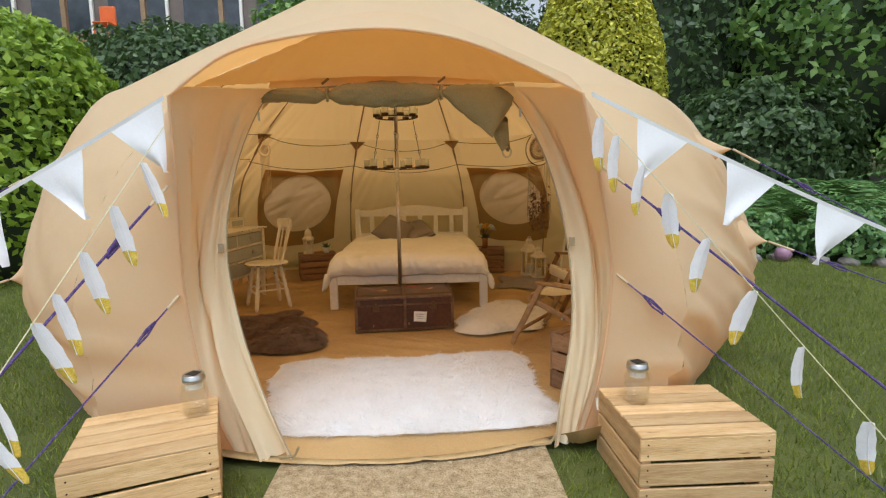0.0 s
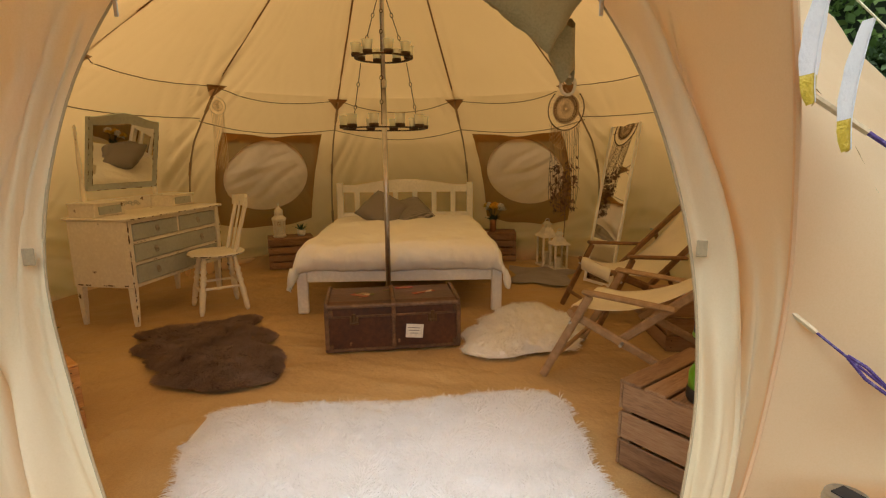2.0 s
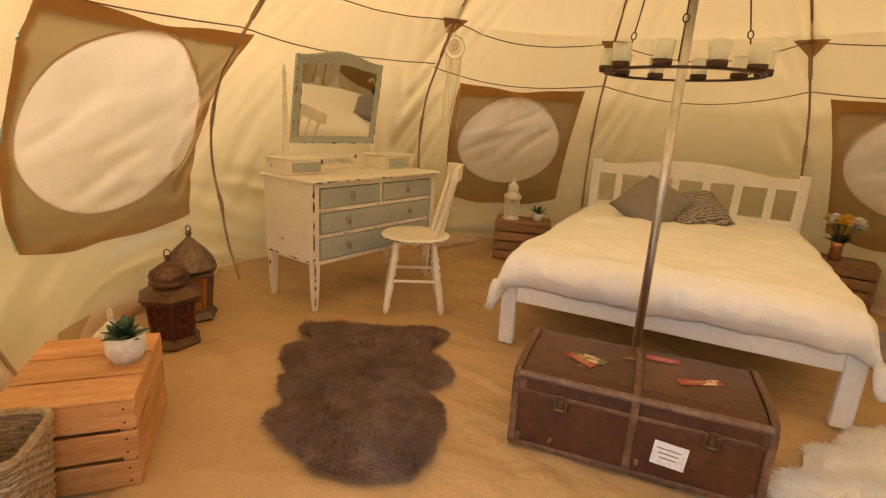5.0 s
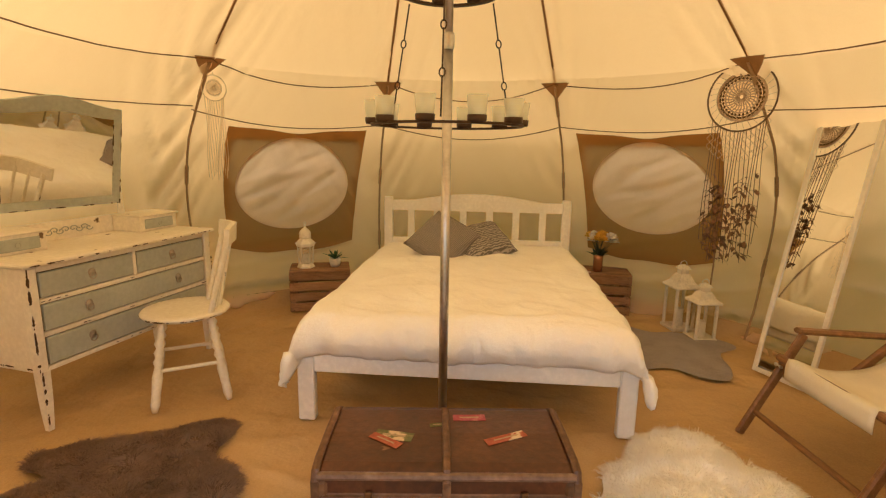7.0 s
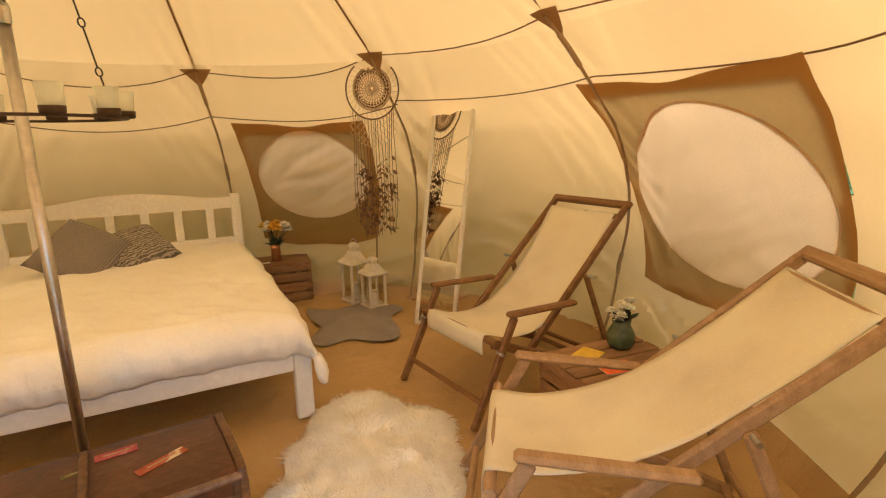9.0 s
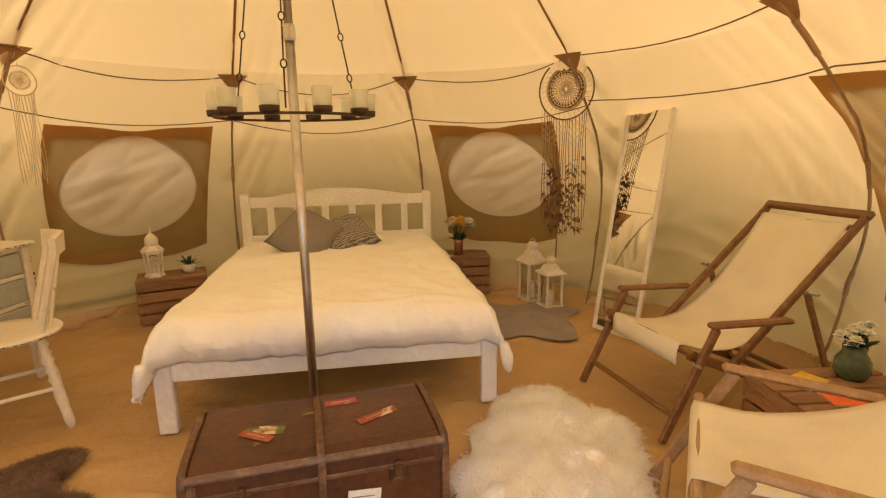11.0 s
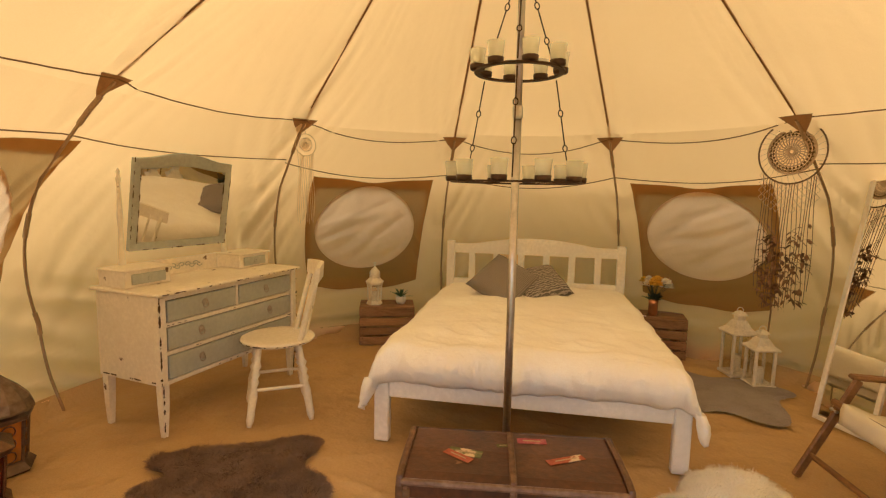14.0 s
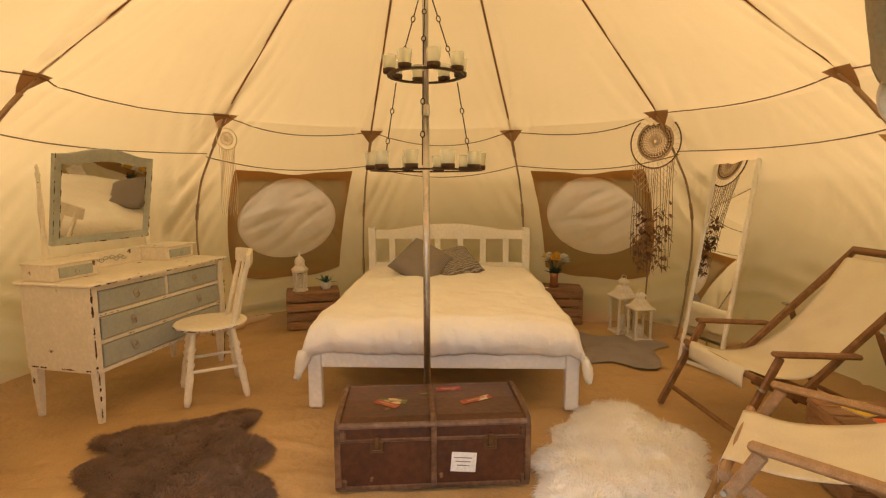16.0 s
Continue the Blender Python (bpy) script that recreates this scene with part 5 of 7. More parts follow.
for x in (0.012, mwid - 0.012):
    part("frame_side", boxed(0.026, 0.022, mhei, (x, 0, mhei / 2), bevel=0.003), WHITE_PAINT, standing)
for z in (0.013, mhei - 0.013):
    part("frame_rail", boxed(mwid - 0.052, 0.022, 0.026, (mwid / 2, 0, z), bevel=0.003), WHITE_PAINT, standing)
part("mirror_glass", boxed(mwid - 0.05, 0.005, mhei - 0.05, (mwid / 2, 0, mhei / 2), bevel=0), MIRROR, standing, "clear mirror glass")

# ---- lanterns ----
CREAM_METAL = material("cream_lantern_paint", (0.78, 0.72, 0.58), 0.55, scale=6, fine=60, bump=0.08, wear=(0.5, 0.42, 0.3), wear_at=0.7)
RUST = material("rust_brown_lantern_metal", (0.10, 0.048, 0.022), 0.4, metal=0.5, light=(0.20, 0.11, 0.05), scale=6, fine=50, bump=0.2)


def square_lantern(w, h, m, label):
    ob = thing("candle_lantern", label, "lantern", m, "white lanterns")
    part("base", boxed(w, w, 0.022, (0, 0, 0.011), bevel=0.004), CREAM_METAL, ob)
    bodyh = h * 0.56
    for sx in (-1, 1):
        for sy in (-1, 1):
            part("post", boxed(0.018, 0.018, bodyh, (sx * (w / 2 - 0.018), sy * (w / 2 - 0.018), 0.022 + bodyh / 2), bevel=0.002), CREAM_METAL, ob)
    for a in range(4):
        bm = boxed(w - 0.054, 0.003, bodyh, (0, w / 2 - 0.018, 0.022 + bodyh / 2), bevel=0)
        bmesh.ops.transform(bm, matrix=Matrix.Rotation(a * math.pi / 2, 4, "Z"), verts=bm.verts)
        part("pane", bm, GLASS, ob, "clear glass pane")
    z = 0.022 + bodyh
    part("eave", boxed(w + 0.012, w + 0.012, 0.016, (0, 0, z + 0.008), bevel=0.004), CREAM_METAL, ob)
    part("roof", lathe(bmesh.new(), [((w + 0.02) * 0.707, z + 0.014), (w * 0.5, z + h * 0.09), (w * 0.30, z + h * 0.19), (w * 0.27, z + h * 0.195)], 4, square=True), CREAM_METAL, ob)
    part("vent_cap", lathe(bmesh.new(), [(w * 0.22, z + h * 0.19), (w * 0.22, z + h * 0.26), (w * 0.32, z + h * 0.265), (w * 0.2, z + h * 0.31), (0.01, z + h * 0.33)], 4, square=True), CREAM_METAL, ob)
    part("handle", tube(bmesh.new(), [(0.025 * math.cos(t), 0, z + h * 0.32 + 0.03 * math.sin(t)) for t in [math.pi * k / 10 for k in range(11)]], 0.003, 6), CREAM_METAL, ob)
    part("candle", lathe(bmesh.new(), [(0.03, 0.022), (0.03, 0.022 + bodyh * 0.45), (0.004, 0.022 + bodyh * 0.45)], 16), WAX, ob, "white pillar candle")
    return ob


square_lantern(0.175, 0.51, turn(1.555, 1.87, 0, 12), "tall cream metal candle lantern with glass sides")
square_lantern(0.16, 0.42, turn(1.63, 1.66, 0, 8), "small cream metal candle lantern with glass sides")


def ornate_lantern(r, h, m, metal, pane, label, group, seg=6, domed=False):
    """A six-sided Moorish lantern with an onion roof."""
    ob = thing("ornate_lantern", label, "lantern", m, group)
    part("base", lathe(bmesh.new(), [(r * 0.95, 0), (r, h * 0.02), (r * 0.8, h * 0.08), (r * 0.78, h * 0.10)], seg), metal, ob)
    for k in range(seg):
        a = 2 * math.pi * k / seg
        part("post", tube(bmesh.new(), [(r * 0.74 * math.cos(a), r * 0.74 * math.sin(a), h * 0.09), (r * 0.86 * math.cos(a), r * 0.86 * math.sin(a), h * 0.48)], 0.007, 6), metal, ob)
        b = 2 * math.pi * (k + 1) / seg
        bm = bmesh.new()
        bm.faces.new([bm.verts.new((q * math.cos(t), q * math.sin(t), z)) for q, t, z in ((r * 0.72, a, h * 0.1), (r * 0.72, b, h * 0.1), (r * 0.84, b, h * 0.47), (r * 0.84, a, h * 0.47))])
        part("pane", bm, pane, ob, "coloured glass pane")
    part("collar", lathe(bmesh.new(), [(r * 0.88, h * 0.47), (r * 1.02, h * 0.49), (r * 1.02, h * 0.52), (r * 0.8, h * 0.56)], seg), metal, ob)
    if domed:
        part("roof", lathe(bmesh.new(), [(r * 1.10, h * 0.53), (r * 1.12, h * 0.545), (r * 0.62, h * 0.64), (r * 0.58, h * 0.66)], seg), metal, ob)
        part("dome", lathe(bmesh.new(), [(r * 0.56, h * 0.655), (r * 0.66, h * 0.665), (r * 0.66, h * 0.685), (r * 0.60, h * 0.70), (r * 0.66, h * 0.74), (r * 0.60, h * 0.79), (r * 0.36, h * 0.845), (r * 0.12, h * 0.89), (r * 0.07, h * 0.92), (r * 0.12, h * 0.935), (r * 0.04, h * 0.96)], 16), metal, ob, smooth=True)
    else:
        part("roof", lathe(bmesh.new(), [(r * 1.02, h * 0.56), (r * 1.02, h * 0.58), (r * 0.90, h * 0.66), (r * 0.60, h * 0.76), (r * 0.28, h * 0.84), (r * 0.10, h * 0.89), (r * 0.08, h * 0.91), (r * 0.14, h * 0.93), (r * 0.05, h * 0.96)], seg * 2), metal, ob)
    for k in range(seg):
        a = 2 * math.pi * (k + 0.5) / seg
        for z in (0.16, 0.28, 0.40):
            q = r * (0.74 + 0.12 * (z - 0.09) / 0.39) * 0.875
            c = Vector((q * math.cos(a), q * math.sin(a), h * z))
            side = Vector((-math.sin(a), math.cos(a), 0))
            part("fretwork", tube(bmesh.new(), [c + (side * math.cos(t) + Vector((0, 0, 1)) * math.sin(t)) * r * 0.20 for t in [2 * math.pi * i / 10 for i in range(11)]], 0.003, 4, cap=False), metal, ob)
    part("ring_handle", tube(bmesh.new(), [(0.016 * r / 0.13 * math.cos(t), 0, h * 0.975 + 0.02 * r / 0.13 * math.sin(t)) for t in [2 * math.pi * k / 12 for k in range(13)]], 0.003, 6, cap=False), metal, ob)
    part("candle", lathe(bmesh.new(), [(r * 0.3, h * 0.09), (r * 0.3, h * 0.3), (0.003, h * 0.3)], 14), WAX, ob)
    return ob


GREY_TIN = material("dull_tin_lantern_roof", (0.15, 0.10, 0.065), 0.5, metal=0.6, light=(0.26, 0.19, 0.13), fine=40, bump=0.15)
RED_GLASS = glass("dark_red_glass", (0.17, 0.035, 0.016), 0.2, 0.5)
ornate_lantern(0.13, 0.50, turn(-2.25, -0.34, 0, 10), GREY_TIN, AMBER, "tall tin lantern with amber glass and pointed roof", "ornate lanterns")
ornate_lantern(0.135, 0.455, turn(-2.06, -0.60, 0, 25), RUST, RED_GLASS, "rusty brown lantern with red glass and onion roof", "ornate lanterns", domed=True)
ornate_lantern(0.07, 0.36, turn(-1.27, 2.0, 0.3225, 20), CREAM_METAL, GLASS, "small cream fretwork lantern on the bedside crate", "cream lanterns", domed=True)
ornate_lantern(0.09, 0.36, turn(-1.80, -1.03, 0.0, 10), CREAM_METAL, GLASS, "cream lantern standing behind the pine crate", "cream lanterns")

# ---- plants and vases ----
CERAMIC = material("white_glazed_ceramic", (0.78, 0.74, 0.66), 0.3, scale=5, fine=40, bump=0.03)
SUCCULENT = material("dark_green_succulent_leaf", (0.05, 0.10, 0.04), 0.55, light=(0.10, 0.18, 0.08), scale=20, fine=60)
FLOWER_WHITE = material("white_petal", (0.85, 0.82, 0.68), 0.8, fine=60, bump=0.1)
FLOWER_YELLOW = material("yellow_petal", (0.80, 0.50, 0.04), 0.8, fine=60, bump=0.1)
LEAF_DARK = material("dark_bouquet_leaf", (0.025, 0.04, 0.02), 0.6, light=(0.06, 0.10, 0.04), fine=50)
COPPER = material("copper_vase", (0.42, 0.20, 0.10), 0.3, metal=0.9, fine=40)
GREEN_GLAZE = material("dark_green_jug_glaze", (0.07, 0.10, 0.06), 0.25, light=(0.14, 0.18, 0.10), scale=10, fine=30)


def leaf_blade(bm, base, d, length, width, cup=0.3):
    base, d = Vector(base), Vector(d).normalized()
    s = d.cross(Vector((0, 0, 1)))
    s = s.normalized() if s.length > 1e-3 else Vector((1, 0, 0))
    up = s.cross(d)
    pts = [(0, 0.25), (0.35, 1.0), (0.7, 0.8), (1.0, 0.05)]
    rows = []
    for t, w in pts:
        c = base + d * length * t - up * 0.0 + Vector((0, 0, -cup * length * t * t * 0.4))
        rows.append([c - s * width * w, c + up * width * w * 0.35 - up * 0.002, c + s * width * w])
    grid(bm, rows)


def succulent(m, label, r=0.045, spread=0.06, n=22, seed=1, tall=False):
    ob = thing("potted_succulent", label, "pot plant", m, "succulents")
    part("pot", lathe(bmesh.new(), [(r * 0.72, 0), (r * 0.95, r * 0.5), (r, r * 1.5), (r * 0.88, r * 1.5), (r * 0.85, r * 1.25), (0.002, r * 1.25)], 18), CERAMIC, ob, "white ceramic pot", True)
    rng = random.Random(seed)
    for k in range(n):
        a, e = k * 2.4, 0.25 + 1.1 * k / n
        bm = bmesh.new()
        leaf_blade(bm, (0, 0, r * 1.3), (math.cos(a) * math.cos(e), math.sin(a) * math.cos(e), math.sin(e)), spread * rng.uniform(0.8, 1.2) * (1.6 if tall else 1), r * 0.28)
        part("leaf", bm, SUCCULENT, ob)
    return ob


succulent(turn(-1.06, 2.08, 0.3225), "small dark succulent in a pale pot on the crate", 0.045, 0.06, 14, 2, True)
succulent(turn(-1.50, -1.16, 0.297), "green succulent in a white pot on the pine crate", 0.062, 0.075, 26, 5)


def bloom(bm, c, r, rng, petals=16):
    """A ruffled flower head."""
    c = Vector(c)
    for k in range(petals):
        a, e = k * 2.4, 0.1 + 1.35 * k / petals
        leaf_blade(bm, c, (math.cos(a) * math.cos(e), math.sin(a) * math.cos(e), math.sin(e)), r, r * 0.42, 0.5)


def bouquet(m, label, vase_profile, vase_mat, heads, top, seed, group="", spread=0.07, size=0.035):
    ob = thing("flower_vase", label, "flowers", m, "vases of flowers")
    part("vase", lathe(bmesh.new(), vase_profile, 18), vase_mat, ob, smooth=True)
    rng = random.Random(seed)
    neck = vase_profile[-1][1]
    for i, (mat, n) in enumerate(heads):
        for k in range(n):
            a = rng.uniform(0, 6.28)
            q = spread * math.sqrt(rng.random())
            p = (q * math.cos(a) + (-0.03 if mat is FLOWER_YELLOW else 0.015), q * math.sin(a), top + rng.uniform(-0.03, 0.04) - q * 0.4)
            part("stem", tube(bmesh.new(), [(0, 0, neck - 0.02), (p[0] * 0.5, p[1] * 0.5, (neck + p[2]) / 2), p], 0.002, 5), LEAF_DARK, ob)
            bm = bmesh.new()
            bloom(bm, p, size * rng.uniform(0.8, 1.15), rng)
            part("flower", bm, mat, ob)
    for k in range(16):
        a = rng.uniform(0, 6.28)
        bm = bmesh.new()
        leaf_blade(bm, (0.01 * math.cos(a), 0.01 * math.sin(a), neck - 0.01), (math.cos(a), math.sin(a), rng.uniform(0.5, 1.6)), rng.uniform(0.06, 0.11), 0.018)
        part("leaf", bm, LEAF_DARK, ob)
    return ob


bouquet(turn(1.03, 2.22, 0.3225), "yellow and white flowers in a copper vase on the crate", [(0.034, 0), (0.038, 0.03), (0.036, 0.10), (0.040, 0.13)], COPPER, ((FLOWER_YELLOW, 7), (FLOWER_WHITE, 9)), 0.275, 4, spread=0.10, size=0.055)
bouquet(turn(2.05, -0.37, 0.3225), "white flowers in a dark green jug on the crate table", [(0.045, 0), (0.062, 0.03), (0.060, 0.07), (0.038, 0.11), (0.042, 0.13)], GREEN_GLAZE, ((FLOWER_WHITE, 12),), 0.19, 9, size=0.03)
YELLOW_CARD = material("yellow_paper_cover", (0.75, 0.52, 0.03), 0.6, fine=30, bump=0.02)
ORANGE_CARD = material("orange_paper_cover", (0.80, 0.16, 0.03), 0.6, fine=30, bump=0.02)
for x, y, r, m, name in ((1.85, -0.37, 20, YELLOW_CARD, "yellow"), (1.87, -0.52, -15, ORANGE_CARD, "orange")):
    leaflet = thing("booklet", name + " paper booklet lying on the crate table", "booklet", turn(x, y, 0.3225, r), "booklets")
    part("pages", boxed(0.142, 0.10, 0.006, (0, 0, 0.003), bevel=0.001), PAPER, leaflet)
    part("cover", boxed(0.145, 0.104, 0.0015, (0, 0, 0.0068), bevel=0), m, leaflet)
book = thing("booklet", "small worn notebook lying on the bedside crate", "booklet", turn(0.93, 2.20, 0.3225, -5), "booklets")
part("pages", boxed(0.09, 0.07, 0.010, (0, 0, 0.005), bevel=0.001), PAPER, book)
part("cover", boxed(0.094, 0.074, 0.002, (0, 0, 0.011), bevel=0), OLD_CRATE, book)

# ---- camping lantern and wicker basket ----
LIME = material("lime_green_plastic", (0.16, 0.42, 0.02), 0.35, fine=20, bump=0.02)
BLACK = material("black_rubber", (0.012, 0.012, 0.012), 0.5, fine=60, bump=0.05)
camp = thing("camping_lantern", "lime green and black camping lantern on the crate", "lantern", turn(1.16, -1.86, 0.342, 60))
part("foot", lathe(bmesh.new(), [(0.058, 0), (0.064, 0.01), (0.064, 0.045), (0.058, 0.05)], 24), BLACK, camp, "black rubber foot", True)
part("body", lathe(bmesh.new(), [(0.060, 0.048), (0.060, 0.10), (0.048, 0.125)], 24), LIME, camp, "lime green plastic body", True)
part("globe", lathe(bmesh.new(), [(0.046, 0.125), (0.048, 0.19), (0.046, 0.215)], 20), GLASS, camp, "clear plastic globe", True)
part("reflector", lathe(bmesh.new(), [(0.016, 0.125), (0.016, 0.215)], 12), CHROME, camp)
part("cap", lathe(bmesh.new(), [(0.052, 0.213), (0.058, 0.222), (0.055, 0.262), (0.04, 0.275), (0.004, 0.278)], 24), BLACK, camp, "black rubber cap", True)
part("cap_band", lathe(bmesh.new(), [(0.0585, 0.225), (0.0595, 0.232), (0.0575, 0.240)], 24), LIME, camp)
for k in range(4):
    a = math.pi / 4 + k * math.pi / 2
    part("guard_wire", tube(bmesh.new(), [(0.052 * math.cos(a), 0.052 * math.sin(a), 0.12), (0.054 * math.cos(a), 0.054 * math.sin(a), 0.22)], 0.003, 6), CHROME, camp)
part("carry_handle", tube(bmesh.new(), [(0.062 * math.cos(t), -0.02 - 0.045 * math.sin(t), 0.235 - 0.055 * math.sin(t)) for t in [math.pi * k / 12 for k in range(13)]], 0.007, 6), BLACK, camp)

WICKER = material("grey_brown_wicker", (0.34, 0.25, 0.14), 0.8, dark=(0.18, 0.12, 0.06), light=(0.48, 0.38, 0.24), scale=20, fine=90, bump=0.3)
basket = thing("wicker_basket", "rectangular grey-brown wicker basket beside the pine crate", "basket", turn(-1.40, -1.64, 0, 44))
bw, bd, bh = 0.32, 0.26, 0.30


def basket_ring(z, push, n=72):
    pts = []
    f = 0.86 + 0.14 * z / bh
    for k in range(n + 1):
        t = 2 * math.pi * k / n
        c, s = math.cos(t), math.sin(t)
        q = (abs(c) ** 6 + abs(s) ** 6) ** (-1 / 6)
        w = push * math.sin(t * 18)
        pts.append(((bw / 2 * f + w) * c * q, (bd / 2 * f + w) * s * q, z))
    return pts


for i in range(24):
    part("weave", tube(bmesh.new(), basket_ring(0.008 + i * 0.0122, 0.004 * (-1) ** i), 0.0065, 5, cap=False), WICKER, basket)
for k in range(36):
    t = 2 * math.pi * (k + 0.5) / 36
    q = (abs(math.cos(t)) ** 6 + abs(math.sin(t)) ** 6) ** (-1 / 6)
    part("stake", tube(bmesh.new(), [((bw / 2 * f) * math.cos(t) * q, (bd / 2 * f) * math.sin(t) * q, z) for f, z in ((0.86, 0.0), (1.0, bh))], 0.004, 5), WICKER, basket)
part("rim", tube(bmesh.new(), basket_ring(bh, 0.001), 0.012, 6, cap=False), WICKER, basket)
part("bottom", boxed(bw * 0.85, bd * 0.85, 0.01, (0, 0, 0.006)), WICKER, basket)

# ---- dream catchers ----
TWINE = material("dark_brown_twine", (0.16, 0.095, 0.052), 0.9, fine=120)
CREAM_TWINE = material("cream_twine", (0.62, 0.48, 0.30), 0.9, fine=120)
BEIGE_LACE = material("beige_crochet", (0.52, 0.38, 0.24), 0.95, scale=60, fine=150, bump=0.6)
DRY_LEAF = material("dried_brown_leaf", (0.22, 0.11, 0.055), 0.85, light=(0.36, 0.20, 0.10), dark=(0.11, 0.05, 0.025), scale=20, fine=80)


def dream_catcher(m, r, label, hoop, web, fringe, leaves, seed):
    ob = thing("dream_catcher", label, "dream catcher", m, "dream catchers")
    rng = random.Random(seed)

    def circ(q, n=40, c=(0, 0)):
        return [(c[0] + q * math.cos(2 * math.pi * k / n), 0, c[1] + q * math.sin(2 * math.pi * k / n)) for k in range(n + 1)]
    part("hoop", tube(bmesh.new(), circ(r), r * 0.022 + 0.001, 8, cap=False), hoop, ob)
    off = (0, r * 0.02)
    part("inner_hoop", tube(bmesh.new(), circ(r * 0.64, c=off), r * 0.016, 6, cap=False), hoop, ob)
    for k in range(26):
        a = 2 * math.pi * k / 26
        b = a + 0.55
        p = [(off[0] + r * 0.63 * math.cos(a), 0, off[1] + r * 0.63 * math.sin(a)), (off[0] + r * 0.34 * math.cos(a + 0.2), 0.002, off[1] + r * 0.34 * math.sin(a + 0.2)), (off[0] + r * 0.06 * math.cos(b), 0, off[1] + r * 0.06 * math.sin(b))]
        part("web_thread", tube(bmesh.new(), p, r * 0.018, 5), web, ob)
    for q in (0.12, 0.25, 0.38, 0.55):
        part("web_thread", tube(bmesh.new(), circ(r * q, c=off), r * (0.012 if q < 0.5 else 0.02), 5, cap=False), web, ob)
    for k in range(22):
        a = 2 * math.pi * k / 22
        c = (off[0] + r * 0.585 * math.cos(a), -0.004, off[1] + r * 0.585 * math.sin(a))
        part("bead", lathe(bmesh.new(), [(0.001, -r * 0.03), (r * 0.03, 0), (0.001, r * 0.03)], 6, c), CREAM_TWINE, ob)
    if leaves:
        # crochet ring of dark shells, scalloped pale edge and a tightly turned centre
        for q, w, m2 in ((0.70, 0.035, web), (0.47, 0.022, web), (0.61, 0.020, TWINE)):
            part("crochet_round", tube(bmesh.new(), circ(r * q, c=off), r * w, 6, cap=False), m2, ob)
        for k in range(30):
            a = 2 * math.pi * k / 30
            for q, m2 in ((0.535, TWINE), (0.66, web)):
                c = (off[0] + r * q * math.cos(a + q), -0.003, off[1] + r * q * math.sin(a + q))
                part("crochet_shell", lathe(bmesh.new(), [(0.001, -r * 0.045), (r * 0.04, 0), (0.001, r * 0.045)], 6, c), m2, ob)
            part("outer_thread", tube(bmesh.new(), [(off[0] + r * 0.70 * math.cos(a), 0, off[1] + r * 0.70 * math.sin(a)), (r * math.cos(a + 0.1), 0, r * math.sin(a + 0.1))], 0.0011, 4), web, ob)
    n, length = fringe
    for k in range(n):
        u = (k + 0.5) / n * 2 - 1
        x = u * r * 0.85
        z0 = -math.sqrt(max(0, r * r - x * x))
        ln = length * (0.86 + 0.14 * rng.random())
        pts = [(x + 0.006 * math.sin(6 * t + k), 0.004 * math.cos(5 * t + k), z0 + (-length - z0 * 0 - 0 + 0) * t * ln / length) for t in [i / 8 for i in range(9)]]
        part("fringe_strand", tube(bmesh.new(), pts, 0.0019, 5), TWINE if leaves else web, ob)
        if leaves and abs(u) < 0.92:
            for i in range(9):
                t = rng.uniform(0.38, 1.0)
                bm = bmesh.new()
                for _ in range(2):
                    a = rng.uniform(0, 6.28)
                    leaf_blade(bm, (x, 0, z0 - ln * t), (math.cos(a), math.sin(a) * 0.6, rng.uniform(-0.9, 0.3)), rng.uniform(0.025, 0.05), 0.011, 0.8)
                part("dried_leaf", bm, DRY_LEAF, ob)
    if leaves:
        # knotted net below the hoop
        for k in range(11):
            for s in (-1, 1):
                x0 = (k / 10 * 2 - 1) * r * 0.8
                pts = []
                for i in range(9):
                    x = x0 + s * 0.02 * math.sin(i * math.pi / 2)
                    pts.append((x, 0.001 * s, -math.sqrt(max(0, r * r - x0 * x0)) - 0.022 * i))
                part("net_thread", tube(bmesh.new(), pts, 0.0018, 4), CREAM_TWINE, ob)
    part("hanging_loop", tube(bmesh.new(), [(0, 0, r), (0.004, 0.02, r + 0.07)], 0.002, 5), hoop, ob)
    return ob


dream_catcher(turn(1.535, 1.265, 1.565, -48), 0.185, "large brown dream catcher with crochet centre and dried leaf fringe", TWINE, BEIGE_LACE, (17, 0.80), True, 3)
dream_catcher(turn(-1.53, 1.25, 1.595, 50), 0.075, "small cream dream catcher with long pale fringe", CREAM_TWINE, CREAM_TWINE, (11, 0.50), False, 6)
twig = thing("dried_twig", "tall dried twig of brown leaves standing by the lanterns", "dried plant", turn(1.69, 1.75, 0.0))
part("stem", tube(bmesh.new(), [(0, 0, 0), (0.02, 0.01, 0.5), (-0.01, 0.02, 1.0)], 0.006, 6), OLD_CRATE, twig)
rng = random.Random(8)
for k in range(40):
    a, z = rng.uniform(0, 6.28), rng.uniform(0.55, 1.0)
    bm = bmesh.new()
    leaf_blade(bm, (0.01, 0.015, z), (math.cos(a), math.sin(a), rng.uniform(-0.5, 0.6)), rng.uniform(0.04, 0.09), 0.014, 0.6)
    part("dried_leaf", bm, DRY_LEAF, twig)

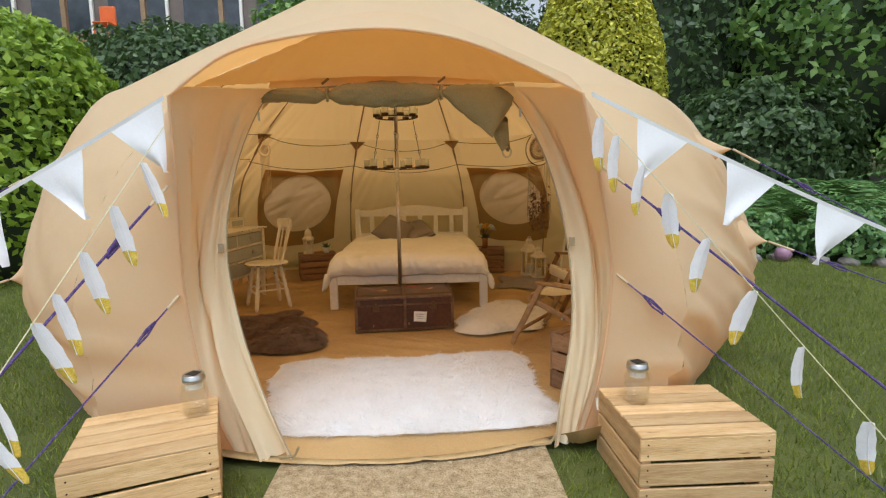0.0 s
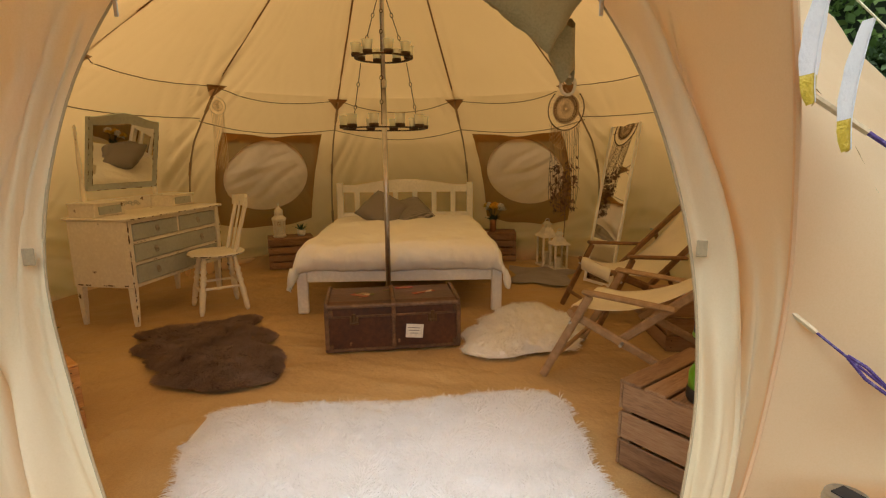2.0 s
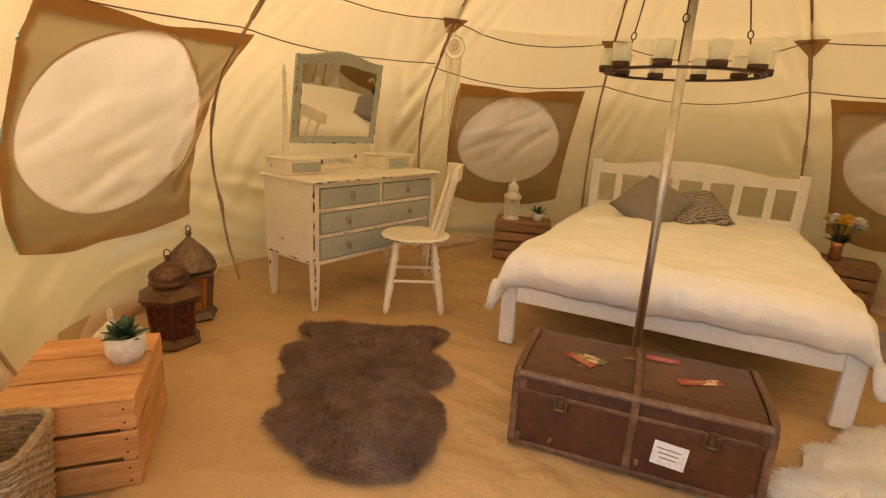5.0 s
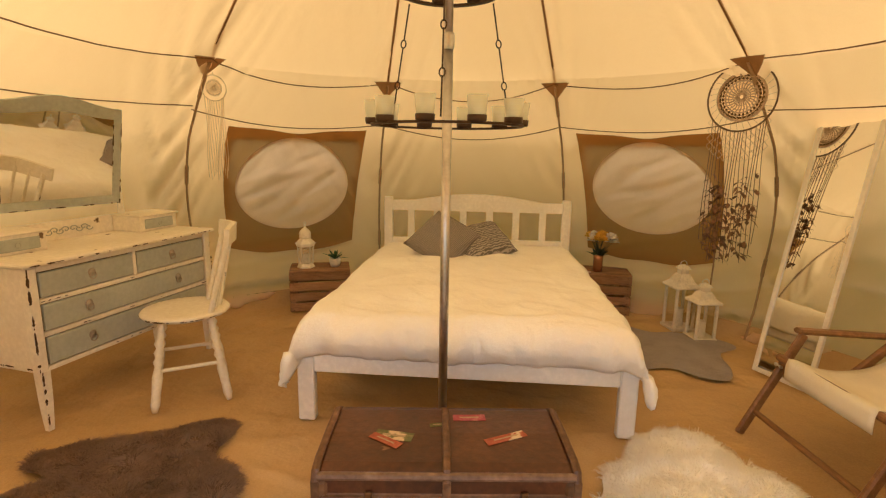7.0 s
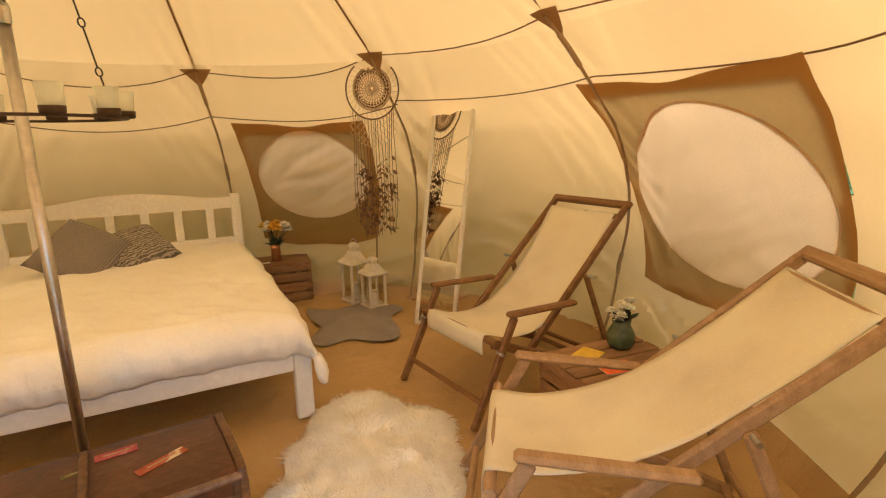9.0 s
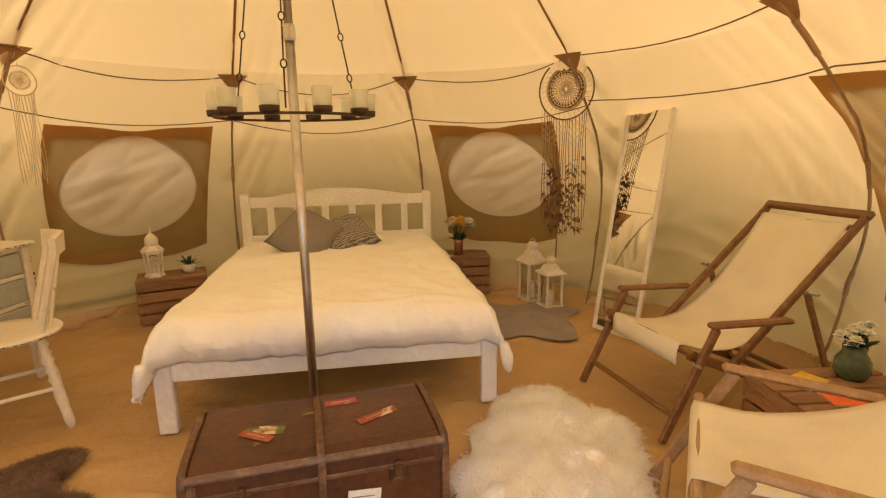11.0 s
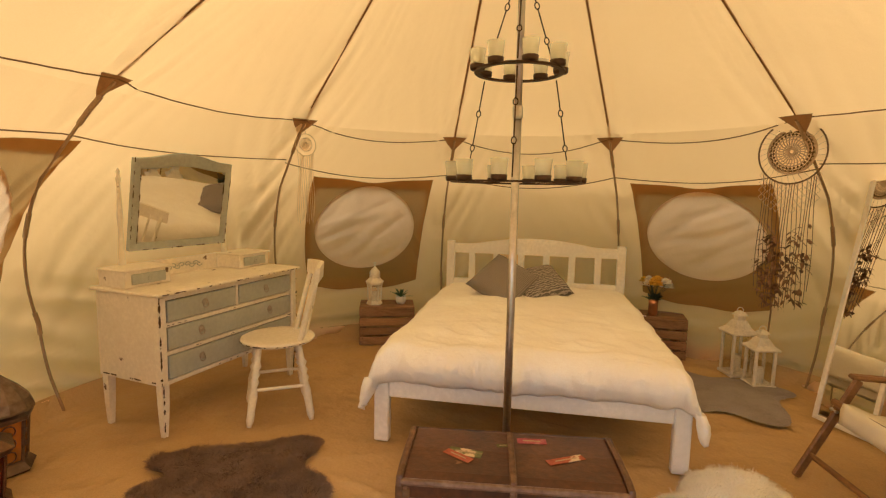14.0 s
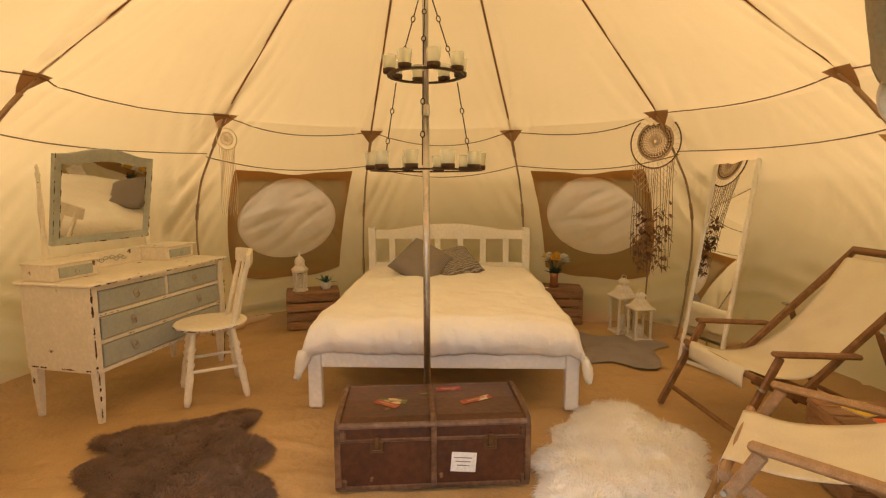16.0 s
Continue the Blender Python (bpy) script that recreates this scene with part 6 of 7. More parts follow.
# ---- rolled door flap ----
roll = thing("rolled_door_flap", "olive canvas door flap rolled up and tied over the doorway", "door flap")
bm = bmesh.new()
rows = []
for i in range(111):
    u = i / 110
    x = -0.60 + 1.27 * u
    y = -1.915 - 0.035 * u
    pinch = 1 - 0.62 * math.exp(-((u - 0.27) / 0.03) ** 2) - 0.62 * math.exp(-((u - 0.715) / 0.03) ** 2)
    h = (0.040 + 0.018 * math.sin(math.pi * min(1, max(0, (u - 0.27) / 0.45)))) * pinch
    if u < 0.27:
        h *= 0.75 + 0.25 * u / 0.27
    droop = max(0.0, (u - 0.74) / 0.26)
    row = []
    drop = 0.175 * (droop / 0.72 if droop < 0.72 else 1 - 0.8 * (droop - 0.72) / 0.28)
    for k in range(28):
        t = 2 * math.pi * k / 28
        low = max(0.0, -math.sin(t))
        wob = 1 + 0.12 * noise.noise(Vector((u * 9, t, 2))) + 0.22 * noise.noise(Vector((u * 6, t * 2.6, 5))) + 0.30 * (0.35 - min(0.7, abs(noise.noise(Vector((u * 14 + t * 0.8, t * 2.2, 9)))) * 2))
        row.append((x - 0.02 * droop * low, y + 0.040 * pinch * math.cos(t) * wob + 0.03 * droop * low * noise.noise(Vector((u * 22, t * 1.5, 4))), 1.655 + h * math.sin(t) * wob - low ** 0.8 * drop))
    rows.append(row)
vr = grid(bm, rows, closed=True)
bm.faces.new(list(reversed(vr[0])))
bm.faces.new(vr[-1])
part("roll", bm, OLIVE, roll, smooth=True)
for u in (0.27, 0.715):
    x, y = -0.60 + 1.27 * u, -1.915 - 0.035 * u
    part("tie", tube(bmesh.new(), [(x + 0.004 * math.cos(3 * t), y + 0.026 * math.cos(t), 1.66 + 0.032 * math.sin(t)) for t in [2 * math.pi * k / 14 for k in range(15)]], 0.007, 6, cap=False), OLIVE, roll)
    part("toggle", tube(bmesh.new(), [(x - 0.018, y - 0.045, 1.70), (x + 0.018, y - 0.05, 1.725)], 0.006, 6), SEAM, roll, "dark wooden toggle")
tail = bmesh.new()
rows = []
for j in range(8):
    v = j / 7
    rows.append([(0.60 + 0.05 * math.sin(a) * (1 - 0.5 * v) + 0.045 * v, -1.90 + 0.035 * math.cos(a) + 0.06 * v, 1.53 - 0.14 * v + 0.02 * math.sin(a * 2 + v * 3)) for a in [2 * math.pi * k / 12 for k in range(12)]])
grid(tail, rows, closed=True)
part("loose_tail", tail, OLIVE, roll, smooth=True)
part("cord_ring", tube(bmesh.new(), [(0.655 + 0.022 * math.cos(t), -1.83, 1.37 + 0.028 * math.sin(t)) for t in [2 * math.pi * k / 20 for k in range(21)]], 0.005, 6, cap=False), CREAM_TWINE, roll, "loop of pale cord")
for x, y in ((-0.60, -1.925), (0.70, -1.965)):
    part("zip_pull", boxed(0.012, 0.004, 0.045, (x, y, 1.555), bevel=0.002), STEEL, roll, "metal zip pull")

# ---- solar jar lights on the outside crates ----


def jar(m):
    ob = thing("jar_light", "clear glass handled jar with a solar lid on the crate", "jar", m, "jar lights")
    part("glass", lathe(bmesh.new(), [(0.045, 0.0), (0.052, 0.008), (0.054, 0.10), (0.050, 0.125), (0.041, 0.138), (0.041, 0.15), (0.038, 0.15), (0.047, 0.122), (0.050, 0.10), (0.048, 0.012), (0.002, 0.008)], 24), GLASS, ob, "clear glass body", True)
    part("handle", tube(bmesh.new(), [(-0.05 - 0.03 * math.sin(t), 0, 0.075 + 0.042 * math.cos(t)) for t in [math.pi * k / 12 for k in range(13)]], 0.006, 8), GLASS, ob, smooth=True)
    lid = part("lid", lathe(bmesh.new(), [(0.043, 0.142), (0.046, 0.146), (0.046, 0.160), (0.043, 0.163), (0.043, 0.172), (0.040, 0.175), (0.002, 0.175)], 28), STEEL, ob, "metal screw lid", True)
    part("solar_panel", boxed(0.045, 0.045, 0.003, (0, 0, 0.1765), bevel=0.0005), BLACK, lid, "small dark solar panel")
    part("liner", lathe(bmesh.new(), [(0.034, 0.115), (0.036, 0.142)], 20), CERAMIC, ob, "white liner under the lid")
    return ob


jar(turn(1.12, -2.47, 0.2585, 200))
jar(turn(-0.78, -2.45, 0.2585, -20))

# ---- guy ropes, bunting and feathers ----
PURPLE = material("purple_guy_rope", (0.08, 0.04, 0.19), 0.8, light=(0.25, 0.22, 0.34), scale=60, fine=200, bump=0.3)
STRING = material("pale_yellow_string", (0.72, 0.66, 0.42), 0.85, fine=150)
FLAG = material("white_bunting_cotton", (0.92, 0.92, 0.94), 0.9, scale=4, fine=180, bump=0.25, bump_scale=12, dist=0.01, light=(0.96, 0.96, 0.98), dark=(0.84, 0.84, 0.87), translucent=(0.9, 0.9, 0.92), trans_mix=0.15)
FEATHER = material("white_feather", (0.92, 0.92, 0.94), 0.9, light=(0.96, 0.96, 0.98), dark=(0.82, 0.82, 0.86), scale=30, fine=150, bump=0.2, translucent=(0.85, 0.85, 0.88), trans_mix=0.3)
GOLD = material("gold_glitter_tip", (0.72, 0.50, 0.05), 0.45, metal=0.3, light=(0.9, 0.7, 0.2), scale=60, fine=200, bump=0.5)


def rope(label, p, q, peg=True, sag=0.0, r=0.0035, mat=PURPLE):
    p, q = Vector(p), Vector(q)
    ob = thing("guy_rope", label, "guy rope", None, "guy ropes")
    pts = [p.lerp(q, i / 10) - Vector((0, 0, sag * math.sin(math.pi * i / 10))) for i in range(11)]
    part("rope", tube(bmesh.new(), pts, r, 6), mat, ob)
    c = p.lerp(q, 0.16)
    bm = bmesh.new()
    tube(bm, [c + (q - p).normalized() * a + Vector((0, 0, b)) for a, b in ((-0.05, 0.004), (0.0, 0.012), (0.05, 0.004), (0.06, -0.012), (0.0, -0.016), (-0.05, 0.0))], r * 1.3, 6)
    part("slider_knot", bm, PURPLE, ob)
    part("loop_tab", tube(bmesh.new(), [p, p.lerp(q, 0.06)], 0.007, 6), CREAM_TWINE, ob, "cream webbing tab")
    if peg:
        part("peg", tube(bmesh.new(), [q + Vector((0.02, 0, 0.05)), q + Vector((0, 0, 0.03)), q + Vector((-0.02, 0, -0.05))], 0.004, 6), STEEL, ob, "bent steel tent peg")
    return ob


rope("purple guy rope pegged to the lawn", (1.07, -2.29, 0.80), (2.05, -2.72, -0.05))
rope("purple guy rope pegged to the lawn", (0.95, -2.43, 1.28), (2.30, -3.45, -0.05), r=0.005)
rope("purple guy rope pegged to the lawn", (-0.88, -2.31, 0.74), (-1.42, -3.05, -0.05))
for head in ((2.077, -1.509, 1.385), (2.249, -1.635, 0.837)):
    rope("purple guy rope pegged to the lawn", head, (4.53, -2.11, -0.05), r=0.004)
for head in ((-2.02, -1.467, 1.31), (-2.18, -1.58, 0.70)):
    rope("purple guy rope pegged to the lawn", head, (-4.53, -2.11, -0.05), r=0.004)
rope("purple guy rope pegged to the lawn", (-0.83, -2.43, 1.22), (-1.48, -3.65, -0.05), r=0.005)


def feather_string(label, p, q, spots, seed, leans=(-0.35, 0.1)):
    p, q = Vector(p), Vector(q)
    ob = thing("feather_garland", label, "garland", None, "feather garlands")
    part("string", tube(bmesh.new(), [p, q], 0.002, 5), STRING, ob)
    rng = random.Random(seed)
    for f in spots:
        c = p.lerp(q, f)
        ln = rng.uniform(0.19, 0.225)
        lean, yaw = rng.uniform(*leans), rng.uniform(-0.5, 0.5)
        wv, tip = bmesh.new(), bmesh.new()
        rows, trows = [], []
        for i in range(13):
            t = i / 12
            w = 0.029 * (math.sin(math.pi * min(1, 0.12 + t * 0.80)) ** 0.6) * (1 if t < 0.93 else 0.6) * (1 + 0.06 * math.sin(t * 23 + f * 9))
            row = [(u * w + lean * t * ln + 0.02 * t * t, 0.010 * (u * u) + 0.02 * math.sin(t * 2), -ln * t - 0.006 * abs(u)) for u in (-1, -0.5, 0, 0.5, 1)]
            (rows if i <= 9 else trows).append(row)
            if i == 9:
                trows.append(row)
        grid(wv, rows)
        grid(tip, trows)
        m = Matrix.Translation(c) @ Matrix.Rotation(yaw, 4, "Z")
        for b in (wv, tip):
            bmesh.ops.transform(b, matrix=m, verts=b.verts)
        fe = part("feather", wv, FEATHER, ob, "white feather with gold dipped tip", True)
        part("gold_tip", tip, GOLD, fe, "gold glitter tip", True)
        part("quill", tube(bmesh.new(), [m @ Vector((lean * t * ln + 0.02 * t * t, -0.002 + 0.02 * math.sin(t * 2), -ln * t)) for t in [i / 8 for i in range(9)]] , 0.0012, 4), FEATHER, fe)
    return ob


feather_string("string of white gold-tipped feathers along the guy rope", (0.91, -2.47, 1.50), (1.98, -3.22, -0.02), (0.02, 0.07, 0.15, 0.22, 0.33, 0.45, 0.57, 0.72, 0.83), 5)
feather_string("string of white gold-tipped feathers along the guy rope", (-0.80, -2.48, 1.45), (-1.24, -3.45, 0.15), (0.105, 0.225, 0.34, 0.435, 0.495, 0.63, 0.68), 9, (0.10, 0.48))


def bunting(label, p, q, starts, width=0.225, drop=0.215):
    p, q = Vector(p), Vector(q)
    ob = thing("bunting", label, "bunting", None, "bunting")
    d = (q - p).normalized()
    n = round((q - p).length / 0.1)
    bm = bmesh.new()
    rows = []
    for i in range(n + 1):
        c = p + (q - p) * i / n - Vector((0, 0, 0.03 * math.sin(math.pi * i / n)))
        rows.append([c + Vector((0, -0.002, 0.008)), c + Vector((0, 0.002, -0.008))])
    grid(bm, rows)
    part("tape", bm, FLAG, ob)
    total = (q - p).length
    for s in starts:
        bm = bmesh.new()
        rows = []
        for j in range(9):
            v = j / 8
            row = []
            for u in [i / 6 for i in range(7)]:
                a = s + width * (0.5 + (u - 0.5) * (1 - v))
                c = p + d * a - Vector((0, 0, 0.03 * math.sin(math.pi * min(1, a / total))))
                row.append(c + Vector((-0.095 * v * math.copysign(1, d.x), 0.02 * math.sin(u * 5 + v * 3 + s * 7) * v, -drop * v - 0.008)))
            rows.append(row)
        grid(bm, rows)
        bmesh.ops.remove_doubles(bm, verts=bm.verts, dist=0.0004)
        part("flag", bm, FLAG, ob, "white triangular cotton flag", True)
    return ob


bunting("white triangle bunting stretched out from the porch", (0.89, -2.48, 1.56), (2.8, -2.53, 0.73), (0.205, 0.61, 1.035, 1.5))
bunting("white triangle bunting stretched out from the porch", (-0.79, -2.48, 1.56), (-2.7, -2.56, 0.55), (0.01, 0.365, 0.73, 1.1, 1.47))
tagw = thing("sewn_label", "small printed maker's label sewn to the porch", "label", look((1.03, -2.32, 0.18), (1.3, -3.6, 0.5)))
part("patch", boxed(0.075, 0.055, 0.002, bevel=0), PAPER, tagw)
part("print_block", boxed(0.05, 0.03, 0.001, (0, 0, 0.0018), bevel=0), material("blue_label_print", (0.07, 0.06, 0.2), 0.7, scale=80, fine=200, wear=(0.7, 0.68, 0.66), wear_at=0.55), tagw)
for x, y, z in ((0.74, -2.39, 0.02), (-0.40, -2.42, 0.02)):
    part("door_peg_tab", tube(bmesh.new(), [(x - 0.05, y, z), (x + 0.02, y - 0.02, z + 0.02), (x + 0.04, y - 0.02, z + 0.06)], 0.006, 6), OLIVE, tent, "dark strap with peg at the threshold")

# ---- garden ----


def foliage(name, dark, mid, light, translucent):
    """Leaves whose green differs from leaf to leaf."""
    m = bpy.data.materials.new(name)
    m.use_nodes = True
    nt = m.node_tree
    bs = nt.nodes["Principled BSDF"]
    bs.inputs["Roughness"].default_value = 0.5
    geo = nt.nodes.new("ShaderNodeNewGeometry")
    rp = nt.nodes.new("ShaderNodeValToRGB")
    e = rp.color_ramp.elements
    e[0].color, e[1].color = (*dark, 1), (*light, 1)
    e.new(0.5).color = (*mid, 1)
    nt.links.new(geo.outputs["Random Per Island"], rp.inputs[0])
    nt.links.new(rp.outputs[0], bs.inputs["Base Color"])
    tr = nt.nodes.new("ShaderNodeBsdfTranslucent")
    tr.inputs[0].default_value = (*translucent, 1)
    mx = nt.nodes.new("ShaderNodeMixShader")
    mx.inputs[0].default_value = 0.25
    nt.links.new(bs.outputs[0], mx.inputs[1])
    nt.links.new(tr.outputs[0], mx.inputs[2])
    nt.links.new(mx.outputs[0], nt.nodes["Material Output"].inputs[0])
    return m


LAUREL = foliage("laurel_leaf", (0.12, 0.20, 0.02), (0.25, 0.38, 0.03), (0.42, 0.56, 0.06), (0.40, 0.56, 0.05))
GOLDEN = foliage("golden_conifer_leaf", (0.22, 0.25, 0.02), (0.46, 0.47, 0.04), (0.74, 0.68, 0.07), (0.66, 0.62, 0.06))
# leaf colour darkened for greenery that stands in shade
SHADE = foliage("shaded_dark_leaf", (0.035, 0.07, 0.025), (0.075, 0.13, 0.045), (0.14, 0.22, 0.075), (0.13, 0.22, 0.05))
TREE = foliage("mid_green_tree_leaf", (0.07, 0.14, 0.03), (0.15, 0.27, 0.06), (0.30, 0.44, 0.12), (0.28, 0.45, 0.09))
FERN = foliage("fern_frond", (0.06, 0.14, 0.04), (0.13, 0.26, 0.08), (0.24, 0.38, 0.12), (0.2, 0.36, 0.08))
BARK = material("brown_bark", (0.10, 0.065, 0.04), 0.9, scale=6, fine=40, bump=0.6)
CORE_SHADE = material("hedge_inner_shade", (0.03, 0.045, 0.018), 0.95, scale=4, fine=30, bump=0.5)


def blob_leaves(name, label, category, center, radii, n, size, mat, seed, power=2.0, lump=0.12, base=None, core=True):
    """A bush or crown: limbs and a core coloured as inner shade, covered by leaves on a lumpy shell with gaps."""
    rs = np.random.RandomState(seed)
    ob = thing(name, label, category, Matrix.Translation((center[0], center[1], 0)))
    v = rs.normal(size=(n, 3))
    v[:, 2] = np.where(v[:, 2] < -0.5, -v[:, 2], v[:, 2])
    v /= np.linalg.norm(v, axis=1, keepdims=True)
    q = (np.abs(v) ** power).sum(axis=1) ** (-1 / power)
    R = np.array(radii)
    bumps = np.array([noise.noise(Vector(p) * 3.2 + Vector((seed, 0, 0))) + 0.6 * noise.noise(Vector(p) * 8.0 + Vector((0, seed, 0))) for p in v])
    depth = 1 - 0.16 * rs.rand(n) ** 1.5
    c = v * q[:, None] * R * (1 + lump * bumps[:, None]) * depth[:, None] + np.array([0, 0, center[2]])
    keep = c[:, 2] > -0.05 + (base or 0)
    c, nv = c[keep], v[keep] + rs.normal(size=(keep.sum(), 3)) * 0.55
    leaves = quads("leaves", c, nv, size * rs.uniform(0.6, 1.3, size=len(c)), mat, ob, rs)
    tagged(leaves, kind="stuff")
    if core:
        # solid dark lump that stands in for the shade deep among the leaves
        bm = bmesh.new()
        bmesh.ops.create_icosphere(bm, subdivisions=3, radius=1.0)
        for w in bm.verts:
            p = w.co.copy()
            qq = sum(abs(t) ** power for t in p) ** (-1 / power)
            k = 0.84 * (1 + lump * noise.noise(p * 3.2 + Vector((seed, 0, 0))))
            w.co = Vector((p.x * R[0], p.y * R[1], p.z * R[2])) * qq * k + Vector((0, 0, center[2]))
        part("inner_mass", bm, CORE_SHADE, ob, smooth=True)
    part("trunk", tube(bmesh.new(), [(0, 0, lawn_height(center[0], center[1]) - 0.1), (0.05, 0.03, center[2] * 0.6), (0.0, 0.0, center[2])], 0, 8, [0.16, 0.11, 0.05]), BARK, ob)
    return ob


blob_leaves("laurel_hedge", "tall clipped bright green laurel hedge", "hedge", (-6.6, 3.2, 1.5), (2.35, 1.7, 2.15), 26000, 0.065, LAUREL, 3, 3.0, 0.07)
blob_leaves("conifer_bush", "rounded golden-green conifer bush", "bush", (3.2, 4.4, 2.2), (1.15, 1.1, 2.5), 26000, 0.045, GOLDEN, 5, 2.2, 0.05)
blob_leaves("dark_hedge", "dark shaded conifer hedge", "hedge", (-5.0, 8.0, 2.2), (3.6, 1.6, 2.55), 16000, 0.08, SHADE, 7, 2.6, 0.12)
blob_leaves("light_shrub", "loose light green shrub", "shrub", (-2.2, 7.2, 2.6), (1.6, 1.3, 2.5), 9000, 0.09, TREE, 9, 2.0, 0.3)
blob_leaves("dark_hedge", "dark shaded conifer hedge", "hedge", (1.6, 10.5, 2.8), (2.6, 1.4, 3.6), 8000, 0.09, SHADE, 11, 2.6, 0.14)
blob_leaves("broadleaf_tree", "broad shaded dark green garden tree", "tree", (6.3, 9.0, 4.4), (3.0, 2.0, 4.2), 15000, 0.10, SHADE, 13, 2.0, 0.25)
blob_leaves("broadleaf_tree", "leafy light green garden tree", "tree", (10.2, 7.6, 4.6), (3.0, 2.2, 3.6), 15000, 0.11, TREE, 15, 2.0, 0.3)
# the first shrub takes the shade-darkened leaves, the second the plain ones
blob_leaves("garden_shrub", "tall leafy green shrub behind the ferns", "shrub", (7.6, 6.4, 1.4), (2.2, 1.0, 1.7), 9000, 0.09, SHADE, 41, 2.2, 0.3)
blob_leaves("garden_shrub", "tall leafy green shrub behind the ferns", "shrub", (11.2, 4.6, 1.4), (2.0, 1.2, 1.9), 8000, 0.09, TREE, 43, 2.2, 0.3)
blob_leaves("broadleaf_tree", "leafy light green garden tree", "tree", (-12.0, 7.0, 3.2), (3.5, 2.6, 4.0), 9000, 0.12, TREE, 17, 2.0, 0.3)
blob_leaves("broadleaf_tree", "broad shaded dark green garden tree", "tree", (14.5, 3.5, 3.6), (3.2, 3.0, 4.6), 9000, 0.12, SHADE, 19, 2.0, 0.3)
for x, y, rx, h, sd in ((5.5, 3.6, 0.8, 0.42, 21), (6.9, 2.8, 0.9, 0.5, 22), (8.4, 1.9, 0.9, 0.55, 23), (4.6, 4.6, 0.7, 0.6, 24), (10.0, 0.8, 1.0, 0.6, 25)):
    blob_leaves("border_shrub", "low green border shrub at the edge of the lawn", "shrub", (x, y, 0.2), (rx, 0.7, h), 3500, 0.06, FERN, sd, 2.0, 0.35)


def fern(m, seed, size):
    ob = thing("fern", "arching green fern in the border", "fern", m, "ferns")
    rng = random.Random(seed)
    for k in range(20):
        a = 2 * math.pi * k / 20 + rng.uniform(-0.2, 0.2)
        ln, lift = size * rng.uniform(0.75, 1.15), rng.uniform(0.6, 1.3)
        bm = bmesh.new()
        pts = []
        for i in range(14):
            t = i / 13
            pts.append(Vector((math.cos(a) * ln * t, math.sin(a) * ln * t, ln * (lift * t - (lift * 0.75) * t * t))))
        for i in range(1, 14):
            d = (pts[i] - pts[i - 1]).normalized()
            s = d.cross(Vector((0, 0, 1))).normalized()
            w = ln * 0.20 * math.sin(math.pi * (0.12 + 0.86 * i / 13)) ** 0.8
            for sgn in (-1, 1):
                c = pts[i]
                tip = c + s * sgn * w + d * w * 0.35 - Vector((0, 0, w * 0.2))
                bm.faces.new([bm.verts.new(p) for p in (c - d * ln * 0.028, tip, c + d * ln * 0.028)])
        part("frond", bm, FERN, ob)
    return ob


rng = random.Random(31)
for x, y, s in ((6.3, 4.3, 1.0), (7.2, 4.0, 1.1), (8.0, 3.4, 1.15), (7.0, 5.0, 1.1), (8.9, 2.9, 1.1), (5.6, 4.9, 0.9), (8.3, 4.6, 1.2), (9.6, 3.9, 1.2)):
    fern(turn(x, y, lawn_height(x, y) + 0.25, rng.uniform(0, 90)), int(x * 10), s * 1.25)

# stones of the border and a glazed ornament
STONE = material("grey_border_stone", (0.22, 0.20, 0.18), 0.9, scale=5, fine=40, bump=0.5)
rng = random.Random(6)
for i in range(16):
    x = 4.9 + i * 0.33 + rng.uniform(-0.08, 0.08)
    y = 3.15 - (x - 4.9) * 0.55 + rng.uniform(-0.1, 0.1)
    bm = bmesh.new()
    bmesh.ops.create_icosphere(bm, subdivisions=2, radius=0.13)
    for v in bm.verts:
        v.co *= 1 + 0.35 * noise.noise(v.co * 9 + Vector((i, 0, 0)))
        v.co.z *= 0.65
    st = tagged(part("border_stone", bm, STONE), "rough grey stone edging the lawn", "stone", "border stones")
    st.matrix_basis = turn(x, y, lawn_height(x, y) + 0.04, rng.uniform(0, 180))
bm = lathe(bmesh.new(), [(0.03, -0.11), (0.09, -0.08), (0.12, 0.0), (0.09, 0.08), (0.02, 0.11)], 20)
ball = tagged(part("glazed_ball", bm, material("mauve_glaze", (0.32, 0.18, 0.26), 0.2, fine=20, bump=0.02), smooth=True), "mauve glazed ball among the border stones", "ornament")
ball.matrix_basis = turn(5.55, 2.75, lawn_height(5.55, 2.75) + 0.12)

# raised timber deck of the house behind the garden
DECKING = material("weathered_decking", (0.34, 0.22, 0.12), 0.8, scale=3, fine=30, stretch=(1, 8, 8), bump=0.2)
# wall coloured dark to stand for the shaded inside of the house
RENDER_WALL = material("shaded_house_wall", (0.17, 0.14, 0.12), 0.8, fine=60, bump=0.1)
house = thing("raised_deck", "raised timber deck with railing at the house behind", "deck", turn(-8.3, 10.8, 0.0, 3))
DZ = 5.25
for i in range(4):
    part("deck_board", boxed(10.5, 0.30, 0.05, (0, -0.45 + i * 0.32, DZ), bevel=0.005), DECKING, house)
part("fascia_beam", boxed(10.5, 0.06, 0.26, (0, -0.62, DZ - 0.16), bevel=0.006), DECKING, house)
for i in range(6):
    part("railing_post", boxed(0.12, 0.12, 1.2, (-5.1 + 2.04 * i, -0.5, DZ + 0.6), bevel=0.006), DECKING, house)
    part("support_post", boxed(0.16, 0.16, DZ, (-5.1 + 2.04 * i, -0.4, DZ / 2), bevel=0.006), DECKING, house)
part("handrail", boxed(10.5, 0.14, 0.05, (0, -0.5, DZ + 1.22), bevel=0.006), DECKING, house)
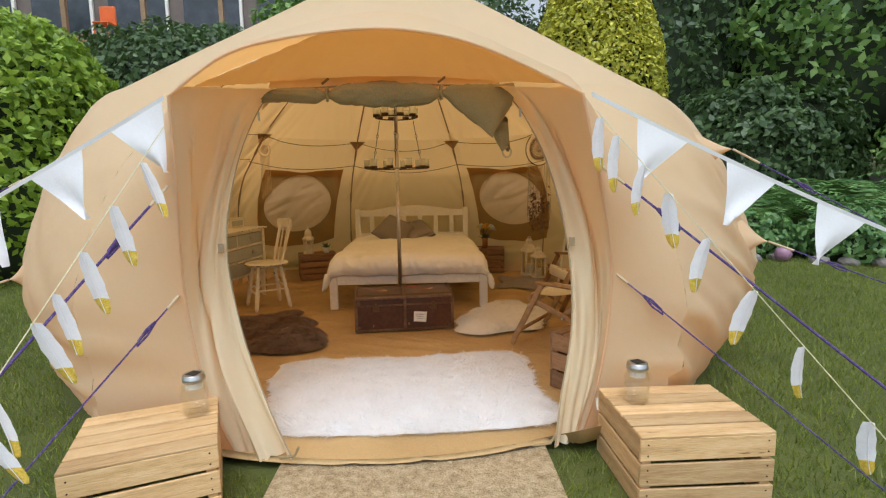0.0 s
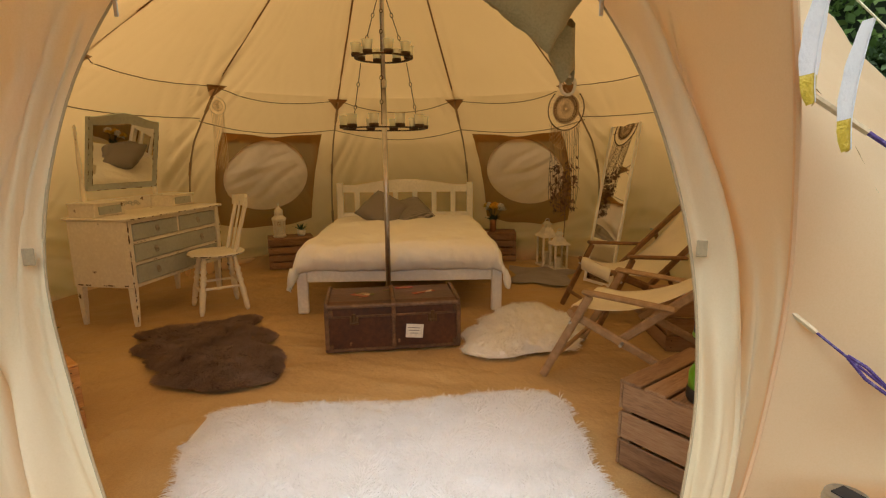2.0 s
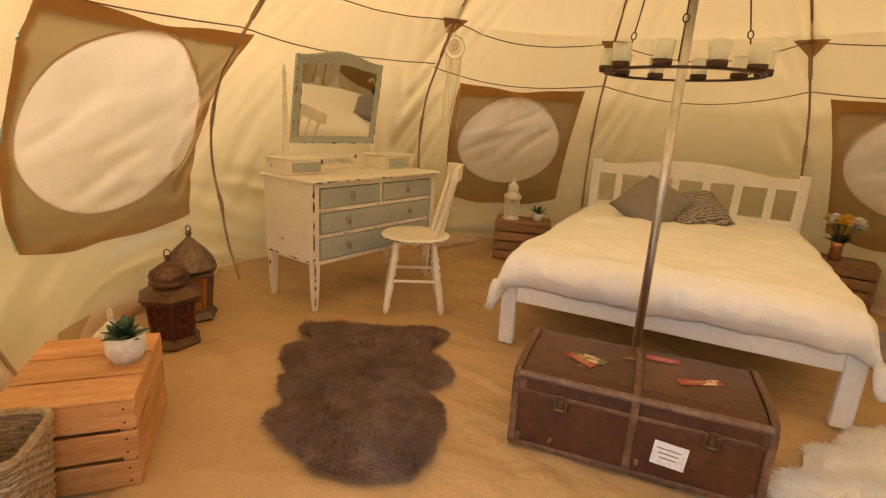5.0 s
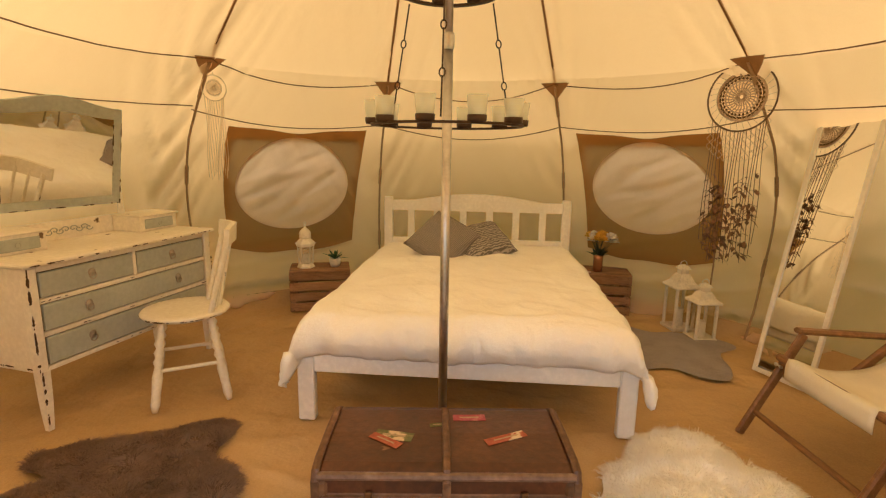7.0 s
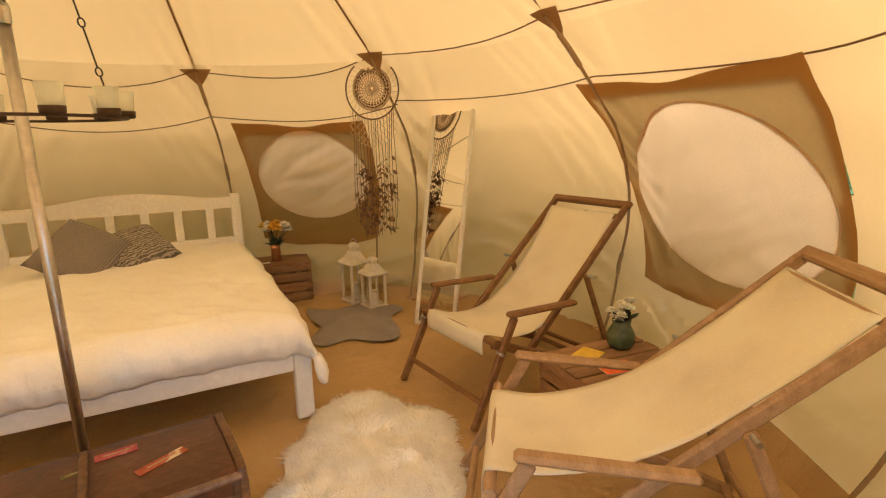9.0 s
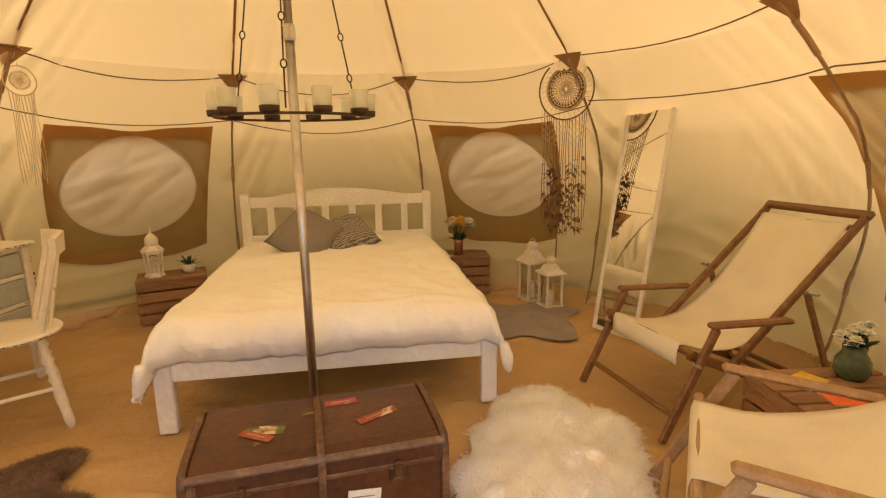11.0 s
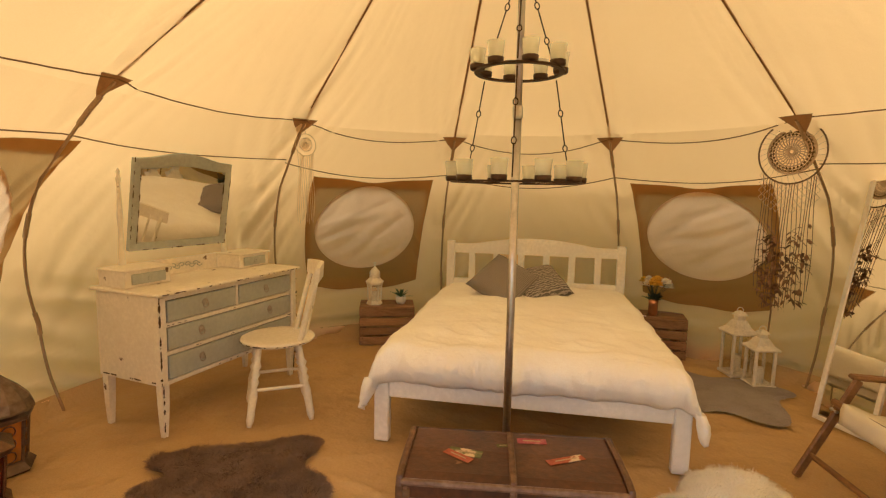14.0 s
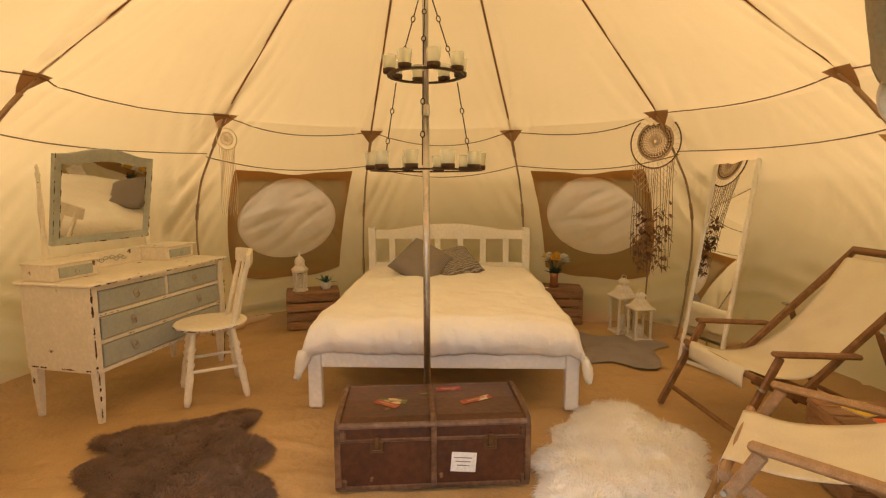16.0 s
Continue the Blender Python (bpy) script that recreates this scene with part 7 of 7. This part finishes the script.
part("house_wall", boxed(12, 0.2, 3.4, (0, 1.6, DZ + 1.65), bevel=0.01), RENDER_WALL, house)
PANE = material("dark_window_glass", (0.04, 0.05, 0.06), 0.15, light=(0.07, 0.08, 0.10), fine=5, bump=0)
for i in range(5):
    win = part("window", boxed(1.7, 0.06, 2.0, (-4.4 + 2.2 * i, 1.48, DZ + 1.1), bevel=0.005), PANE, house, "dark reflecting window")
    part("window_frame", boxed(0.09, 0.09, 2.1, (-4.4 + 2.2 * i + 0.87, 1.45, DZ + 1.1), bevel=0.005), WHITE_PAINT, win)
garden_chair = thing("orange_chair", "bright orange garden chair standing on the deck", "chair", turn(-8.55, 10.75, DZ + 0.03))
part("seat", boxed(0.45, 0.42, 0.05, (0, 0, 0.42), bevel=0.02), ORANGE_CARD, garden_chair)
part("backrest", boxed(0.45, 0.05, 0.5, (0, 0.2, 0.70), bevel=0.02), ORANGE_CARD, garden_chair)
for sx in (-1, 1):
    for sy in (-1, 1):
        part("leg", boxed(0.04, 0.04, 0.42, (sx * 0.19, sy * 0.17, 0.20), bevel=0.004), ORANGE_CARD, garden_chair)
shed = thing("brick_outbuilding", "brick outbuilding half hidden behind the trees", "building", turn(8.2, 13.0, 0.0, -12))
part("wall", boxed(3.0, 2.4, 6.4, (0, 0, 3.2), bevel=0.01), material("red_brown_brick", (0.22, 0.11, 0.08), 0.9, scale=8, fine=30, bump=0.4), shed)
part("roof", lathe(bmesh.new(), [(2.5, 6.4), (0.3, 7.6)], 4, square=True), material("dark_roof_slate", (0.06, 0.055, 0.055), 0.7, fine=30), shed)

# grass: individual blades near the tent, thinning with distance
rs = np.random.RandomState(2)
N = 330000
gx, gy = rs.uniform(-7.5, 8.5, N), rs.uniform(-4.4, 4.0, N)
rad = np.hypot(gx, gy)
front = (gx > -0.46) & (gx < 0.74) & (gy < -2.2)
c1m = (np.abs(gx - 1.27) < 0.27) & (np.abs(gy + 2.55) < 0.24)
c2m = (np.hypot(gx + 0.91, gy + 2.59) < 0.27)
porch = (np.abs(gx - 0.06) < 1.1) & (gy > -2.32) & (gy < 0)
keep = (rad > 2.50) & ~front & ~c1m & ~c2m & ~porch & (rs.rand(N) < np.clip(1.5 - rad / 7.5, 0.12, 1))
gx, gy = gx[keep], gy[keep]
n = len(gx)
gz = np.array([lawn_height(float(a), float(b)) for a, b in zip(gx, gy)])
h, w, ang = rs.uniform(0.022, 0.058, n), rs.uniform(0.002, 0.004, n), rs.uniform(0, 6.28, n)
lx, ly = rs.normal(size=n) * 0.02, rs.normal(size=n) * 0.02
co = np.zeros((n, 3, 3))
co[:, 0] = np.stack([gx - w * np.cos(ang), gy - w * np.sin(ang), gz - 0.004], 1)
co[:, 1] = np.stack([gx + w * np.cos(ang), gy + w * np.sin(ang), gz - 0.004], 1)
co[:, 2] = np.stack([gx + lx, gy + ly, gz + h], 1)
me = bpy.data.meshes.new("grass")
me.vertices.add(3 * n)
me.vertices.foreach_set("co", co.astype(np.float32).ravel())
me.loops.add(3 * n)
me.loops.foreach_set("vertex_index", np.arange(3 * n, dtype=np.int32))
me.polygons.add(n)
me.polygons.foreach_set("loop_start", np.arange(0, 3 * n, 3, dtype=np.int32))
me.update(calc_edges=True)
me.materials.append(foliage("lawn_blade", (0.08, 0.12, 0.012), (0.17, 0.22, 0.022), (0.29, 0.33, 0.045), (0.25, 0.31, 0.03)))
tagged(new("grass", me), "short green lawn grass", "grass", kind="stuff")
